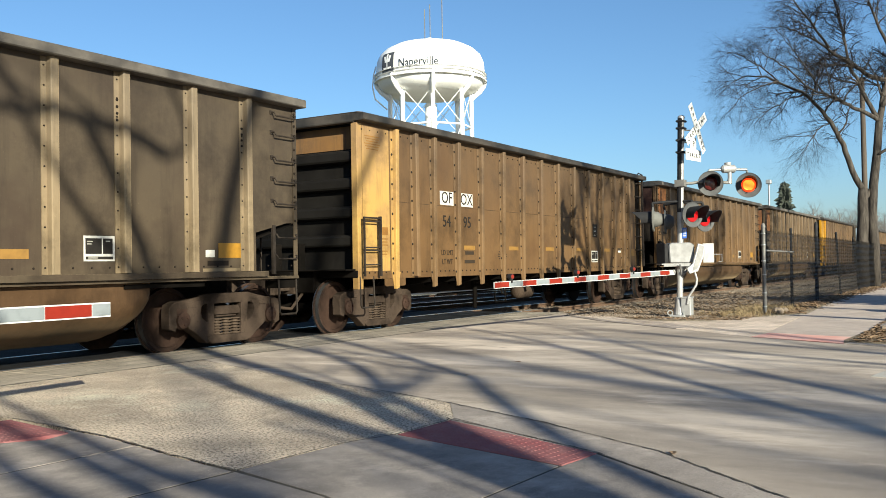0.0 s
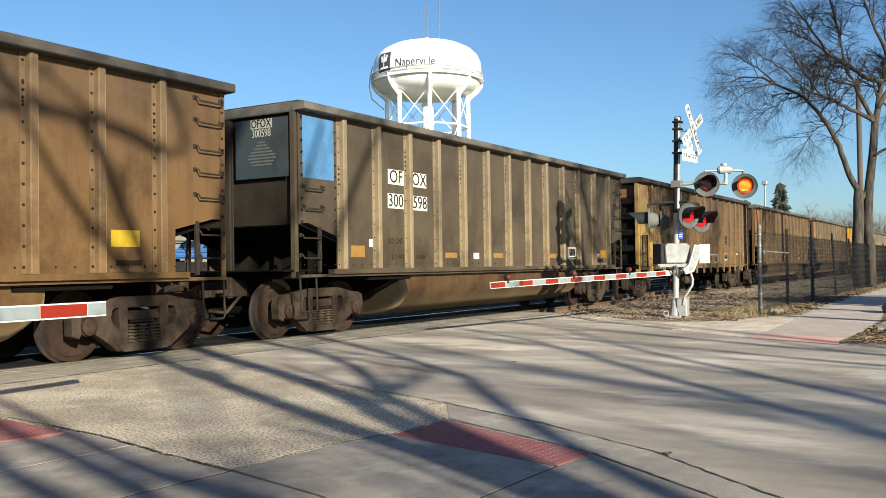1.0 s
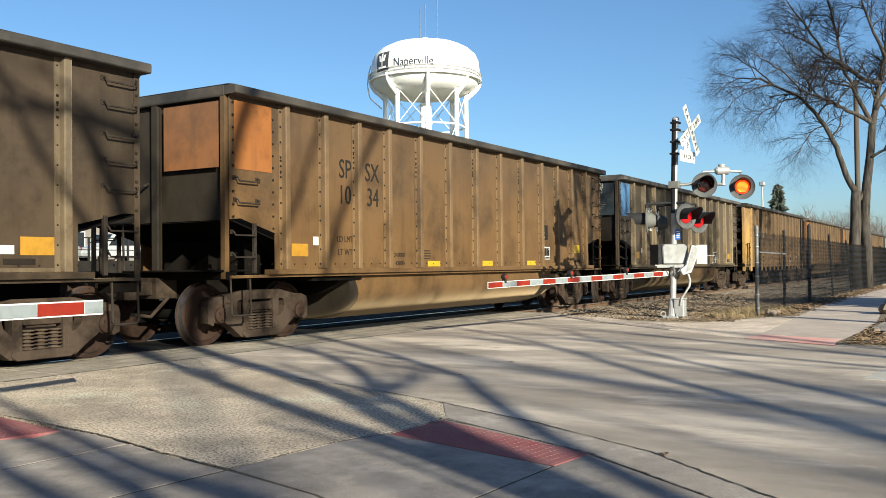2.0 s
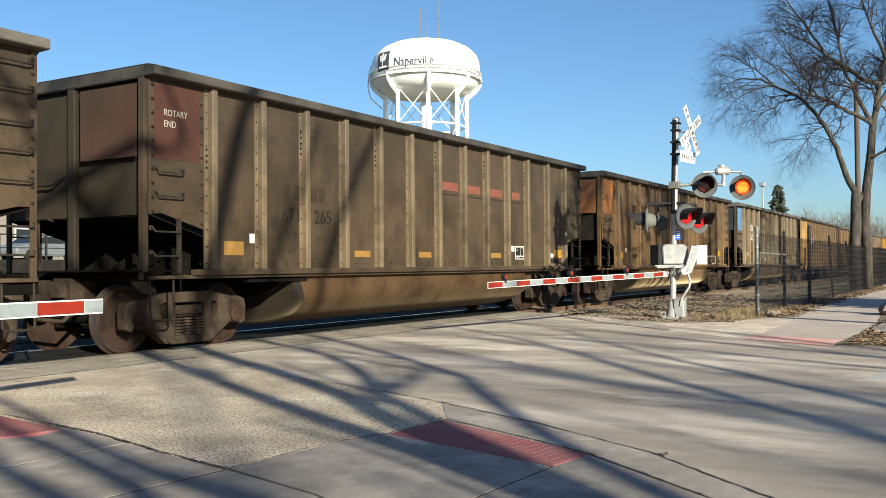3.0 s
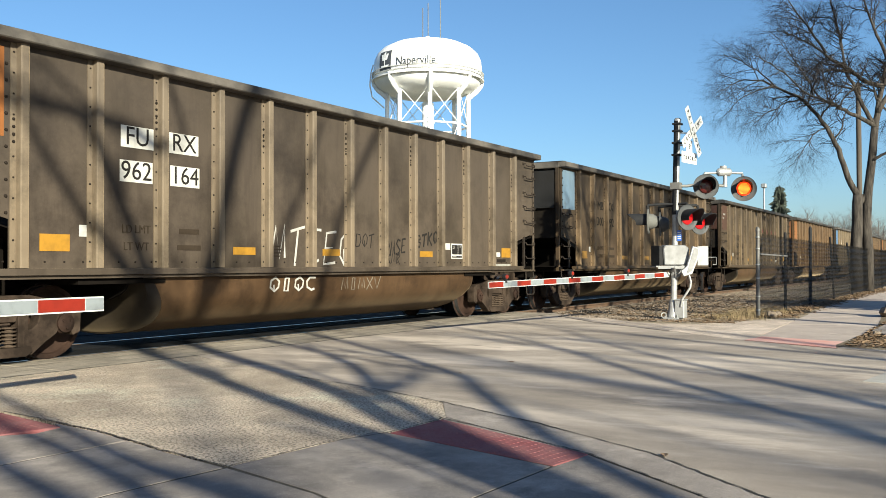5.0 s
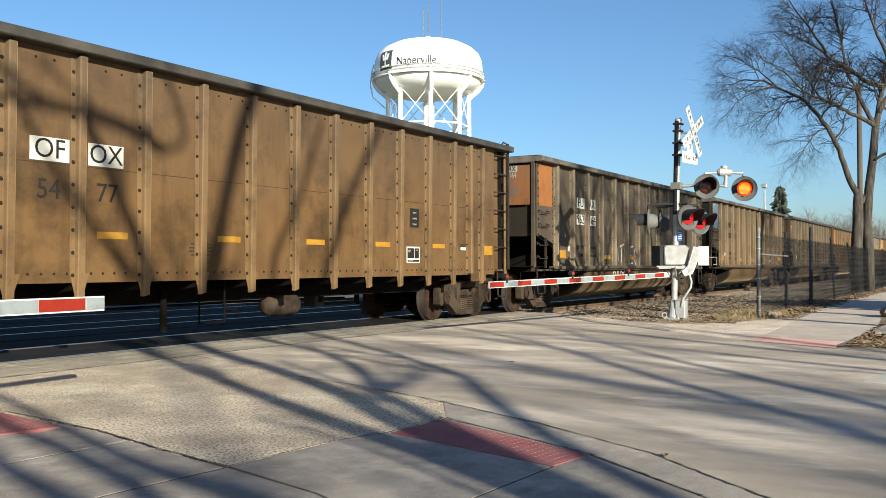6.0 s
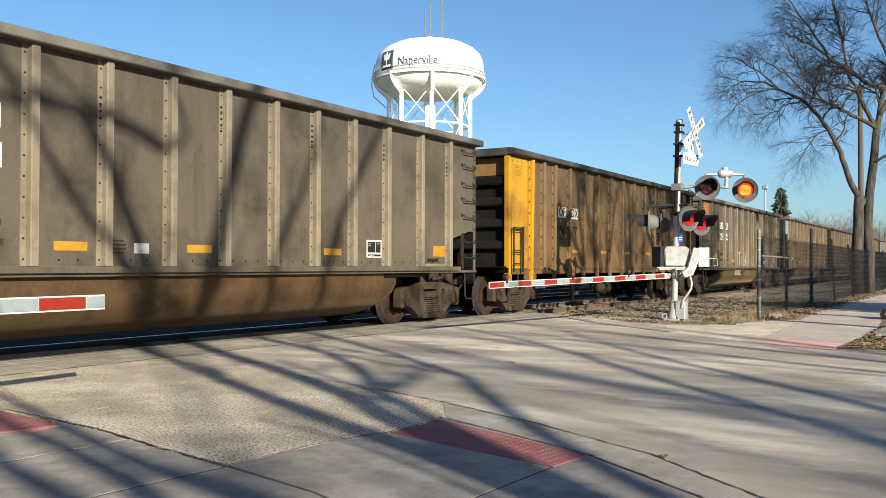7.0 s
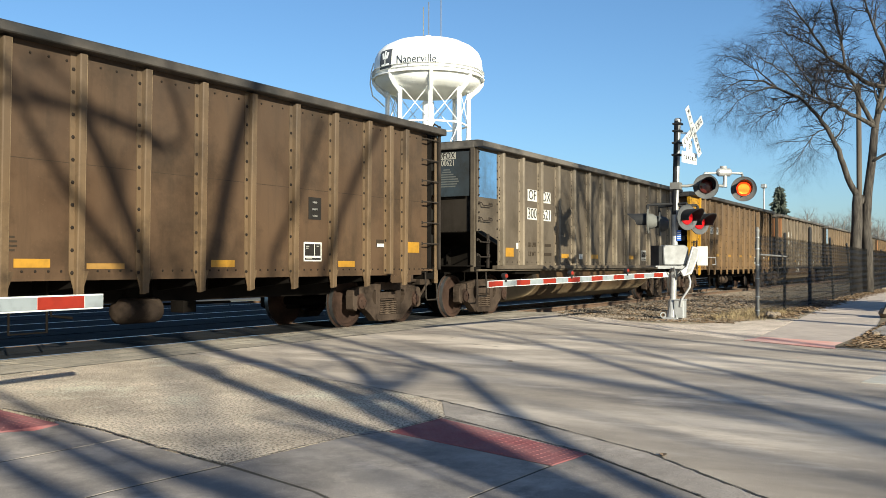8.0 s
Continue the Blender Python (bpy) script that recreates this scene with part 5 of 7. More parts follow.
    if tub:
        plate(car, "reflector", 12.82 if k == 1 else 13.1, 1.56 if k == 1 else 1.43, 0.44, 0.21, M_REFLECT_NEW if k == 1 else M_REFLECT)
        plate(car, "foot_strip", 12.95, 1.155, 0.74, 0.045, M_STENCIL_DUSTY if k == 4 else spec["rib"])
        plate(car, "white_tag", 1.95, 1.58, 0.14, 0.14, M_STENCIL_W)
        if k != 1:
            plate(car, "white_tag", 5.75 if k in (0, 6) else 10.5, 1.36 if k in (0, 6) else 1.53, 0.24, 0.13, M_STENCIL_W)
            if k != 6:
                plate(car, "white_tag", 12.72, 1.385, 0.17, 0.10, M_STENCIL_W)
        plate(car, "slot_plate", 12.87, 1.25, 0.40, 0.07, M_RIVET)
    small_print(car, 5.3, 1.45, 4, 0.40, fade, 0.05, 0.022)
    if spec.get("scrawl"):
        for text, x0, z0, w, h, rise, face, material, width in (
                ("RNSE", 8.30, 1.30, 0.70, 0.26, 0.03, -1.512, M_STENCIL_K, 0.042), ("KNR", 8.36, 1.20, 0.46, 0.18, 0.0, -1.512, M_STENCIL_K, 0.024), ("BTKO", 9.34, 1.50, 0.82, 0.22, 0.03, -1.512, M_STENCIL_K, 0.046),
                ("NTCEO", 5.26, 1.22, 2.08, 0.54, -0.015, -1.512, M_SPRAY_W, 0.046), ("DOT", 7.41, 1.48, 0.58, 0.22, 0.0, -1.512, M_STENCIL_K, 0.024),
                ("OIOC", 5.30, 0.76, 1.15, 0.20, 0.0, -1.4465, M_SPRAY_W, 0.04), ("NINXV", 7.10, 0.74, 1.2, 0.20, 0.0, -1.4465, M_SPRAY_DIM, 0.022)):
            step = w / len(text)
            for i, ch in enumerate(text):
                sc = Shape()
                sc.tube([(x0 - HALF + step * i + 0.86 * step * u + 0.1 * v * h, face, z0 + h * v + rise * i) for u, v in STROKES[ch]], width / 2, 5)
                sc.v = [(x, face + 0.003 + (y - face) * 0.08, z) for x, y, z in sc.v]
                part("scrawl", sc, material, car, "spray-painted scrawl")


# ---- crossing signal ----
def facing(x, y, z, turn):
    return pose(x, y, z, 0, 0, turn)


FLASHERS = []


def light_head(parent, x, y, z, turn, lens, name="signal_light", shell=None, flashing=None):
    """Round black background with lamp housing, lens and visor; looks along -y before it is turned."""
    m = facing(x, y, z, turn)
    head = put(name, cached("head_disc", lambda: Shape().lathe([(0.0, 0.0), (0.16, 0.0), (0.165, -0.012), (0.245, -0.012), (0.262, -0.022), (0.262, 0.0), (0.245, 0.006), (0.17, 0.006), (0.15, 0.10), (0.10, 0.17), (0.0, 0.18)], 36, (0, 0, 0), "y").mesh("head", smooth=True)), shell or M_HEAD, parent, m, "round flashing-light unit")
    dome = [(0.150, -0.008), (0.135, -0.028), (0.09, -0.042), (0.0, -0.05)]
    if flashing is None:
        put("lens", cached("head_lens", lambda: Shape().lathe(dome, 28, (0, 0, 0), "y").mesh("lens", smooth=True)), lens, head)
    else:
        def drum():
            """Two-sided lamp insert, added to turn in place of blinking: a lit lens with its LED rows on one face, an
            unlit lens on the other.
            """
            s = Shape()
            s.lathe(dome, 28, (0, 0, 0), "y")
            lit = len(s.f)
            s.lathe([(r, -y) for r, y in dome], 28, (0, 0, 0), "y")
            dark = len(s.f)
            for k in range(-4, 5):
                w = math.sqrt(max(0.0, 0.115 ** 2 - (k * 0.024) ** 2))
                s.box(-w, w, -0.062, -0.046, k * 0.024 - 0.007, k * 0.024 + 0.007)
            me = s.mesh("lamp_insert")
            for material in (M_LIT, M_DARKLENS, M_LIT_HOT):
                me.materials.append(material)
            for p in me.polygons:
                p.material_index = 0 if p.index < lit else 1 if p.index < dark else 2
            return me
        insert = put("lamp_insert", cached("lamp_insert", drum), M_LIT, head, pose(0, 0, 0), "added turning insert whose lit and unlit faces stand in for blinking")
        FLASHERS.append((insert, flashing))

    def visor():
        s, n = Shape(), 15
        for r, off in ((0.168, 0.0), (0.160, 0.0)):
            for front in (0, 1):
                for i in range(n):
                    a = radians(-25 + 230 * i / (n - 1))
                    long = 0.24 + 0.20 * max(0.0, math.sin(a))
                    s.v.append((r * math.cos(a), -0.012 - (long if front else 0), r * math.sin(a)))
        for i in range(n - 1):
            s.f += [(i, i + 1, n + i + 1, n + i), (2 * n + i, 3 * n + i, 3 * n + i + 1, 2 * n + i + 1), (n + i, n + i + 1, 3 * n + i + 1, 3 * n + i)]
        return s.mesh("visor", smooth=True)
    put("visor", cached("head_visor", visor), M_BLACK, head)
    return head


BASE = Vector((18.79, -5.17, 0.0))
signal = thing("crossing_signal", Matrix.Translation(BASE), "silver crossing signal mast with crossbuck, red flashers and gate mechanism", "crossing signal")


def at(x, y, z):
    return (x - BASE.x, y - BASE.y, z - BASE.z)


TOP = at(18.77, -5.30, 4.16)
mast = part("mast", Shape().tube([(0, 0, 0.0), (TOP[0] * 0.5, TOP[1] * 0.5, 2.1), TOP], [0.066, 0.064, 0.062], 20), M_ALU, signal, "silver steel mast", smooth=True)


def shade_shell(z0, z1, r):
    """A black half shell that stands in for shade on the mast's side away from the sun."""
    s = Shape()
    for z in (z0, z1):
        for q in (r, r - 0.012):
            for i in range(13):
                a = radians(121 - 88 + 176 * i / 12)
                s.v.append((TOP[0] * z / 4.16 + q * math.cos(a), TOP[1] * z / 4.16 + q * math.sin(a), z))
    for i in range(12):
        s.f += [(i, i + 1, 26 + i + 1, 26 + i), (13 + i, 39 + i, 39 + i + 1, 13 + i + 1), (26 + i, 26 + i + 1, 39 + i + 1, 39 + i), (i, 13 + i, 13 + i + 1, i + 1)]
    s.f += [(0, 26, 39, 13), (12, 25, 51, 38)]
    return s


part("mast_shade_shell", shade_shell(2.2, 4.165, 0.074), M_BLACK, mast, "black half shell standing in for the mast's shaded side", smooth=True)
part("mast_cap", Shape().lathe([(0.075, 0), (0.075, 0.03), (0.05, 0.06), (0, 0.07)], 16, TOP), M_ALU, mast)
for z in (3.45, 3.70, 3.95, 4.10):
    part("clamp", Shape().box(-0.09, 0.11, -0.09, 0.09, z - 0.02, z + 0.02).moved(Matrix.Translation((TOP[0] * z / 4.27, TOP[1] * z / 4.27, 0))), M_BLACK, mast, bevel=0.008)
for z in (3.66, 3.92):
    part("sign_strut", Shape().tube([(0.0, -0.10, z), (0.16, -0.36, z - 0.01)], 0.014, 8), M_GALV, mast)
part("base_casting", Shape().prism([(-0.15, -0.15), (0.15, -0.15), (0.15, 0.15), (-0.15, 0.15)], 0.0, 0.05, "z").lathe([(0.13, 0.05), (0.09, 0.28), (0.075, 0.42)], 16), M_ALU, signal, bevel=0.01)
part("junction_box", Shape().box(-0.11, 0.13, -0.26, -0.06, 0.04, 0.42).box(-0.125, 0.145, -0.275, -0.05, 0.40, 0.43), M_ALU, signal, "silver junction box at the mast foot", bevel=0.012)
part("foot_plinth", Shape().box(-0.42, 0.42, -0.42, 0.42, -0.16, -0.005), M_GUTTER, signal, bevel=0.02)
part("conduit", Shape().tube([(0.27, -0.24, 0.93), (0.305, -0.25, 0.80), (0.29, -0.25, 0.68), (0.21, -0.24, 0.55), (0.135, -0.22, 0.44), (0.11, -0.20, 0.28)], 0.024, 10), M_ALU, signal, "silver bent conduit", smooth=True, m=pose(0, 0, 0, 0, 0, -58))
for k in range(4):
    part("anchor_bolt", Shape().tube([(0.12 if k % 2 else -0.12, 0.12 if k > 1 else -0.12, 0.0), (0.12 if k % 2 else -0.12, 0.12 if k > 1 else -0.12, 0.11)], 0.014, 6), M_GALV, signal)

# crossbuck
buck_at = at(18.94, -5.57, 3.94)
buck = part("crossbuck", Shape().box(-0.06, 0.06, 0.0, 0.02, -0.06, 0.06), M_GALV, signal, "white crossbuck sign with black words", m=facing(*buck_at, -9))
for angle, word, y in ((90 - 34 + 0, "RAILROAD", -0.012), (-34, "CROSSING", 0.006)):
    turn = pose(0, y, 0, 0, angle, 0)
    part("blade", Shape().prism([(-0.56, -0.096), (0.56, -0.096), (0.57, -0.086), (0.57, 0.086), (0.56, 0.096), (-0.56, 0.096), (-0.57, 0.086), (-0.57, -0.086)], -0.002, 0.004, "y"), M_WHITE, buck, m=turn)
    for i, letter in enumerate(word):
        spell(letter, 0.135, 0.9, M_SIGNTEXT, buck, pose(0, y - 0.006, 0, 0, angle, 0) @ Matrix.Translation(((i - 3.5) * 0.132, 0, 0)))
tracks_at = at(18.91, -5.50, 3.40)
plate_t = part("track_plate", Shape().prism([(-0.36, -0.13), (0.36, -0.13), (0.36, 0.11), (0.14, 0.11), (0.14, 0.36), (-0.14, 0.36), (-0.14, 0.11), (-0.36, 0.11)], -0.002, 0.004, "y"), M_WHITE, signal, "white plate counting the tracks", m=facing(*tracks_at, -9))
for i, letter in enumerate("TRACKS"):
    spell(letter, 0.125, 0.9, M_SIGNTEXT, plate_t, pose((i - 2.5) * 0.105, -0.006, -0.02))
put("lettering", lettering("3", 0.17), M_SIGNTEXT, plate_t, pose(0, -0.006, 0.22))

# upper pair on a bracket that reaches out from the mast
light_head(signal, *at(19.10, -5.79, 2.79), -66, M_DARKLENS, flashing=180)
light_head(signal, *at(19.51, -6.47, 2.74), -74, M_LIT, flashing=0)
part("crossarm", Shape().tube([at(19.14, -5.75, 3.07), at(19.33, -6.10, 3.085), at(19.53, -6.44, 3.07)], 0.028, 10).tube([at(19.14, -5.75, 3.07), at(19.16, -5.76, 2.95)], 0.024, 8).tube([at(19.53, -6.44, 3.05), at(19.56, -6.44, 2.95)], 0.024, 8), M_GALV, signal, smooth=True)
part("arm_box", Shape().tube([at(19.25, -5.98, 3.09), at(19.27, -6.01, 3.09), at(19.39, -6.21, 3.09), at(19.41, -6.24, 3.09)], [0.05, 0.085, 0.085, 0.05], 14).lathe([(0.06, 0.07), (0.07, 0.10), (0.07, 0.13), (0.0, 0.14)], 14, at(19.32, -6.10, 3.09))
     .tube([at(19.34, -6.13, 3.05), at(19.34, -6.13, 2.90), at(19.33, -6.12, 2.78)], [0.042, 0.042, 0.055], 12), M_ALU, signal, smooth=True)
part("reach_arm", Shape().tube([at(18.77, -5.25, 2.80), at(18.9, -5.45, 2.80), at(19.02, -5.70, 2.84), at(19.31, -6.1, 2.80)], 0.032, 10).box(*[c + d for c, d in zip((at(18.775, -5.255, 2.8)[0],) * 2 + (at(18.775, -5.255, 2.8)[1],) * 2 + (2.8, 2.8), (-0.1, 0.1, -0.1, 0.1, -0.07, 0.07))]), M_POSTGREY, signal, smooth=True)
# lower pair turned along the road, and the pair that faces the other way
light_head(signal, *at(18.60, -5.53, 2.125), -34, M_DIMRED)
light_head(signal, *at(19.085, -5.65, 2.045), -32, M_DIMRED)
light_head(signal, *at(18.53, -4.745, 2.06), -166, M_DARKLENS, shell=M_SHELL)
light_head(signal, *at(19.00, -4.85, 2.02), -166, M_DARKLENS)
part("crossarm", Shape().tube([at(18.52, -4.72, 2.40), at(18.62, -5.0, 2.42), at(18.78, -5.24, 2.42), at(18.72, -5.50, 2.42)], 0.028, 10).tube([at(18.52, -4.72, 2.40), at(18.53, -4.74, 2.22)], 0.03, 8)
     .tube([at(18.72, -5.50, 2.42), at(18.66, -5.50, 2.28)], 0.03, 8), M_BLACK, signal, smooth=True)
part("crossarm", Shape().tube([at(18.92, -4.84, 2.38), at(18.80, -5.2, 2.40), at(19.10, -5.60, 2.40)], 0.028, 10).tube([at(18.92, -4.84, 2.38), at(18.99, -4.85, 2.18)], 0.03, 8)
     .tube([at(19.10, -5.60, 2.40), at(19.14, -5.66, 2.22)], 0.03, 8), M_BLACK, signal, smooth=True)
part("notice_plate", Shape().box(0.02, 0.11, -0.085, -0.075, -0.11, 0.11), M_SIGNBLUE, signal, "small blue notice", m=pose(*at(18.80, -5.24, 1.76), 0, 0, -74))
for z in (1.70, 1.74, 1.78, 1.82):
    part("print_bar", Shape().box(0.032, 0.098, -0.089, -0.086, -0.008, 0.008), M_WHITE, signal, m=pose(*at(18.80, -5.24, z), 0, 0, -74))

# gate mechanism and arm
ARM = Vector((12.76 - 18.75, -4.015 + 5.10, -0.112))
LONG = ARM.length
GT = math.degrees(math.atan2(ARM.y, ARM.x))
mech = part("gate_mechanism", Shape().prism([(-0.26, -0.20), (0.22, -0.20), (0.26, -0.10), (0.26, 0.16), (0.18, 0.22), (-0.24, 0.22), (-0.28, 0.16)], -0.20, 0.16, "y"), M_MECH, signal,
            "silver gate mechanism box", bevel=0.02, m=pose(0.03, -0.02, 1.34, 0, 0, -58))
part("base_shelf", Shape().box(-0.44, 0.28, -0.24, 0.20, -0.015, 0.015).box(-0.40, 0.24, -0.245, -0.24, -0.05, 0.015), M_MECH, signal, bevel=0.005, m=pose(0.02, -0.02, 1.115, 0, 0, -58))
part("shelf_brace", Shape().tube([(-0.30, -0.12, 1.10), (-0.02, -0.07, 0.86)], 0.022, 8).tube([(0.16, -0.24, 1.10), (0.03, -0.07, 0.88)], 0.022, 8), M_MECH, signal, smooth=True)
Z_ARM = [(0.33, 1.535), (0.485, 1.50), (0.455, 1.29), (0.32, 0.955), (0.145, 0.905), (0.085, 1.02), (0.21, 1.12), (0.27, 1.32)]
part("support_arm", Shape().prism(Z_ARM, -0.31, -0.23, "y"), M_ALU, signal, "bent silver arm support", bevel=0.012, m=pose(0, 0, 0, 0, 0, -58))
part("support_arm", Shape().prism([(x - 0.10, z) for x, z in Z_ARM], 0.20, 0.26, "y"), M_MECH, signal, bevel=0.012, m=pose(0, 0, 0, 0, 0, -58))
part("arm_flange", Shape().prism([(0.36, 1.50), (0.45, 1.48), (0.425, 1.30), (0.31, 1.02), (0.20, 0.96), (0.30, 1.30)], -0.318, -0.308, "y"), M_MECH, signal, m=pose(0, 0, 0, 0, 0, -58))
part("counterweight", Shape().box(-0.11, 0.11, -0.02, 0.02, -0.20, 0.20).tube([(0.10, -0.02, -0.03), (0.27, -0.02, -0.03), (0.27, -0.02, -0.18), (0.20, -0.02, -0.18)], 0.008, 6), M_ALU, signal, "flat silver counterweight plate", bevel=0.006, m=pose(*at(19.0, -5.74, 1.335), 0, 0, -64))
part("dark_box", Shape().box(-0.09, 0.09, -0.12, 0.12, -0.20, 0.20).box(-0.10, -0.085, -0.13, 0.13, -0.21, 0.21), M_BLACK, signal, bevel=0.015, m=pose(*at(18.60, -4.93, 1.34), 0, 0, -30))


def gate_arm(parent, start, direction, length, blocks, tall, lamps, label):
    """Striped barrier arm, block by block, with small lamps on it."""
    turn = math.degrees(math.atan2(direction.y, direction.x))
    dip = -math.degrees(math.asin(direction.z / direction.length))
    arm = part("gate_arm", Shape().box(0, length, -0.013, 0.013, -tall * 0.5, tall * 0.5), M_WHITE, parent, label, m=pose(*start, 0, dip, turn))
    x = length
    for k, (w, red) in enumerate(blocks):
        part("stripe", Shape().box(x - w + 0.001, x - 0.001, -0.016, 0.016, -tall * 0.41, tall * 0.41), M_SIGNRED if red else M_SIGNWHITE, arm, bevel=0.003)
        x -= w
        if x < 0.3:
            break
    for d in lamps:
        lamp = part("arm_lamp", Shape().lathe([(0.0, -0.04), (0.046, -0.035), (0.05, 0.0), (0.046, 0.035), (0.0, 0.04)], 14, (0, 0, 0), "y").box(-0.02, 0.02, -0.03, 0.03, -0.10, -0.03), M_BLACK, arm, "small red lamp on the arm", m=pose(length - d, 0, tall / 2 + 0.07), smooth=True)
        for side in (-1, 1):
            part("lens", Shape().lathe([(0.038, side * 0.034), (0.03, side * 0.05), (0.0, side * 0.056)], 12, (0, 0, 0), "y"), M_SIGNRED, lamp)
    return arm


gate_arm(signal, at(18.75, -5.10, 0.945), ARM, LONG, [(0.375 + 0.002 * k, k % 2 == 0) for k in range(16)], 0.106, (0.44, 2.38, 4.35), "red and white striped barrier arm lowered across the road")
arm2 = Vector((1.0, 0.055, 0.0))
post2 = thing("gate_post", pose(-1.3, -5.05, 0.0), "silver post and box that carry a barrier arm", "gate post")
part("post", Shape().tube([(0, 0, 0), (0, 0, 3.6)], 0.064, 16), M_ALU, post2, smooth=True)
part("gate_mechanism", Shape().box(-0.2, 0.32, -0.3, 0.3, 0.6, 1.1), M_ALU, post2, bevel=0.02)
gate_arm(post2, (0.3, 0.03, 0.848), arm2, 5.885, [(0.185, False), (0.435, True), (0.42, False), (0.42, True), (0.42, False), (0.42, True), (0.42, False), (0.42, True), (0.42, False), (0.42, True), (0.42, False)], 0.118, (), "red and white striped barrier arm beside the camera")

# eye bolt ring near the mast foot
ring = part("steel_ring", Shape().tube([(0.05 * math.cos(a), 0.02, 0.10 + 0.05 * math.sin(a)) for a in [k * math.pi / 6 for k in range(13)]], 0.012, 6).tube([(0, 0.02, -0.05), (0, 0.02, 0.05)], 0.012, 6), M_GALV, None, m=pose(18.60, -5.03, 0.0, 0, 0, -60))
tagged(ring, "pale steel ring on a stake beside the mast", "ring")

# ---- fence ----
fence = new("chain_link_fence")
tagged(fence, "black chain-link fence with steel posts beside the tracks", "fence")
FY = -6.5
posts = [20.64, 24.03, 27.75, 32.4, 37.2, 43.4, 48.0, 52.6, 56.6, 60.6, 64.6]
LEANS = (0.03, 0.05, 0.10, -0.75, -1.5, -1.3, 0.0, 0.05, 0.0, -0.05, 0.0)
TOPS = (1.9, 1.92, 2.2, 2.0, 1.9, 2.0, 1.86, 1.86, 1.86, 1.86, 1.86)
frng = random.Random(3)
for i, x in enumerate(posts):
    if i == 0:
        p = part("post", Shape().tube([(x, FY, -0.1), (x + 0.03, FY, 1.90)], 0.042, 14).lathe([(0.05, 1.88), (0.05, 1.92), (0.03, 1.97), (0, 1.99)], 12, (x + 0.03, FY, 0)), M_POSTGREY, fence, "galvanised terminal post", smooth=True)
        for z in (0.15, 0.45, 0.85, 1.15, 1.5, 1.75):
            part("tension_band", Shape().lathe([(0.049, -0.015), (0.052, 0.0), (0.049, 0.015)], 12, (x, FY, z)), M_GALV, p)
    else:
        lean, high = LEANS[i], TOPS[i]
        part("post", Shape().tube([(x, FY + 0.05, -0.1), (x + lean, FY + 0.05, high)], 0.05 if i == 2 else 0.036, 10).lathe([(0.042, high - 0.01), (0.03, high + 0.04), (0, high + 0.05)], 10, (x + lean, FY + 0.05, 0)), M_BLACK, fence, "dark fence post", smooth=True)
part("brace_rail", Shape().tube([(20.68, FY, 1.38), (24.05, FY, 1.36)], 0.021, 8), M_POSTGREY, fence, smooth=True)
wire = Shape()
x = 20.72
while x < 64.5:
    step, r = (0.055, 0.0033) if x < 36 else (0.11, 0.0056)
    n = int(1.80 / step)
    sag = frng.uniform(-0.02, 0.02)
    m0 = len(wire.v)
    for j in range(n + 1):
        q = (x + (step * 0.52 if j % 2 else -step * 0.52), FY + (0.004 if j % 2 else -0.004), 0.06 + j * step + sag)
        wire.v += [(q[0] - r, q[1] - r * 0.6, q[2]), (q[0] + r, q[1] - r * 0.6, q[2]), (q[0], q[1] + r, q[2])]
    for j in range(n):
        b = m0 + 3 * j
        wire.f += [(b, b + 1, b + 4, b + 3), (b + 1, b + 2, b + 5, b + 4), (b + 2, b, b + 3, b + 5)]
    x += step
me = bpy.data.meshes.new("fabric")
me.from_pydata(wire.v, [], wire.f)
tagged(put("fabric", me, M_FENCE, fence, None, "black vinyl-coated wire mesh"), kind="stuff")


# ---- trees ----
def along(pts, u):
    f = u * (len(pts) - 1)
    i = min(int(f), len(pts) - 2)
    a, b = Vector(pts[i]), Vector(pts[i + 1])
    return a.lerp(b, f - i), (b - a).normalized()


def grow(thick, thin, pts, r0, r1, level, rnd, cfg):
    n = len(pts)
    radii = [r0 + (r1 - r0) * i / (n - 1) for i in range(n)]
    (thick if level < 2 else thin).tube(pts, radii, (10, 7, 4, 3, 3)[level], cap=level < 2)
    if level >= cfg["levels"]:
        return
    for _ in range(cfg["count"][level]):
        u = rnd.uniform(cfg.get("from", 0.25), 1.0)
        p, d = along(pts, u)
        axis = Vector((rnd.gauss(0, 1), rnd.gauss(0, 1), rnd.gauss(0, 1)))
        side = (axis - d * axis.dot(d)).normalized()
        ang = radians(rnd.uniform(25, 65))
        w = d * math.cos(ang) + side * math.sin(ang)
        w.z += cfg["lift"][level]
        w.normalize()
        long = cfg["length"][level] * rnd.uniform(0.55, 1.15) * (1.15 - 0.5 * u)
        q, out = p.copy(), [tuple(p)]
        segs = 5 if level < 2 else 4
        for j in range(segs):
            w = (w + Vector((rnd.gauss(0, cfg.get("crook", 0.13)), rnd.gauss(0, cfg.get("crook", 0.13)), rnd.gauss(0, 0.10) + cfg["bend"][level]))).normalized()
            q = q + w * (long / segs)
            out.append(tuple(q))
        rr = (r0 + (r1 - r0) * u) * 0.6
        rr = min(rr, cfg["radius"][level])
        grow(thick, thin, out, rr, rr * 0.32, level + 1, rnd, cfg)


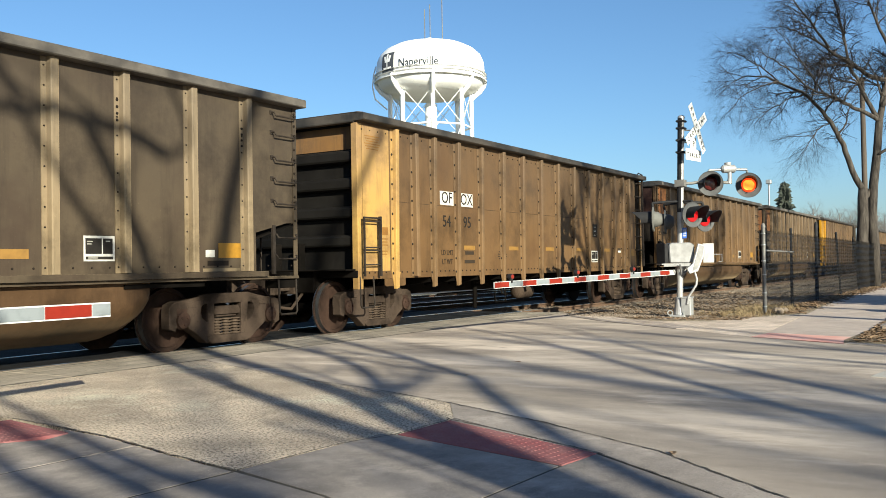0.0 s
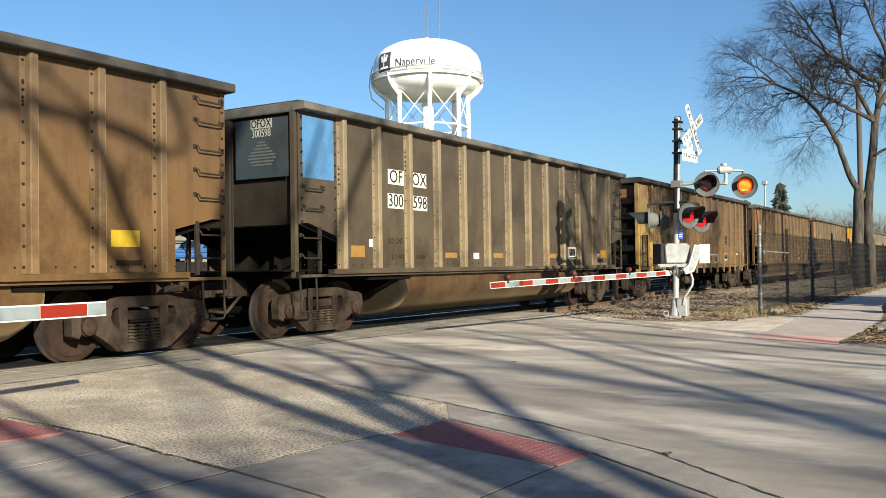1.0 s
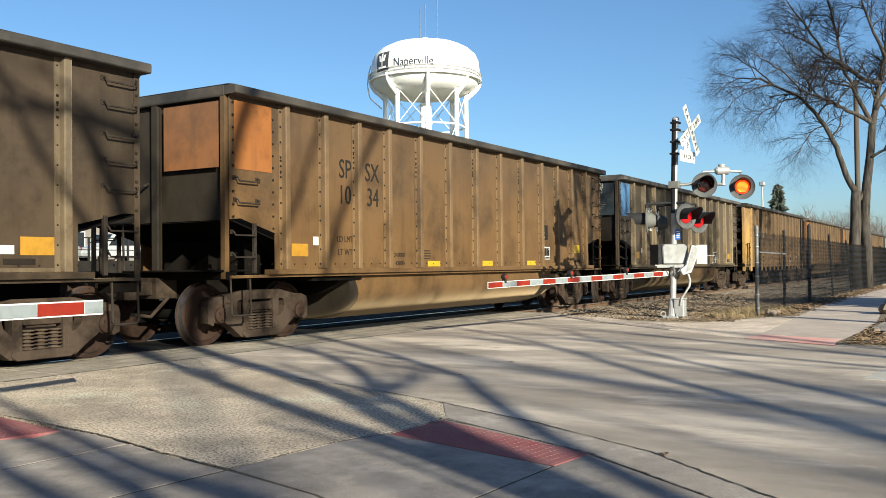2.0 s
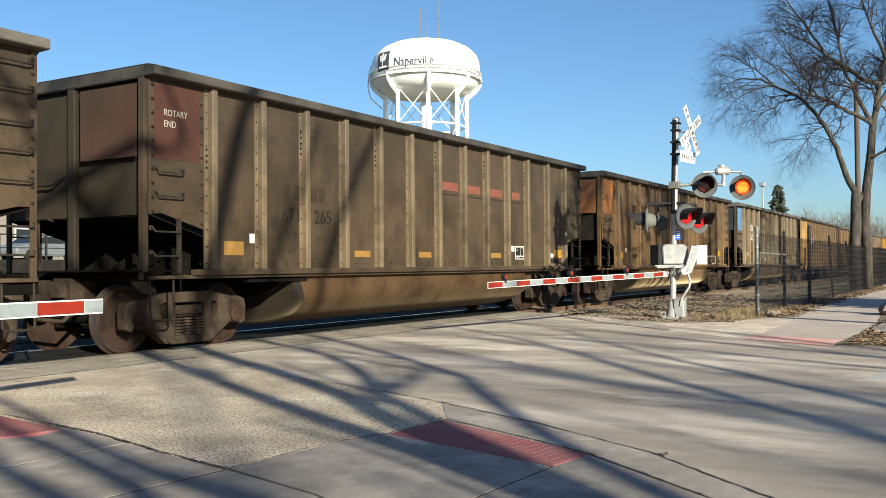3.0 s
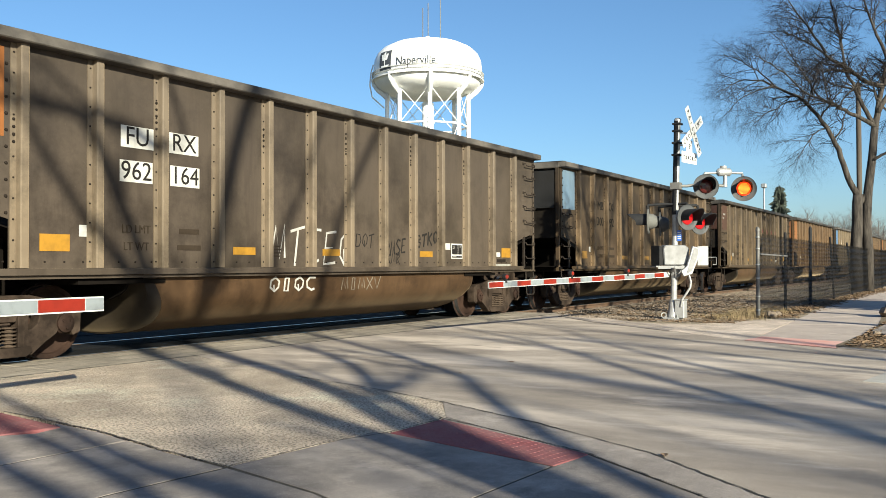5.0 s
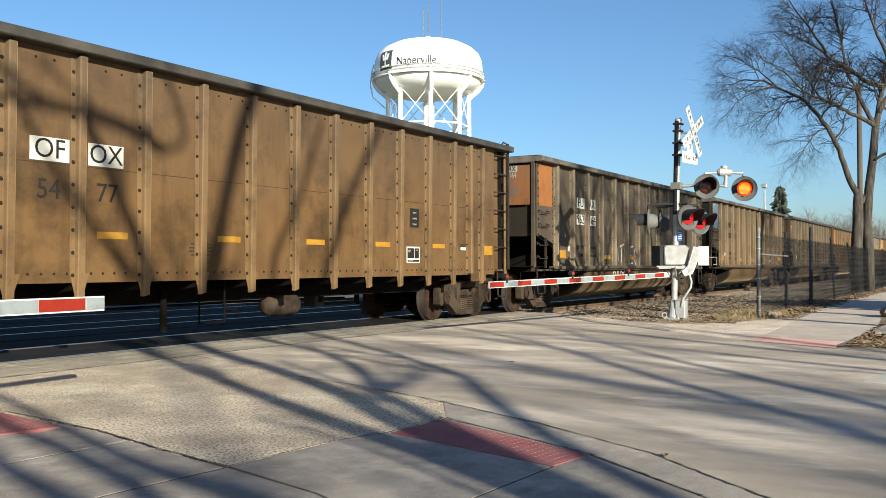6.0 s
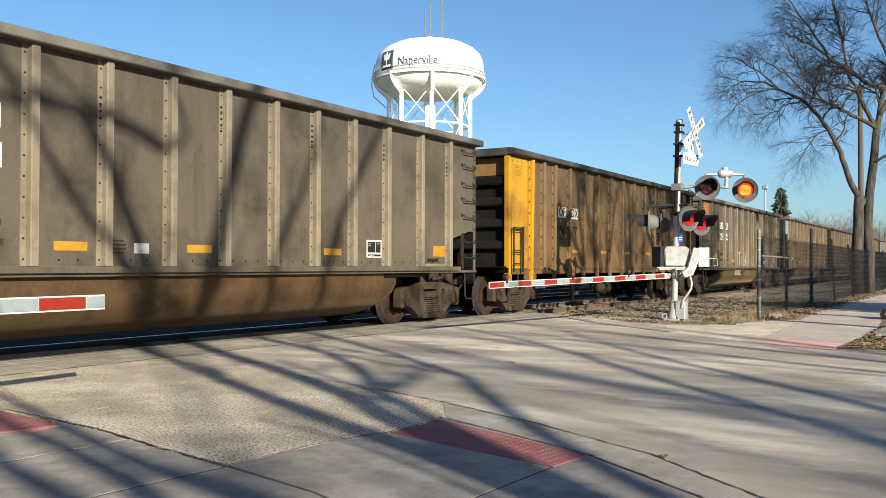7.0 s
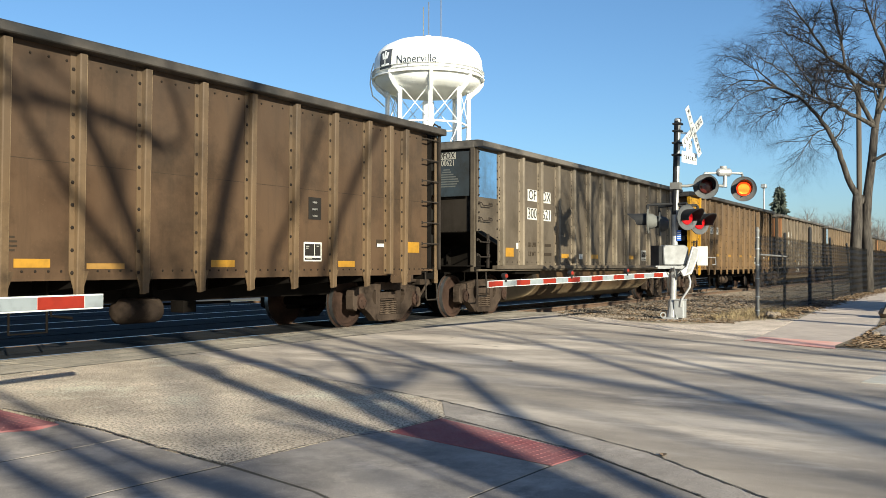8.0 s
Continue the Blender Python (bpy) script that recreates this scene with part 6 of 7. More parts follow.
def bare_tree(name, m, limbs, seed, cfg, label, bark=None, twig=None):
    t = thing(name, m, label, "tree")
    rnd = random.Random(seed)
    thick, thin = Shape(), Shape()
    for pts, r0, r1, sprout in limbs:
        if sprout and "crook" in cfg:
            bent = [pts[0]]
            for a, b in zip(pts, pts[1:]):
                for f in (0.33, 0.67):
                    bent.append(tuple(a[i] + (b[i] - a[i]) * f + rnd.gauss(0, 0.022) for i in range(3)))
                bent.append(b)
            pts, r1 = bent, r1 * 0.5
        if sprout:
            grow(thick, thin, pts, r0, r1, 0, rnd, cfg)
        else:
            thick.tube(pts, [r0 + (r1 - r0) * i / (len(pts) - 1) for i in range(len(pts))], 12)
    for nm, s, mat in (("trunk", thick, bark or M_BARK), ("crown", thin, twig or M_TWIG)):
        me = bpy.data.meshes.new(nm)
        me.from_pydata(s.v, [], s.f)
        me.polygons.foreach_set("use_smooth", [True] * len(me.polygons))
        ob = put(nm, me, mat, t)
        if nm == "crown":
            tagged(ob, kind="stuff")
    return t


RX, RY = 0.516, -0.857


def uz(*pts):
    """Points from (sideways, height, depth) in the plane across the view."""
    return [(u * RX + w * 0.857, u * RY + w * 0.516, z) for u, z, w in pts]


CFG = dict(levels=4, crook=0.28, count=[17, 10, 6, 2], length=[1.75, 1.15, 0.72, 0.42], lift=[0.12, -0.03, -0.12, -0.08], bend=[-0.02, -0.06, -0.07, -0.04], radius=[0.045, 0.026, 0.0165, 0.0125])
bare_tree("tree", pose(41.45, -6.11, -0.1), [
    (uz((0.0, 0, 0), (-0.02, 1.9, 0.02), (0.04, 2.9, 0), (0.05, 3.8, 0), (0.08, 4.2, 0)), 0.25, 0.19, False),
    (uz((0.62, 0, 0.3), (0.57, 1.9, 0.2), (0.50, 2.9, 0.2), (0.55, 4.3, 0.1), (0.74, 5.7, 0.1), (0.82, 7.0, 0.0)), 0.23, 0.15, False),
    (uz((0.0, 3.6, 0.05), (0.3, 3.9, 0.1), (0.5, 4.35, 0.1)), 0.10, 0.07, False),
    (uz((0.82, 6.9, 0), (1.02, 7.85, 0.1), (1.27, 8.8, 0.2), (1.5, 10.2, 0.2), (1.6, 12.0, 0.0)), 0.15, 0.06, True),
    (uz((0.06, 4.1, 0), (-0.22, 4.64, 0), (-0.52, 5.48, 0), (-0.85, 6.31, 0), (-1.22, 7.02, -0.05), (-1.73, 7.62, -0.1), (-2.32, 8.17, -0.2), (-3.03, 8.53, -0.1), (-3.86, 8.98, 0.0), (-4.57, 9.06, 0.2), (-5.2, 8.8, 0.3)), 0.14, 0.03, True),
    (uz((0.80, 7.05, 0), (0.40, 7.26, -0.1), (-0.19, 7.5, -0.2), (-0.78, 7.74, -0.3), (-1.37, 8.02, -0.4), (-2.2, 8.29, -0.6), (-3.0, 8.9, -0.8), (-3.9, 9.5, -1.0), (-4.6, 9.8, -1.1)), 0.10, 0.022, True),
    (uz((1.25, 8.75, 0.1), (0.66, 8.92, 0.2), (0.07, 9.4, 0.4), (-0.52, 9.88, 0.6), (-0.99, 10.36, 0.8), (-1.58, 10.84, 1.0), (-2.17, 11.2, 1.1), (-2.8, 11.4, 1.2)), 0.11, 0.025, True),
    (uz((0.80, 7.1, 0), (0.41, 7.97, 0.2), (0.18, 8.57, 0.3), (-0.17, 9.52, 0.5), (-0.27, 10.95, 0.7), (-0.61, 12.4, 0.8), (-0.8, 13.6, 0.9)), 0.10, 0.03, True),
    (uz((0.95, 7.6, 0), (1.7, 8.8, 0.2), (2.6, 10.4, 0.3), (3.4, 12.0, 0.2)), 0.12, 0.04, True),
    (uz((0.7, 5.6, 0), (1.2, 5.9, -0.3), (2.2, 6.4, -0.8), (3.2, 6.5, -1.2)), 0.07, 0.02, True),
    (uz((-1.22, 7.05, 0), (-1.62, 6.79, 0.1), (-1.98, 6.31, 0.2), (-2.35, 5.72, 0.3), (-2.95, 5.13, 0.3)), 0.028, 0.008, True),
    (uz((-2.3, 8.2, -0.1), (-3.0, 8.0, 0.2), (-3.7, 7.6, 0.4), (-4.3, 7.0, 0.4)), 0.035, 0.010, True),
    (uz((-3.4, 8.75, -0.2), (-4.2, 8.5, -0.3), (-5.0, 8.1, -0.3), (-5.5, 7.5, -0.2)), 0.035, 0.010, True),
    (uz((-3.4, 8.8, 0.0), (-4.0, 9.5, 0.3), (-4.7, 10.0, 0.5), (-5.3, 10.2, 0.6)), 0.035, 0.010, True),
    (uz((-1.6, 8.15, -0.4), (-2.3, 9.0, -0.6), (-3.0, 9.9, -0.8), (-3.8, 10.7, -1.0)), 0.04, 0.012, True),
    (uz((-0.9, 10.3, 0.7), (-1.5, 11.4, 0.9), (-2.2, 12.4, 1.0), (-2.8, 13.2, 1.0)), 0.06, 0.02, True),
    (uz((1.5, 9.8, 0.2), (0.8, 10.8, -0.3), (0.2, 12.0, -0.6), (-0.2, 13.2, -0.7)), 0.08, 0.03, True),
    (uz((0.95, 8.2, 0), (1.5, 7.8, 0.4), (2.1, 7.0, 0.6), (2.4, 5.8, 0.7)), 0.06, 0.015, True),
    (uz((0.2, 8.6, 0.3), (-0.6, 8.9, 0.6), (-1.5, 9.4, 0.9), (-2.4, 10.2, 1.2)), 0.05, 0.015, True),
], 7, CFG, "bare twin-trunked tree with drooping twigs behind the fence")

# trees behind the camera whose branches shade the road and the train
LX, LY = 0.5313, 0.8472


def behind(lat, back):
    return (lat * LY + back * LX, -lat * LX + back * LY)


def fan(lat0, *pts):
    """Limb points from (sideways offset across the sun's way, height, offset along it)."""
    return [((lat - lat0) * LY + w * LX, -(lat - lat0) * LX + w * LY, h) for lat, h, w in pts]


SHADE = dict(levels=3, count=[4, 4, 3], length=[1.9, 1.2, 0.7], lift=[0.45, 0.3, 0.1], bend=[0.03, 0.0, 0.0], radius=[0.075, 0.032, 0.015])
x, y = behind(8.5, -18.0)
STEM = 8.5
bare_tree("tree", pose(x, y, -0.1), [
    (fan(STEM, (8.5, 0, 0), (8.52, 1.8, 0), (8.5, 3.2, 0)), 0.34, 0.26, False),
    (fan(STEM, (8.4, 3.0, 0), (8.28, 4.2, 0), (8.18, 4.91, 0), (8.09, 5.26, 0), (8.03, 5.52, 0), (7.91, 6.26, 0), (7.84, 6.92, 0), (7.70, 7.60, 0), (7.62, 8.5, 0), (7.49, 8.88, 0), (7.33, 9.20, 0), (7.15, 9.57, 0), (6.97, 9.93, 0), (6.80, 10.20, 0)), 0.135, 0.08, True),
    (fan(STEM, (7.86, 10.12, 0), (7.52, 10.23, 0), (7.18, 10.25, 0), (6.83, 10.22, 0), (6.60, 10.20, 0), (6.26, 10.12, 0), (5.99, 10.05, 0), (5.4, 9.95, 0), (4.8, 9.8, 0)), 0.10, 0.05, True),
    (fan(STEM, (8.5, 3.0, 0), (8.25, 4.2, 0), (8.31, 4.51, 0), (8.41, 4.83, 0), (8.43, 5.06, 0), (8.51, 5.41, 0), (8.64, 5.73, 0), (8.66, 6.02, 0), (8.65, 6.56, 0), (8.54, 7.15, 0), (8.50, 8.10, 0), (8.57, 8.68, 0), (8.73, 9.23, 0), (8.80, 9.61, 0), (8.92, 10.13, 0), (9.05, 10.67, 0), (9.20, 11.18, 0), (9.5, 11.9, 0)), 0.145, 0.12, True),
    (fan(STEM, (8.6, 3.4, 0), (8.80, 4.4, 0), (8.95, 4.66, 0), (9.18, 4.97, 0), (9.42, 5.26, 0), (9.77, 5.63, 0), (10.20, 6.03, 0), (10.5, 6.9, 0), (10.65, 7.7, 0), (10.70, 8.5, 0), (10.75, 9.13, 0), (10.92, 9.59, 0), (11.10, 10.06, 0), (11.36, 10.62, 0), (11.68, 11.26, 0), (12.1, 12.0, 0)), 0.08, 0.07, True),
    (fan(STEM, (8.42, 4.3, 0), (8.52, 4.65, 0), (8.62, 4.95, 0), (8.72, 5.22, 0), (8.86, 5.52, 0), (8.95, 5.80, 0), (9.30, 6.18, 0), (9.58, 6.59, 0), (9.78, 7.10, 0), (9.72, 7.7, 0), (9.66, 8.5, 0), (9.72, 9.17, 0), (9.96, 9.67, 0), (10.21, 10.18, 0), (10.42, 10.8, 0), (10.7, 11.6, 0)), 0.12, 0.045, True),
    (fan(STEM, (8.6, 1.5, 0), (10.0, 3.4, 0), (10.97, 4.53, 0), (11.15, 4.68, 0), (11.27, 4.89, 0), (11.54, 5.19, 0), (11.75, 5.52, 0), (12.18, 6.01, 0), (12.79, 6.71, 0), (13.2, 7.3, 0), (13.6, 8.3, 0), (14.0, 9.5, 0)), 0.10, 0.035, False),
    (fan(STEM, (8.6, 0.9, 0.2), (10.6, 3.2, 0.2), (12.12, 4.68, 0.2), (12.37, 4.95, 0.2), (12.54, 5.22, 0.2), (12.90, 5.60, 0.2), (13.15, 6.0, 0.2), (13.72, 6.63, 0.2), (14.3, 7.2, 0.2), (14.92, 7.71, 0.2), (15.4, 9.0, 0.2)), 0.085, 0.03, False),
    (fan(STEM, (8.3, 3.4, 0), (7.4, 4.1, 0), (6.98, 4.66, 0), (6.78, 4.86, 0), (6.60, 5.04, 0), (6.45, 5.27, 0), (6.1, 5.9, 0), (5.6, 6.8, 0), (5.2, 7.8, 0)), 0.11, 0.04, False),
    (fan(STEM, (8.3, 3.0, 0), (7.0, 4.2, 0), (6.52, 4.72, 0), (6.46, 4.93, 0), (6.33, 5.13, 0), (6.20, 5.34, 0), (5.95, 5.63, 0), (5.4, 6.6, 0), (4.9, 8.2, 0)), 0.11, 0.04, False),
    (fan(STEM, (8.2, 2.6, 0), (6.8, 3.9, 0), (6.16, 4.80, 0), (6.05, 4.94, 0), (5.90, 5.14, 0), (5.5, 5.9, 0), (4.8, 7.0, 0), (4.2, 8.0, 0)), 0.10, 0.04, False),
    (fan(STEM, (8.35, 3.2, 0), (8.05, 4.3, 0), (8.00, 4.60, 0), (7.98, 4.85, 0), (7.9, 5.1, 0), (7.6, 5.5, 0)), 0.05, 0.02, False),
    (fan(STEM, (7.66, 8.2, 0), (7.26, 8.61, 0), (6.94, 8.89, 0), (6.61, 9.27, 0), (6.38, 9.59, 0), (6.14, 9.96, 0), (5.8, 10.6, 0)), 0.075, 0.04, False),
    (fan(STEM, (7.86, 10.12, 0), (8.12, 10.28, 0), (8.19, 10.48, 0), (8.10, 10.75, 0), (7.95, 11.04, 0), (7.7, 11.8, 0)), 0.05, 0.04, False),
], 21, SHADE, "tall many-limbed bare tree beside the sidewalk")
FINE = dict(levels=4, count=[9, 7, 5, 2], length=[2.4, 1.4, 0.8, 0.4], lift=[0.5, 0.3, 0.1, 0.0], bend=[0.0, 0.0, -0.02, -0.03], radius=[0.06, 0.03, 0.014, 0.008])
x, y = behind(20.7, -7.5)
verge_tree = bare_tree("tree", pose(x, y, -0.1), [
    (fan(21.6, (21.6, 0, 0), (21.6, 2.4, 0), (21.7, 5.0, 0)), 0.22, 0.15, False),
    (fan(21.6, (21.7, 4.8, 0), (21.2, 6.6, 0.1), (20.9, 8.2, 0.1), (20.5, 10.4, 0.1)), 0.10, 0.04, True),
    (fan(21.6, (21.7, 4.9, 0), (22.2, 6.8, -0.1), (22.6, 8.4, -0.1), (23.2, 10.4, -0.1)), 0.10, 0.04, True),
    (fan(21.6, (21.7, 4.9, 0), (21.7, 7.4, 0.4), (21.6, 9.2, 0.5), (21.8, 11.2, 0.5)), 0.11, 0.04, True),
], 45, FINE, "slender bare tree on the verge")
for lat, back, turn in ((31.5, -4.0, 70), (23.6, -9.0, 130), (25.6, -2.5, 20), (26.6, -3.5, 250), (27.5, -2.0, 310)):
    x, y = behind(lat, back)
    copy_thing(verge_tree, pose(x, y, -0.1, 0, 0, turn))
# sparse trees across the street, whose far limbs dapple the paving softly
THIN = dict(levels=2, count=[5, 3], length=[2.2, 1.2], lift=[0.4, 0.2], bend=[0.0, 0.0], radius=[0.055, 0.03])
x, y = behind(15.2, -23.0)
street_tree = bare_tree("tree", pose(x, y, -0.1), [
    (fan(15, (15, 0, 0), (15, 2.4, 0), (15.1, 5.0, 0)), 0.20, 0.14, False),
    (fan(15, (15.1, 4.8, 0), (14.5, 6.4, 0.1), (14.0, 8.0, 0.1), (13.2, 10.4, 0.1)), 0.10, 0.03, True),
    (fan(15, (15.1, 4.9, 0), (15.7, 6.8, -0.1), (16.3, 8.4, -0.1), (17.2, 10.4, -0.1)), 0.10, 0.03, True),
    (fan(15, (15.1, 4.9, 0), (15.2, 7.4, 0.4), (15.0, 9.2, 0.5), (15.3, 11.2, 0.5)), 0.09, 0.03, True),
], 52, THIN, "sparse bare tree across the street")
for source, lat, back, turn, size in ((street_tree, 5.0, -48.0, 160, 1.8), (street_tree, 12.0, -40.0, 75, 1.5), (verge_tree, 11.2, -44.0, 40, 1.25), (street_tree, 9.9, -36.0, 200, 1.1)):
    x, y = behind(lat, back)
    copy_thing(source, pose(x, y, -0.1, 0, 0, turn) @ Matrix.Scale(size, 4))

# ---- water tower ----
TX, TY, TR = 126.75, 68.35, 9.2
tower = thing("water_tower", pose(TX, TY, 0), "white multi-legged water tower with dark lettering", "water tower")
bowl = [(0.9, 28.9), (4.0, 29.0), (6.0, 29.3), (7.6, 29.95), (8.6, 30.8), (8.93, 31.8), (8.97, 33.4), (8.82, 34.75), (8.35, 35.8), (7.4, 36.7), (5.8, 37.5), (3.5, 38.08), (1.0, 38.4), (0.0, 38.42)]
part("tank", Shape().lathe(bowl, 64), M_TANK, tower, "white ellipsoidal tank", smooth=True)
balcony = part("balcony", Shape().lathe([(8.8, 31.4), (9.32, 31.4), (9.32, 31.52), (8.8, 31.52)], 64), M_TANK, tower, smooth=True)
for z in (32.1, 32.6):
    part("rail", Shape().lathe([(9.27, z - 0.02), (9.31, z), (9.27, z + 0.02), (9.25, z)], 64), M_TANK, balcony)
part("riser", Shape().lathe([(0.95, 0), (0.95, 28.0)], 24), M_TANK, tower, "white central standpipe", smooth=True)
LEGS = 8
FACE = math.atan2(EYE[1] - TY, EYE[0] - TX)
for k in range(LEGS):
    a = FACE + (k + 0.06) * 2 * math.pi / LEGS
    c, s = math.cos(a), math.sin(a)
    leg = part("leg", Shape().tube([(6.8 * c, 6.8 * s, 0), (6.7 * c, 6.7 * s, 29.9)], 0.36, 16), M_TANK, tower, smooth=True)
    part("haunch", Shape().tube([(6.75 * c, 6.75 * s, 28.7), (7.3 * c, 7.3 * s, 29.3), (8.2 * c, 8.2 * s, 30.0), (8.9 * c, 8.9 * s, 30.9), (9.15 * c, 9.15 * s, 31.9)], [0.36, 0.4, 0.38, 0.34, 0.26], 10), M_TANK, leg, smooth=True)
    a2 = a + 2 * math.pi / LEGS
    c2, s2 = math.cos(a2), math.sin(a2)
    for z in (12.0, 24.0):
        part("strut", Shape().tube([(6.7 * c, 6.7 * s, z), (6.7 * c2, 6.7 * s2, z)], 0.17, 8), M_TANK, tower)
    for z0, z1 in ((0.5, 12), (12, 24), (24, 29.8)):
        part("brace_rod", Shape().tube([(6.7 * c, 6.7 * s, z0), (6.7 * c2, 6.7 * s2, z1)], 0.06, 6).tube([(6.7 * c2, 6.7 * s2, z0), (6.7 * c, 6.7 * s, z1)], 0.06, 6), M_TANK, tower)
part("roof_hatch", Shape().lathe([(0.8, 38.3), (0.8, 38.8), (0.4, 39.0), (0, 39.02)], 16), M_TANK, tower)
for dx, h in ((-0.80, 5.2), (0.08, 6.0), (2.1, 6.9)):
    part("antenna", Shape().tube([(dx * RX, dx * RY, 38.2), (dx * RX, dx * RY, 38.6 + h)], 0.075, 8), M_POSTGREY, tower, "grey whip antenna")
part("ladder", Shape().tube([(-9.0 * RX, -9.0 * RY, 34.4), (-9.4 * RX, -9.4 * RY, 33.0), (-9.6 * RX, -9.6 * RY, 31.0), (-9.2 * RX, -9.2 * RY, 29.0), (-7.2 * RX, -7.2 * RY, 27.2)], 0.12, 6), M_TANK, tower)


def tank_radius(z):
    for (r0, z0), (r1, z1) in zip(bowl, bowl[1:]):
        if z0 <= z <= z1:
            return r0 + (r1 - r0) * (z - z0) / (z1 - z0)
    return 9.0


def wrapped(me, angle, z):
    """Lays a flat mesh on the tank round the given bearing."""
    m2 = me.copy()
    for v in m2.vertices:
        x, y, h = v.co
        r = tank_radius(z + h) + 0.12
        a = angle + x / r
        v.co = (r * math.cos(a), r * math.sin(a), z + h)
    return m2


def grid(w, h, nx, ny):
    s = Shape()
    s.v = [(-w / 2 + w * i / nx, 0, -h / 2 + h * j / ny) for j in range(ny + 1) for i in range(nx + 1)]
    s.f = [(j * (nx + 1) + i, j * (nx + 1) + i + 1, (j + 1) * (nx + 1) + i + 1, (j + 1) * (nx + 1) + i) for j in range(ny) for i in range(nx)]
    return s.mesh("grid")


for g in glyphs(lettering("Naperville", 1.95, squeeze=0.82)):
    put("letter", wrapped(g, FACE - 0.222, 33.2), M_TANKBLUE, tower)
put("emblem", wrapped(grid(2.9, 3.1, 8, 8), FACE - 0.857, 33.7), M_TANKBLUE, tower, None, "dark square emblem with a white plant shape")
for dx, w, h, dz in ((0, 0.22, 1.6, -0.2), (-0.5, 0.5, 1.0, 0.55), (0.5, 0.5, 1.0, 0.55), (0, 0.4, 1.1, 0.8), (-0.55, 0.8, 0.3, -0.9), (0.55, 0.8, 0.3, -0.9)):
    g = grid(w, h, 2, 4)
    for v in g.vertices:
        v.co.x += dx + (v.co.z * 0.3 * (1 if dx > 0 else -1 if dx < 0 else 0))
        v.co.z += dz
    me = wrapped(g, FACE - 0.857, 33.7)
    for v in me.vertices:
        v.co.x *= 1.002
        v.co.y *= 1.002
    put("emblem_shape", me, M_TANK, tower)

# ---- distance on the right ----
pole = thing("floodlight_pole", pose(116.2, 12.85, -0.1), "slim grey pole with a white lamp box", "lamp post")
part("pole", Shape().tube([(0, 0, 0), (0, 0, 10.9)], [0.16, 0.10], 10), M_GALV, pole, smooth=True)
part("lamp_box", Shape().box(-0.32, 0.32, -0.32, 0.32, 10.7, 11.25), M_GALV, pole, "white lamp box", bevel=0.1)
util = thing("utility_pole", pose(47.15, -5.62, -0.1), "weathered wooden utility pole with crossarm", "utility pole")
part("pole", Shape().tube([(0, 0, 0), (0.05, 0.02, 9.9)], [0.14, 0.11], 12), M_POLEWOOD, util, smooth=True)

def pine(m, tall):
    t = thing("pine_tree", m, "dark green conifer with layered boughs", "tree")
    part("trunk", Shape().tube([(0, 0, 0), (0.1, 0, tall)], [0.3, 0.04], 8), M_BARK, t)
    s, r = Shape(), random.Random(9)
    for k in range(300):
        u = (k / 300) ** 0.85
        z = tall * (0.16 + 0.84 * u)
        reach = (1 - u) ** 0.75 * tall * 0.19 * r.choice((0.45, 0.7, 0.95, 1.2)) * r.uniform(0.8, 1.1) + 0.2
        a = r.uniform(0, 6.283)
        d = Vector((math.cos(a), math.sin(a), 0))
        side = Vector((-d.y, d.x, 0))
        for j in range(5):
            f = (j + 1) / 5
            p = d * reach * f + Vector((0.1 * u + r.gauss(0, 0.10), r.gauss(0, 0.10), z - reach * 0.20 * f + r.gauss(0.1, 0.16)))
            w = 0.24 * (1.25 - f) + 0.08
            n = len(s.v)
            s.v += [tuple(p + side * w * r.uniform(0.6, 1.2) - Vector((0, 0, 0.18))), tuple(p - side * w * r.uniform(0.6, 1.2) - Vector((0, 0, 0.18))), tuple(p + d * 0.5), tuple(p + Vector((0, 0, 0.28))), tuple(p - d * 0.3)]
            s.f += [(n, n + 2, n + 3), (n + 2, n + 1, n + 3), (n + 1, n + 4, n + 3), (n + 4, n, n + 3)]
    tagged(part("crown", s, M_NEEDLE, t), kind="stuff")
    return t


pine(pose(157.1, 18.7, -0.1), 13.8)
# unseen conifers, added to cast the wide shadow on the far sidewalk
for lat in (26.9, 27.8, 28.8, 29.9):
    x, y = behind(lat, 0.4)
    pine(pose(x, y, -0.05, 0, 0, lat * 70), 3.4)
WOOD = dict(levels=3, count=[7, 6, 5], length=[3.2, 1.9, 1.1], lift=[0.3, 0.15, 0.1], bend=[0.0, -0.02, -0.02], radius=[0.09, 0.05, 0.035])
wood = bare_tree("tree", pose(176, 8, -0.1), [
    ([(0, 0, 0), (0.1, 0, 3.5)], 0.32, 0.22, False),
    ([(0.1, 0, 3.4), (0.4, 0.3, 5.5), (0.3, 0.6, 8), (0.2, 0.5, 10.5)], 0.2, 0.06, True),
    ([(0.1, 0, 3.3), (1.3, -0.4, 5.2), (2.0, -0.8, 7.4), (2.4, -1.0, 9)], 0.16, 0.06, True),
    ([(0.1, 0, 3.3), (-1.1, 0.5, 5.0), (-1.9, 1.1, 7.0), (-2.4, 1.3, 8.6)], 0.16, 0.06, True),
], 77, WOOD, "distant bare grey-brown tree", M_FARTWIG, M_FARTWIG)
tagged(wood, group="far trees")
wrng = random.Random(8)
for k in range(64):
    d = wrng.uniform(165, 300)
    yaw = radians(wrng.uniform(79.3, 85.0) if k < 54 else wrng.uniform(64, 79))
    copy_thing(wood, Matrix.Translation((d * math.sin(yaw), -10.8 + d * math.cos(yaw), -0.1)) @ Matrix.Rotation(wrng.uniform(0, 6.28), 4, "Z") @ Matrix.Scale(wrng.uniform(0.55, 1.0), 4))

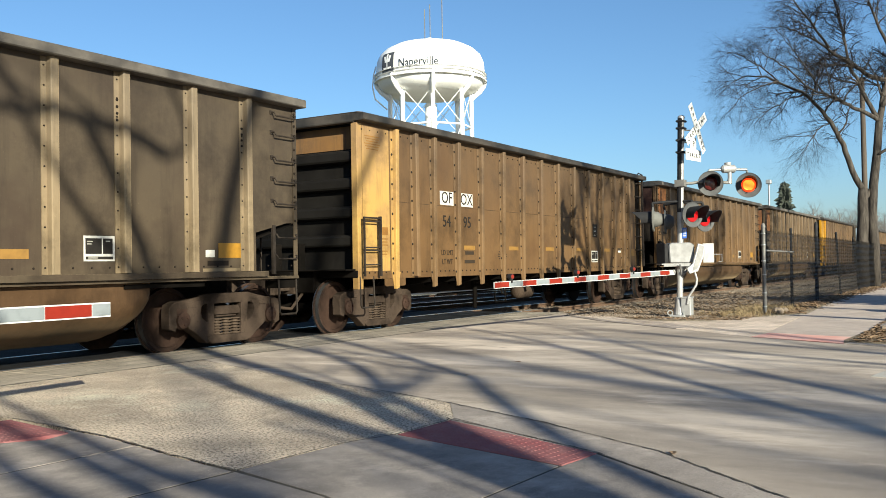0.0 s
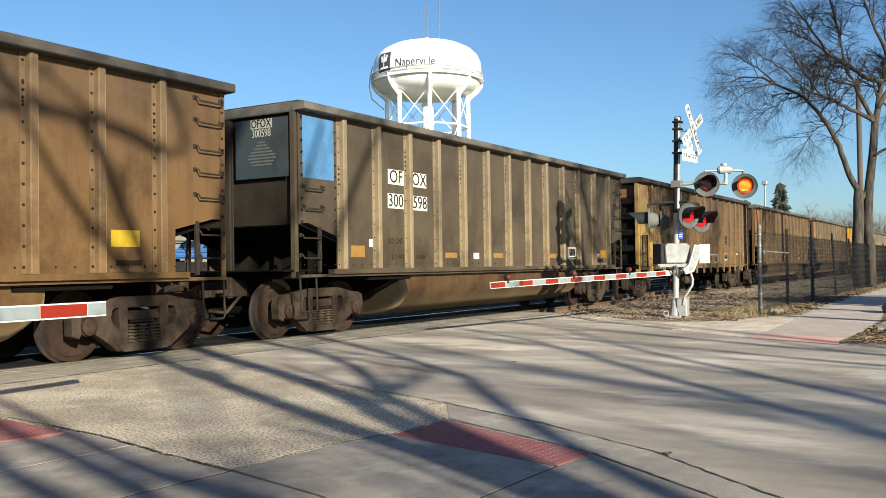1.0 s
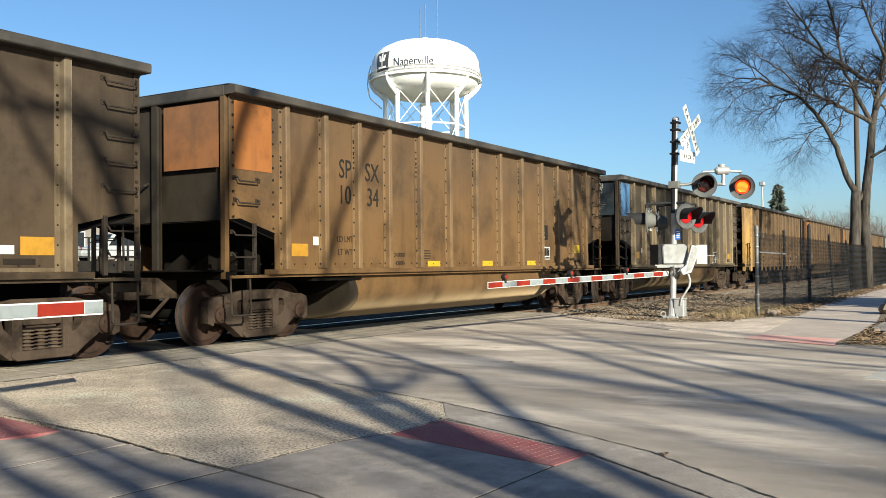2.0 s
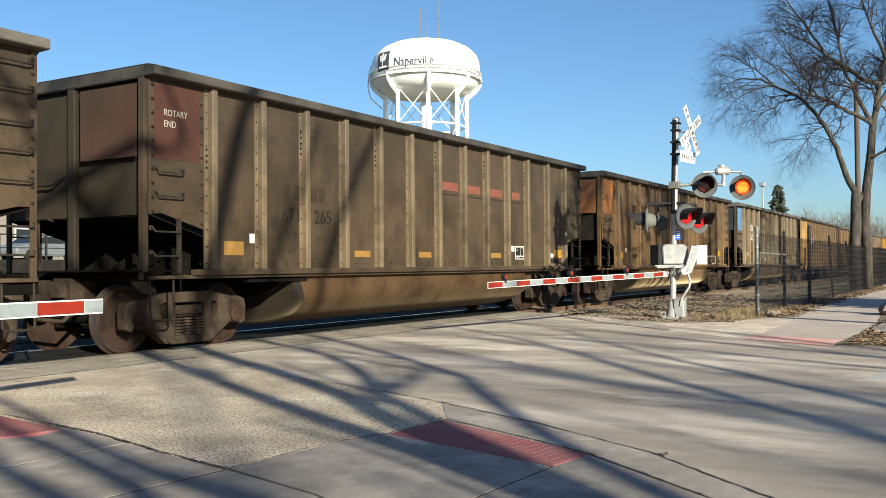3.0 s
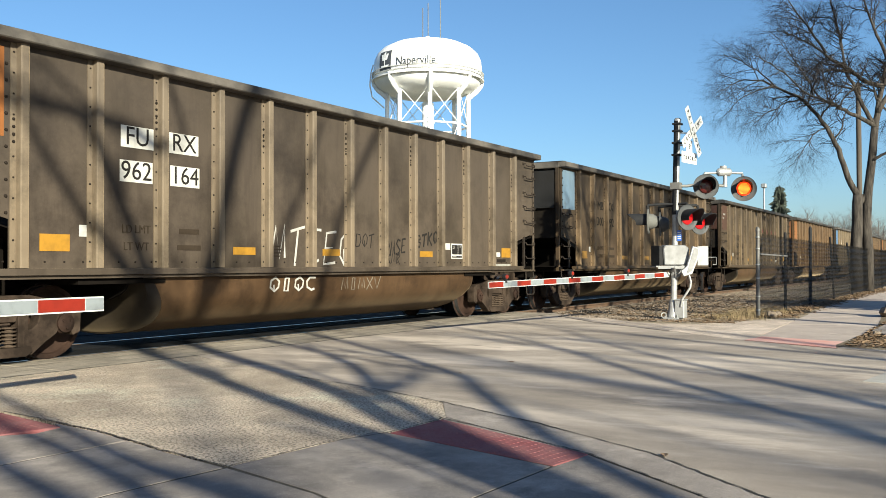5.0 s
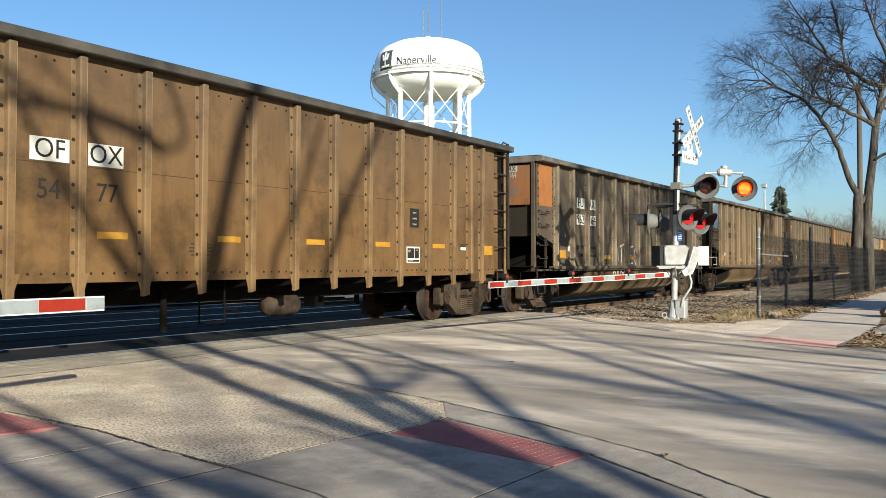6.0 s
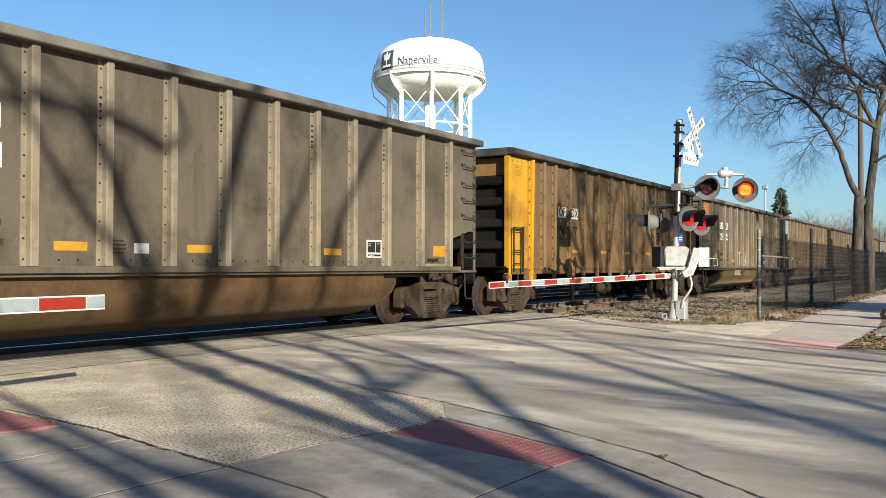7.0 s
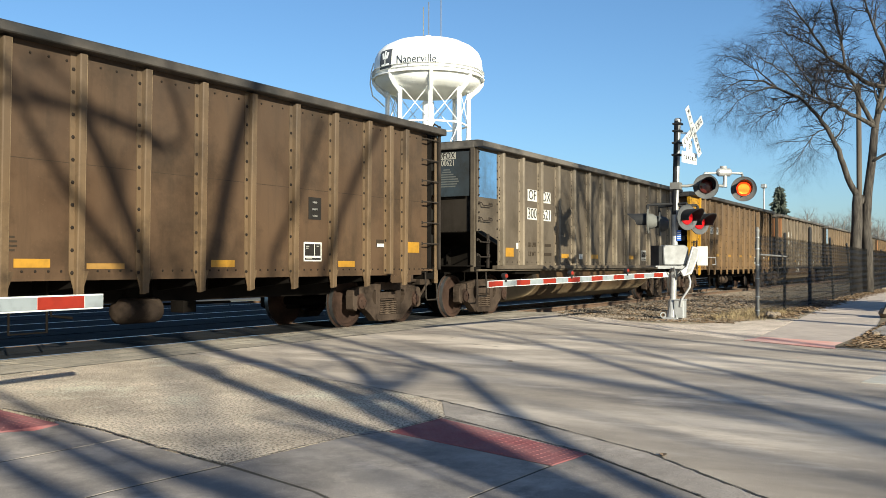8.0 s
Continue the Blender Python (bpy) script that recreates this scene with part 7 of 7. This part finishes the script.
# ---- beyond the tracks: raised lot with parked cars ----
lot = slab("pavement", [(-30, 24), (110, 24), (110, 90), (-30, 90)], 1.55, -0.2, M_LOT)
tagged(lot, "raised asphalt parking lot beyond the tracks", "parking lot", kind="structure")


# added dark strip and wall stand in for shade beyond the tracks
service = slab("pavement", [(-80, 12.05), (180, 12.05), (180, 23.6), (-80, 23.6)], -0.1, -0.4, M_LOT)
tagged(service, "dark strip added for the shade below the raised lot", "pavement", kind="structure")
retaining = new("retaining_wall")
tagged(retaining, "near-black wall added for the shade below the raised lot", "wall", kind="structure")
for k in range(40):
    part("timber", Shape().box(-34 + k * 3.6, -30.42 + k * 3.6, 23.62, 23.97, -0.3, 1.56), M_DARKWALL, retaining)


def parked_car(m, colour, label, van=False):
    t = thing("parked_car", m, label, "car", "parked cars")
    roof = 1.72 if van else 1.46
    body = [(-2.2, 0.32), (2.2, 0.32), (2.25, 0.55), (2.15, 0.82), (1.25, 0.96), (0.55, roof - 0.04), (0.2, roof), (-1.1, roof), (-1.75 if not van else -2.1, 1.02), (-2.2, 0.92), (-2.28, 0.6)]
    part("body", Shape().prism(body, -0.86, 0.86, "y"), colour, t, bevel=0.07, segments=2)
    for side in (-1, 1):
        part("side_window", Shape().prism([(1.0, 0.98), (0.48, roof - 0.12), (-1.0, roof - 0.10), (-1.5, 1.0)], side * 0.862, side * 0.868, "y"), M_GLASS, t)
    part("windscreen", Shape().prism([(1.17, 1.0), (0.60, roof - 0.08), (0.62, roof - 0.07), (1.2, 1.0)], -0.7, 0.7, "y"), M_GLASS, t)
    for x in (-1.35, 1.35):
        for side in (-1, 1):
            wheel = part("wheel", Shape().lathe([(0.2, -0.1), (0.31, -0.1), (0.33, -0.06), (0.33, 0.06), (0.31, 0.1), (0.2, 0.1)], 20, (0, 0, 0), "y"), M_TYRE, t, m=pose(x, side * 0.80, 0.33))
            part("rim", Shape().lathe([(0.0, -0.09), (0.2, -0.095), (0.2, 0.095), (0.0, 0.09)], 16, (0, 0, 0), "y"), M_GALV, wheel)
    for side in (-1, 1):
        part("tail_light", Shape().box(-2.29, -2.2, side * 0.72 - 0.1, side * 0.72 + 0.1, 0.72, 0.90), M_SIGNRED, t)
    return t


M_CAR = [plain("white_car_paint", (0.36, 0.37, 0.38), 0.3), plain("silver_car_paint", (0.22, 0.23, 0.24), 0.35, 0.4), plain("blue_car_paint", (0.05, 0.13, 0.33), 0.25), plain("dark_car_paint", (0.05, 0.05, 0.055), 0.25)]
for i, (x, y, c, van, label) in enumerate(((35.5, 33, 0, True, "white parked van on the raised lot"), (31.0, 33.5, 1, False, "silver parked car on the raised lot"), (41.5, 32.5, 2, False, "blue parked car on the raised lot"), (46.5, 33, 1, True, "silver parked van on the raised lot"),
                                           (26.0, 34, 3, False, "dark parked car on the raised lot"), (52, 32, 0, False, "white parked car on the raised lot"), (58, 33, 2, False, "blue parked hatchback on the raised lot"))):
    parked_car(pose(x, y, 1.55, 0, 0, 180 + 8 * i), M_CAR[c], label, van)
shed = thing("station_building", pose(45, 60, 1.55), "pale low building with a grey roof behind the lot", "building")
part("wall", Shape().box(-22, 22, -5, 5, 0, 4.2), M_HOUSE, shed)
part("roof", Shape().prism([(-5.6, 4.2), (5.6, 4.2), (0, 6.8)], -22.6, 22.6, "x"), M_ROOF, shed)
for k in range(9):
    w = part("window", Shape().box(-0.9, 0.9, -0.06, 0.02, 0, 1.7), M_WHITE, shed, m=pose(-19 + 4.7 * k, -5.0, 1.2))
    part("pane", Shape().box(-0.8, 0.8, -0.08, -0.06, 0.1, 1.6), M_GLASS, w)
rail_posts = new("lot_railing")
tagged(rail_posts, "dark metal railing along the raised lot", "railing")
for k in range(26):
    part("post", Shape().box(-0.04, 0.04, -0.04, 0.04, 0, 1.1), M_BLACK, rail_posts, m=pose(14 + k * 2.2, 24.4, 1.55))
part("rail", Shape().box(13.9, 70, 24.37, 24.43, 2.6, 2.66).box(13.9, 70, 24.37, 24.43, 2.05, 2.09), M_BLACK, rail_posts)
for x, y in ((24, 28), (38, 29), (50, 28.5)):
    lp = thing("lamp_post", pose(x, y, 1.55), "tall pale lamp post in the lot", "lamp post", "lot lamp posts")
    part("pole", Shape().tube([(0, 0, 0), (0, 0, 6.0)], [0.1, 0.06], 10), M_GALV, lp)
    part("lamp", Shape().box(-0.4, 0.4, -0.12, 0.12, 5.95, 6.08), M_BLACK, lp, bevel=0.03)


# ---- loose cover: stones, leaves, dry grass ----
def scatter(name, label, material, count, place, build, seed, category):
    r, s = random.Random(seed), Shape()
    for _ in range(count):
        build(s, r, *place(r))
    me = bpy.data.meshes.new(name)
    me.from_pydata(s.v, [], s.f)
    return tagged(put(name, me, material), label, category, kind="stuff")


def pebble(s, r, x, y, z):
    q, n = r.uniform(0.018, 0.045) * (1 + max(0, x - 24) * 0.02), len(s.v)
    a = r.uniform(0, 6.28)
    for dx, dy, dz in ((1, 0, 0.1), (0.2, 0.9, 0), (-0.9, 0.3, 0.15), (-0.2, -0.9, 0.05), (0.1, 0.1, 0.8), (0, 0, -0.6)):
        k = q * r.uniform(0.7, 1.25)
        s.v.append((x + k * (dx * math.cos(a) - dy * math.sin(a)), y + k * (dx * math.sin(a) + dy * math.cos(a)), z + k * dz))
    s.f += [(n + i, n + (i + 1) % 4, n + 4) for i in range(4)] + [(n + (i + 1) % 4, n + i, n + 5) for i in range(4)]


def leaf(s, r, x, y, z):
    q, n, a = r.uniform(0.03, 0.07), len(s.v), r.uniform(0, 6.28)
    c, d = math.cos(a), math.sin(a)
    for u, v, w in ((-1, 0, 0), (0, -0.55, 0.25), (1, 0, 0.1), (0, 0.55, 0.3)):
        s.v.append((x + q * (u * c - v * d), y + q * (u * d + v * c), z + 0.006 + q * w * r.uniform(0.2, 1.4)))
    s.f += [(n, n + 1, n + 2), (n, n + 2, n + 3)]


def blade(s, r, x, y, z):
    n, a, h = len(s.v), r.uniform(0, 6.28), r.uniform(0.04, 0.15)
    lean = r.uniform(0.02, 0.14)
    c, d = math.cos(a), math.sin(a)
    s.v += [(x - 0.004 * d, y + 0.004 * c, z), (x + 0.004 * d, y - 0.004 * c, z), (x + c * lean, y + d * lean, z + h)]
    s.f.append((n, n + 1, n + 2))


def on_ballast(r):
    x = 20.3 + 45 * r.random() ** 1.7
    y = r.uniform(-3.3, 2.0)
    z = -0.2 + 0.05 * (y + 3.3) / 1.2 if y < -2.1 else -0.14
    return x, y, z + 0.01


def by_mast(r):
    x = 18.6 + 12 * r.random() ** 1.4
    return x, r.uniform(-5.6, -2.6), -0.005


scatter("ballast_stones", "loose grey-brown ballast stones beside the rails", M_STONE, 16000, on_ballast, pebble, 1, "stones")
scatter("gravel", "loose pale gravel round the signal mast", M_STONE, 6000, by_mast, pebble, 2, "gravel")
scatter("dry_leaves", "brown fallen leaves along the fence", M_LEAF, 5200, lambda r: (20.5 + 28 * r.random() ** 1.5, -6.75 + abs(r.gauss(0, 0.45)) * (1 if r.random() < 0.6 else -0.45), 0.0), leaf, 3, "leaves")
scatter("dry_leaves", "brown fallen leaves on the verge", M_LEAF, 3800, lambda r: (13.6 + 14 * r.random(), -9.10 - abs(r.gauss(0, 0.7)), 0.011), leaf, 4, "leaves")
scatter("dry_leaves", "scattered leaves on soil by the mast", M_LEAF, 1300, lambda r: (18.0 + 4.5 * r.random(), r.uniform(-6.6, -4.2), -0.005), leaf, 6, "leaves")
scatter("dry_grass", "tufts of straw-coloured grass by the fence end", M_STRAW, 2600, lambda r: (19.2 + 4.5 * r.random(), -6.15 + r.gauss(0, 0.38), -0.01), blade, 5, "grass")


def fallen_leaf(x, y, q, turn, label):
    """One curled dry leaf with a raised midrib and a short stalk."""
    sh = Shape()
    n = 7
    for i in range(n):
        u = i / (n - 1)
        w = 0.55 * math.sin(math.pi * (0.06 + 0.90 * u)) ** 0.8
        lift = 0.30 * (u - 0.5) ** 2
        sh.v += [(q * (2 * u - 1), q * k * w, q * (lift + 0.45 * abs(k) * w + dz)) for k, dz in ((-1, 0), (0, 0.05), (1, 0), (1, -0.05), (0, 0.0), (-1, -0.05))]
    for i in range(n - 1):
        a, b = i * 6, i * 6 + 6
        sh.f += [(a + k, a + (k + 1) % 6, b + (k + 1) % 6, b + k) for k in range(6)]
    sh.tube([(-q, 0, q * 0.08), (-1.5 * q, 0.1 * q, q * 0.14)], q * 0.05, 5)
    return tagged(part("dry_leaf", sh, M_LEAF, None, m=pose(x, y, 0.003, 0, 0, turn)), label, "leaf", "loose leaves on the road")


fallen_leaf(9.63, -6.0, 0.034, -70, "thin brown dry leaf lying on the road")
fallen_leaf(5.38, -9.17, 0.04, 20, "brown curled leaf on the gutter strip")
blown_leaf = fallen_leaf(8.28, -6.08, 0.028, 10, "small dark leaf blown along the road")


def stick(s, r, x, y, z):
    n, a, q, w = len(s.v), r.uniform(0, 6.28), r.uniform(0.08, 0.40), r.uniform(0.003, 0.009)
    c, d = math.cos(a), math.sin(a)
    lift = r.uniform(0.01, 0.09)
    s.v += [(x - w * d, y + w * c, z), (x + w * d, y - w * c, z), (x, y, z + w * 2), (x + q * c - w * d, y + q * d + w * c, z + lift), (x + q * c + w * d, y + q * d - w * c, z + lift), (x + q * c, y + q * d, z + lift + w * 2)]
    s.f += [(n, n + 3, n + 5, n + 2), (n + 1, n + 2, n + 5, n + 4), (n, n + 1, n + 4, n + 3)]


scatter("dead_stalks", "dark dead stalks and sticks strewn on the ballast", M_TIE, 330, lambda r: (19.0 + 16 * r.random() ** 1.3, r.uniform(-6.2, -2.2), 0.0), stick, 14, "sticks")
scatter("dry_leaves", "brown leaves caught in the ballast", M_LEAF, 2600, lambda r: (19.5 + 14 * r.random() ** 1.5, r.uniform(-5.8, -2.2), 0.01), leaf, 15, "leaves")

# ---- stones by the fence ----
for i, (x, y, q) in enumerate(((20.75, -6.75, 0.13), (20.45, -6.85, 0.09), (21.2, -6.8, 0.1), (21.75, -9.02, 0.27), (22.2, -8.98, 0.22), (19.3, -9.22, 0.08), (16.2, -9.28, 0.07))):
    r, s = random.Random(i), Shape()
    s.lathe([(0.0, -0.5), (0.7, -0.35), (1.0, 0.0), (0.75, 0.4), (0.3, 0.6), (0, 0.62)], 9)
    s.v = [tuple(c * q * r.uniform(0.8, 1.15) for c in v) for v in s.v]
    st = part("stone", s, M_STONE, None, m=pose(x, y, q * 0.4))
    tagged(st, "pale rounded stone lying on the soil", "stone", "loose stones")

SPEED, START = 14.705, 12.552


def motions():
    """The train rolls along the track at an even speed, its wheels turning."""
    for k, car in TRAIN.items():
        x = START - 16.18 * (k + 1) + HALF
        walk(car, [(t, pose(x + SPEED * t, 0, 0)) for t in (0.0, 2.0, 4.0, 6.0, 8.0)])
    turn = math.degrees(SPEED / 0.457) / FPS
    for w, d, y, sense in WHEELSETS:
        walk(w, [(f / FPS, pose(d, y, 0.457, 0, sense * ((turn * f) % 360), 0 if sense > 0 else 180)) for f in range(int(8 * FPS) + 1)])

    # a gust takes the leaf across the road
    walk(blown_leaf, [(t, pose(x, y, 0.003, 0, 0, a)) for t, x, y, a in (
        (0.0, 8.27, -6.08, 10), (3.0, 8.30, -6.08, 10), (4.6, 8.32, -6.10, 12), (5.2, 8.48, -5.92, 40), (5.9, 8.86, -5.56, 75), (6.4, 9.36, -5.07, 110),
        (7.0, 10.15, -4.60, 150), (7.6, 11.57, -3.87, 190), (8.0, 12.17, -3.70, 215))])

    # the two upper lamps take turns, about half a second each
    for insert, first in FLASHERS:
        rows = []
        for f in range(int(8 * FPS) + 1):
            t = f / FPS
            done = sum(min(1.0, max(0.0, (t - 0.12 - 0.497 * k) / 0.1)) for k in range(17))
            rows.append((t, pose(0, 0, 0, 0, 0, (first + 180 * done) % 360)))
        walk(insert, rows)


motions()
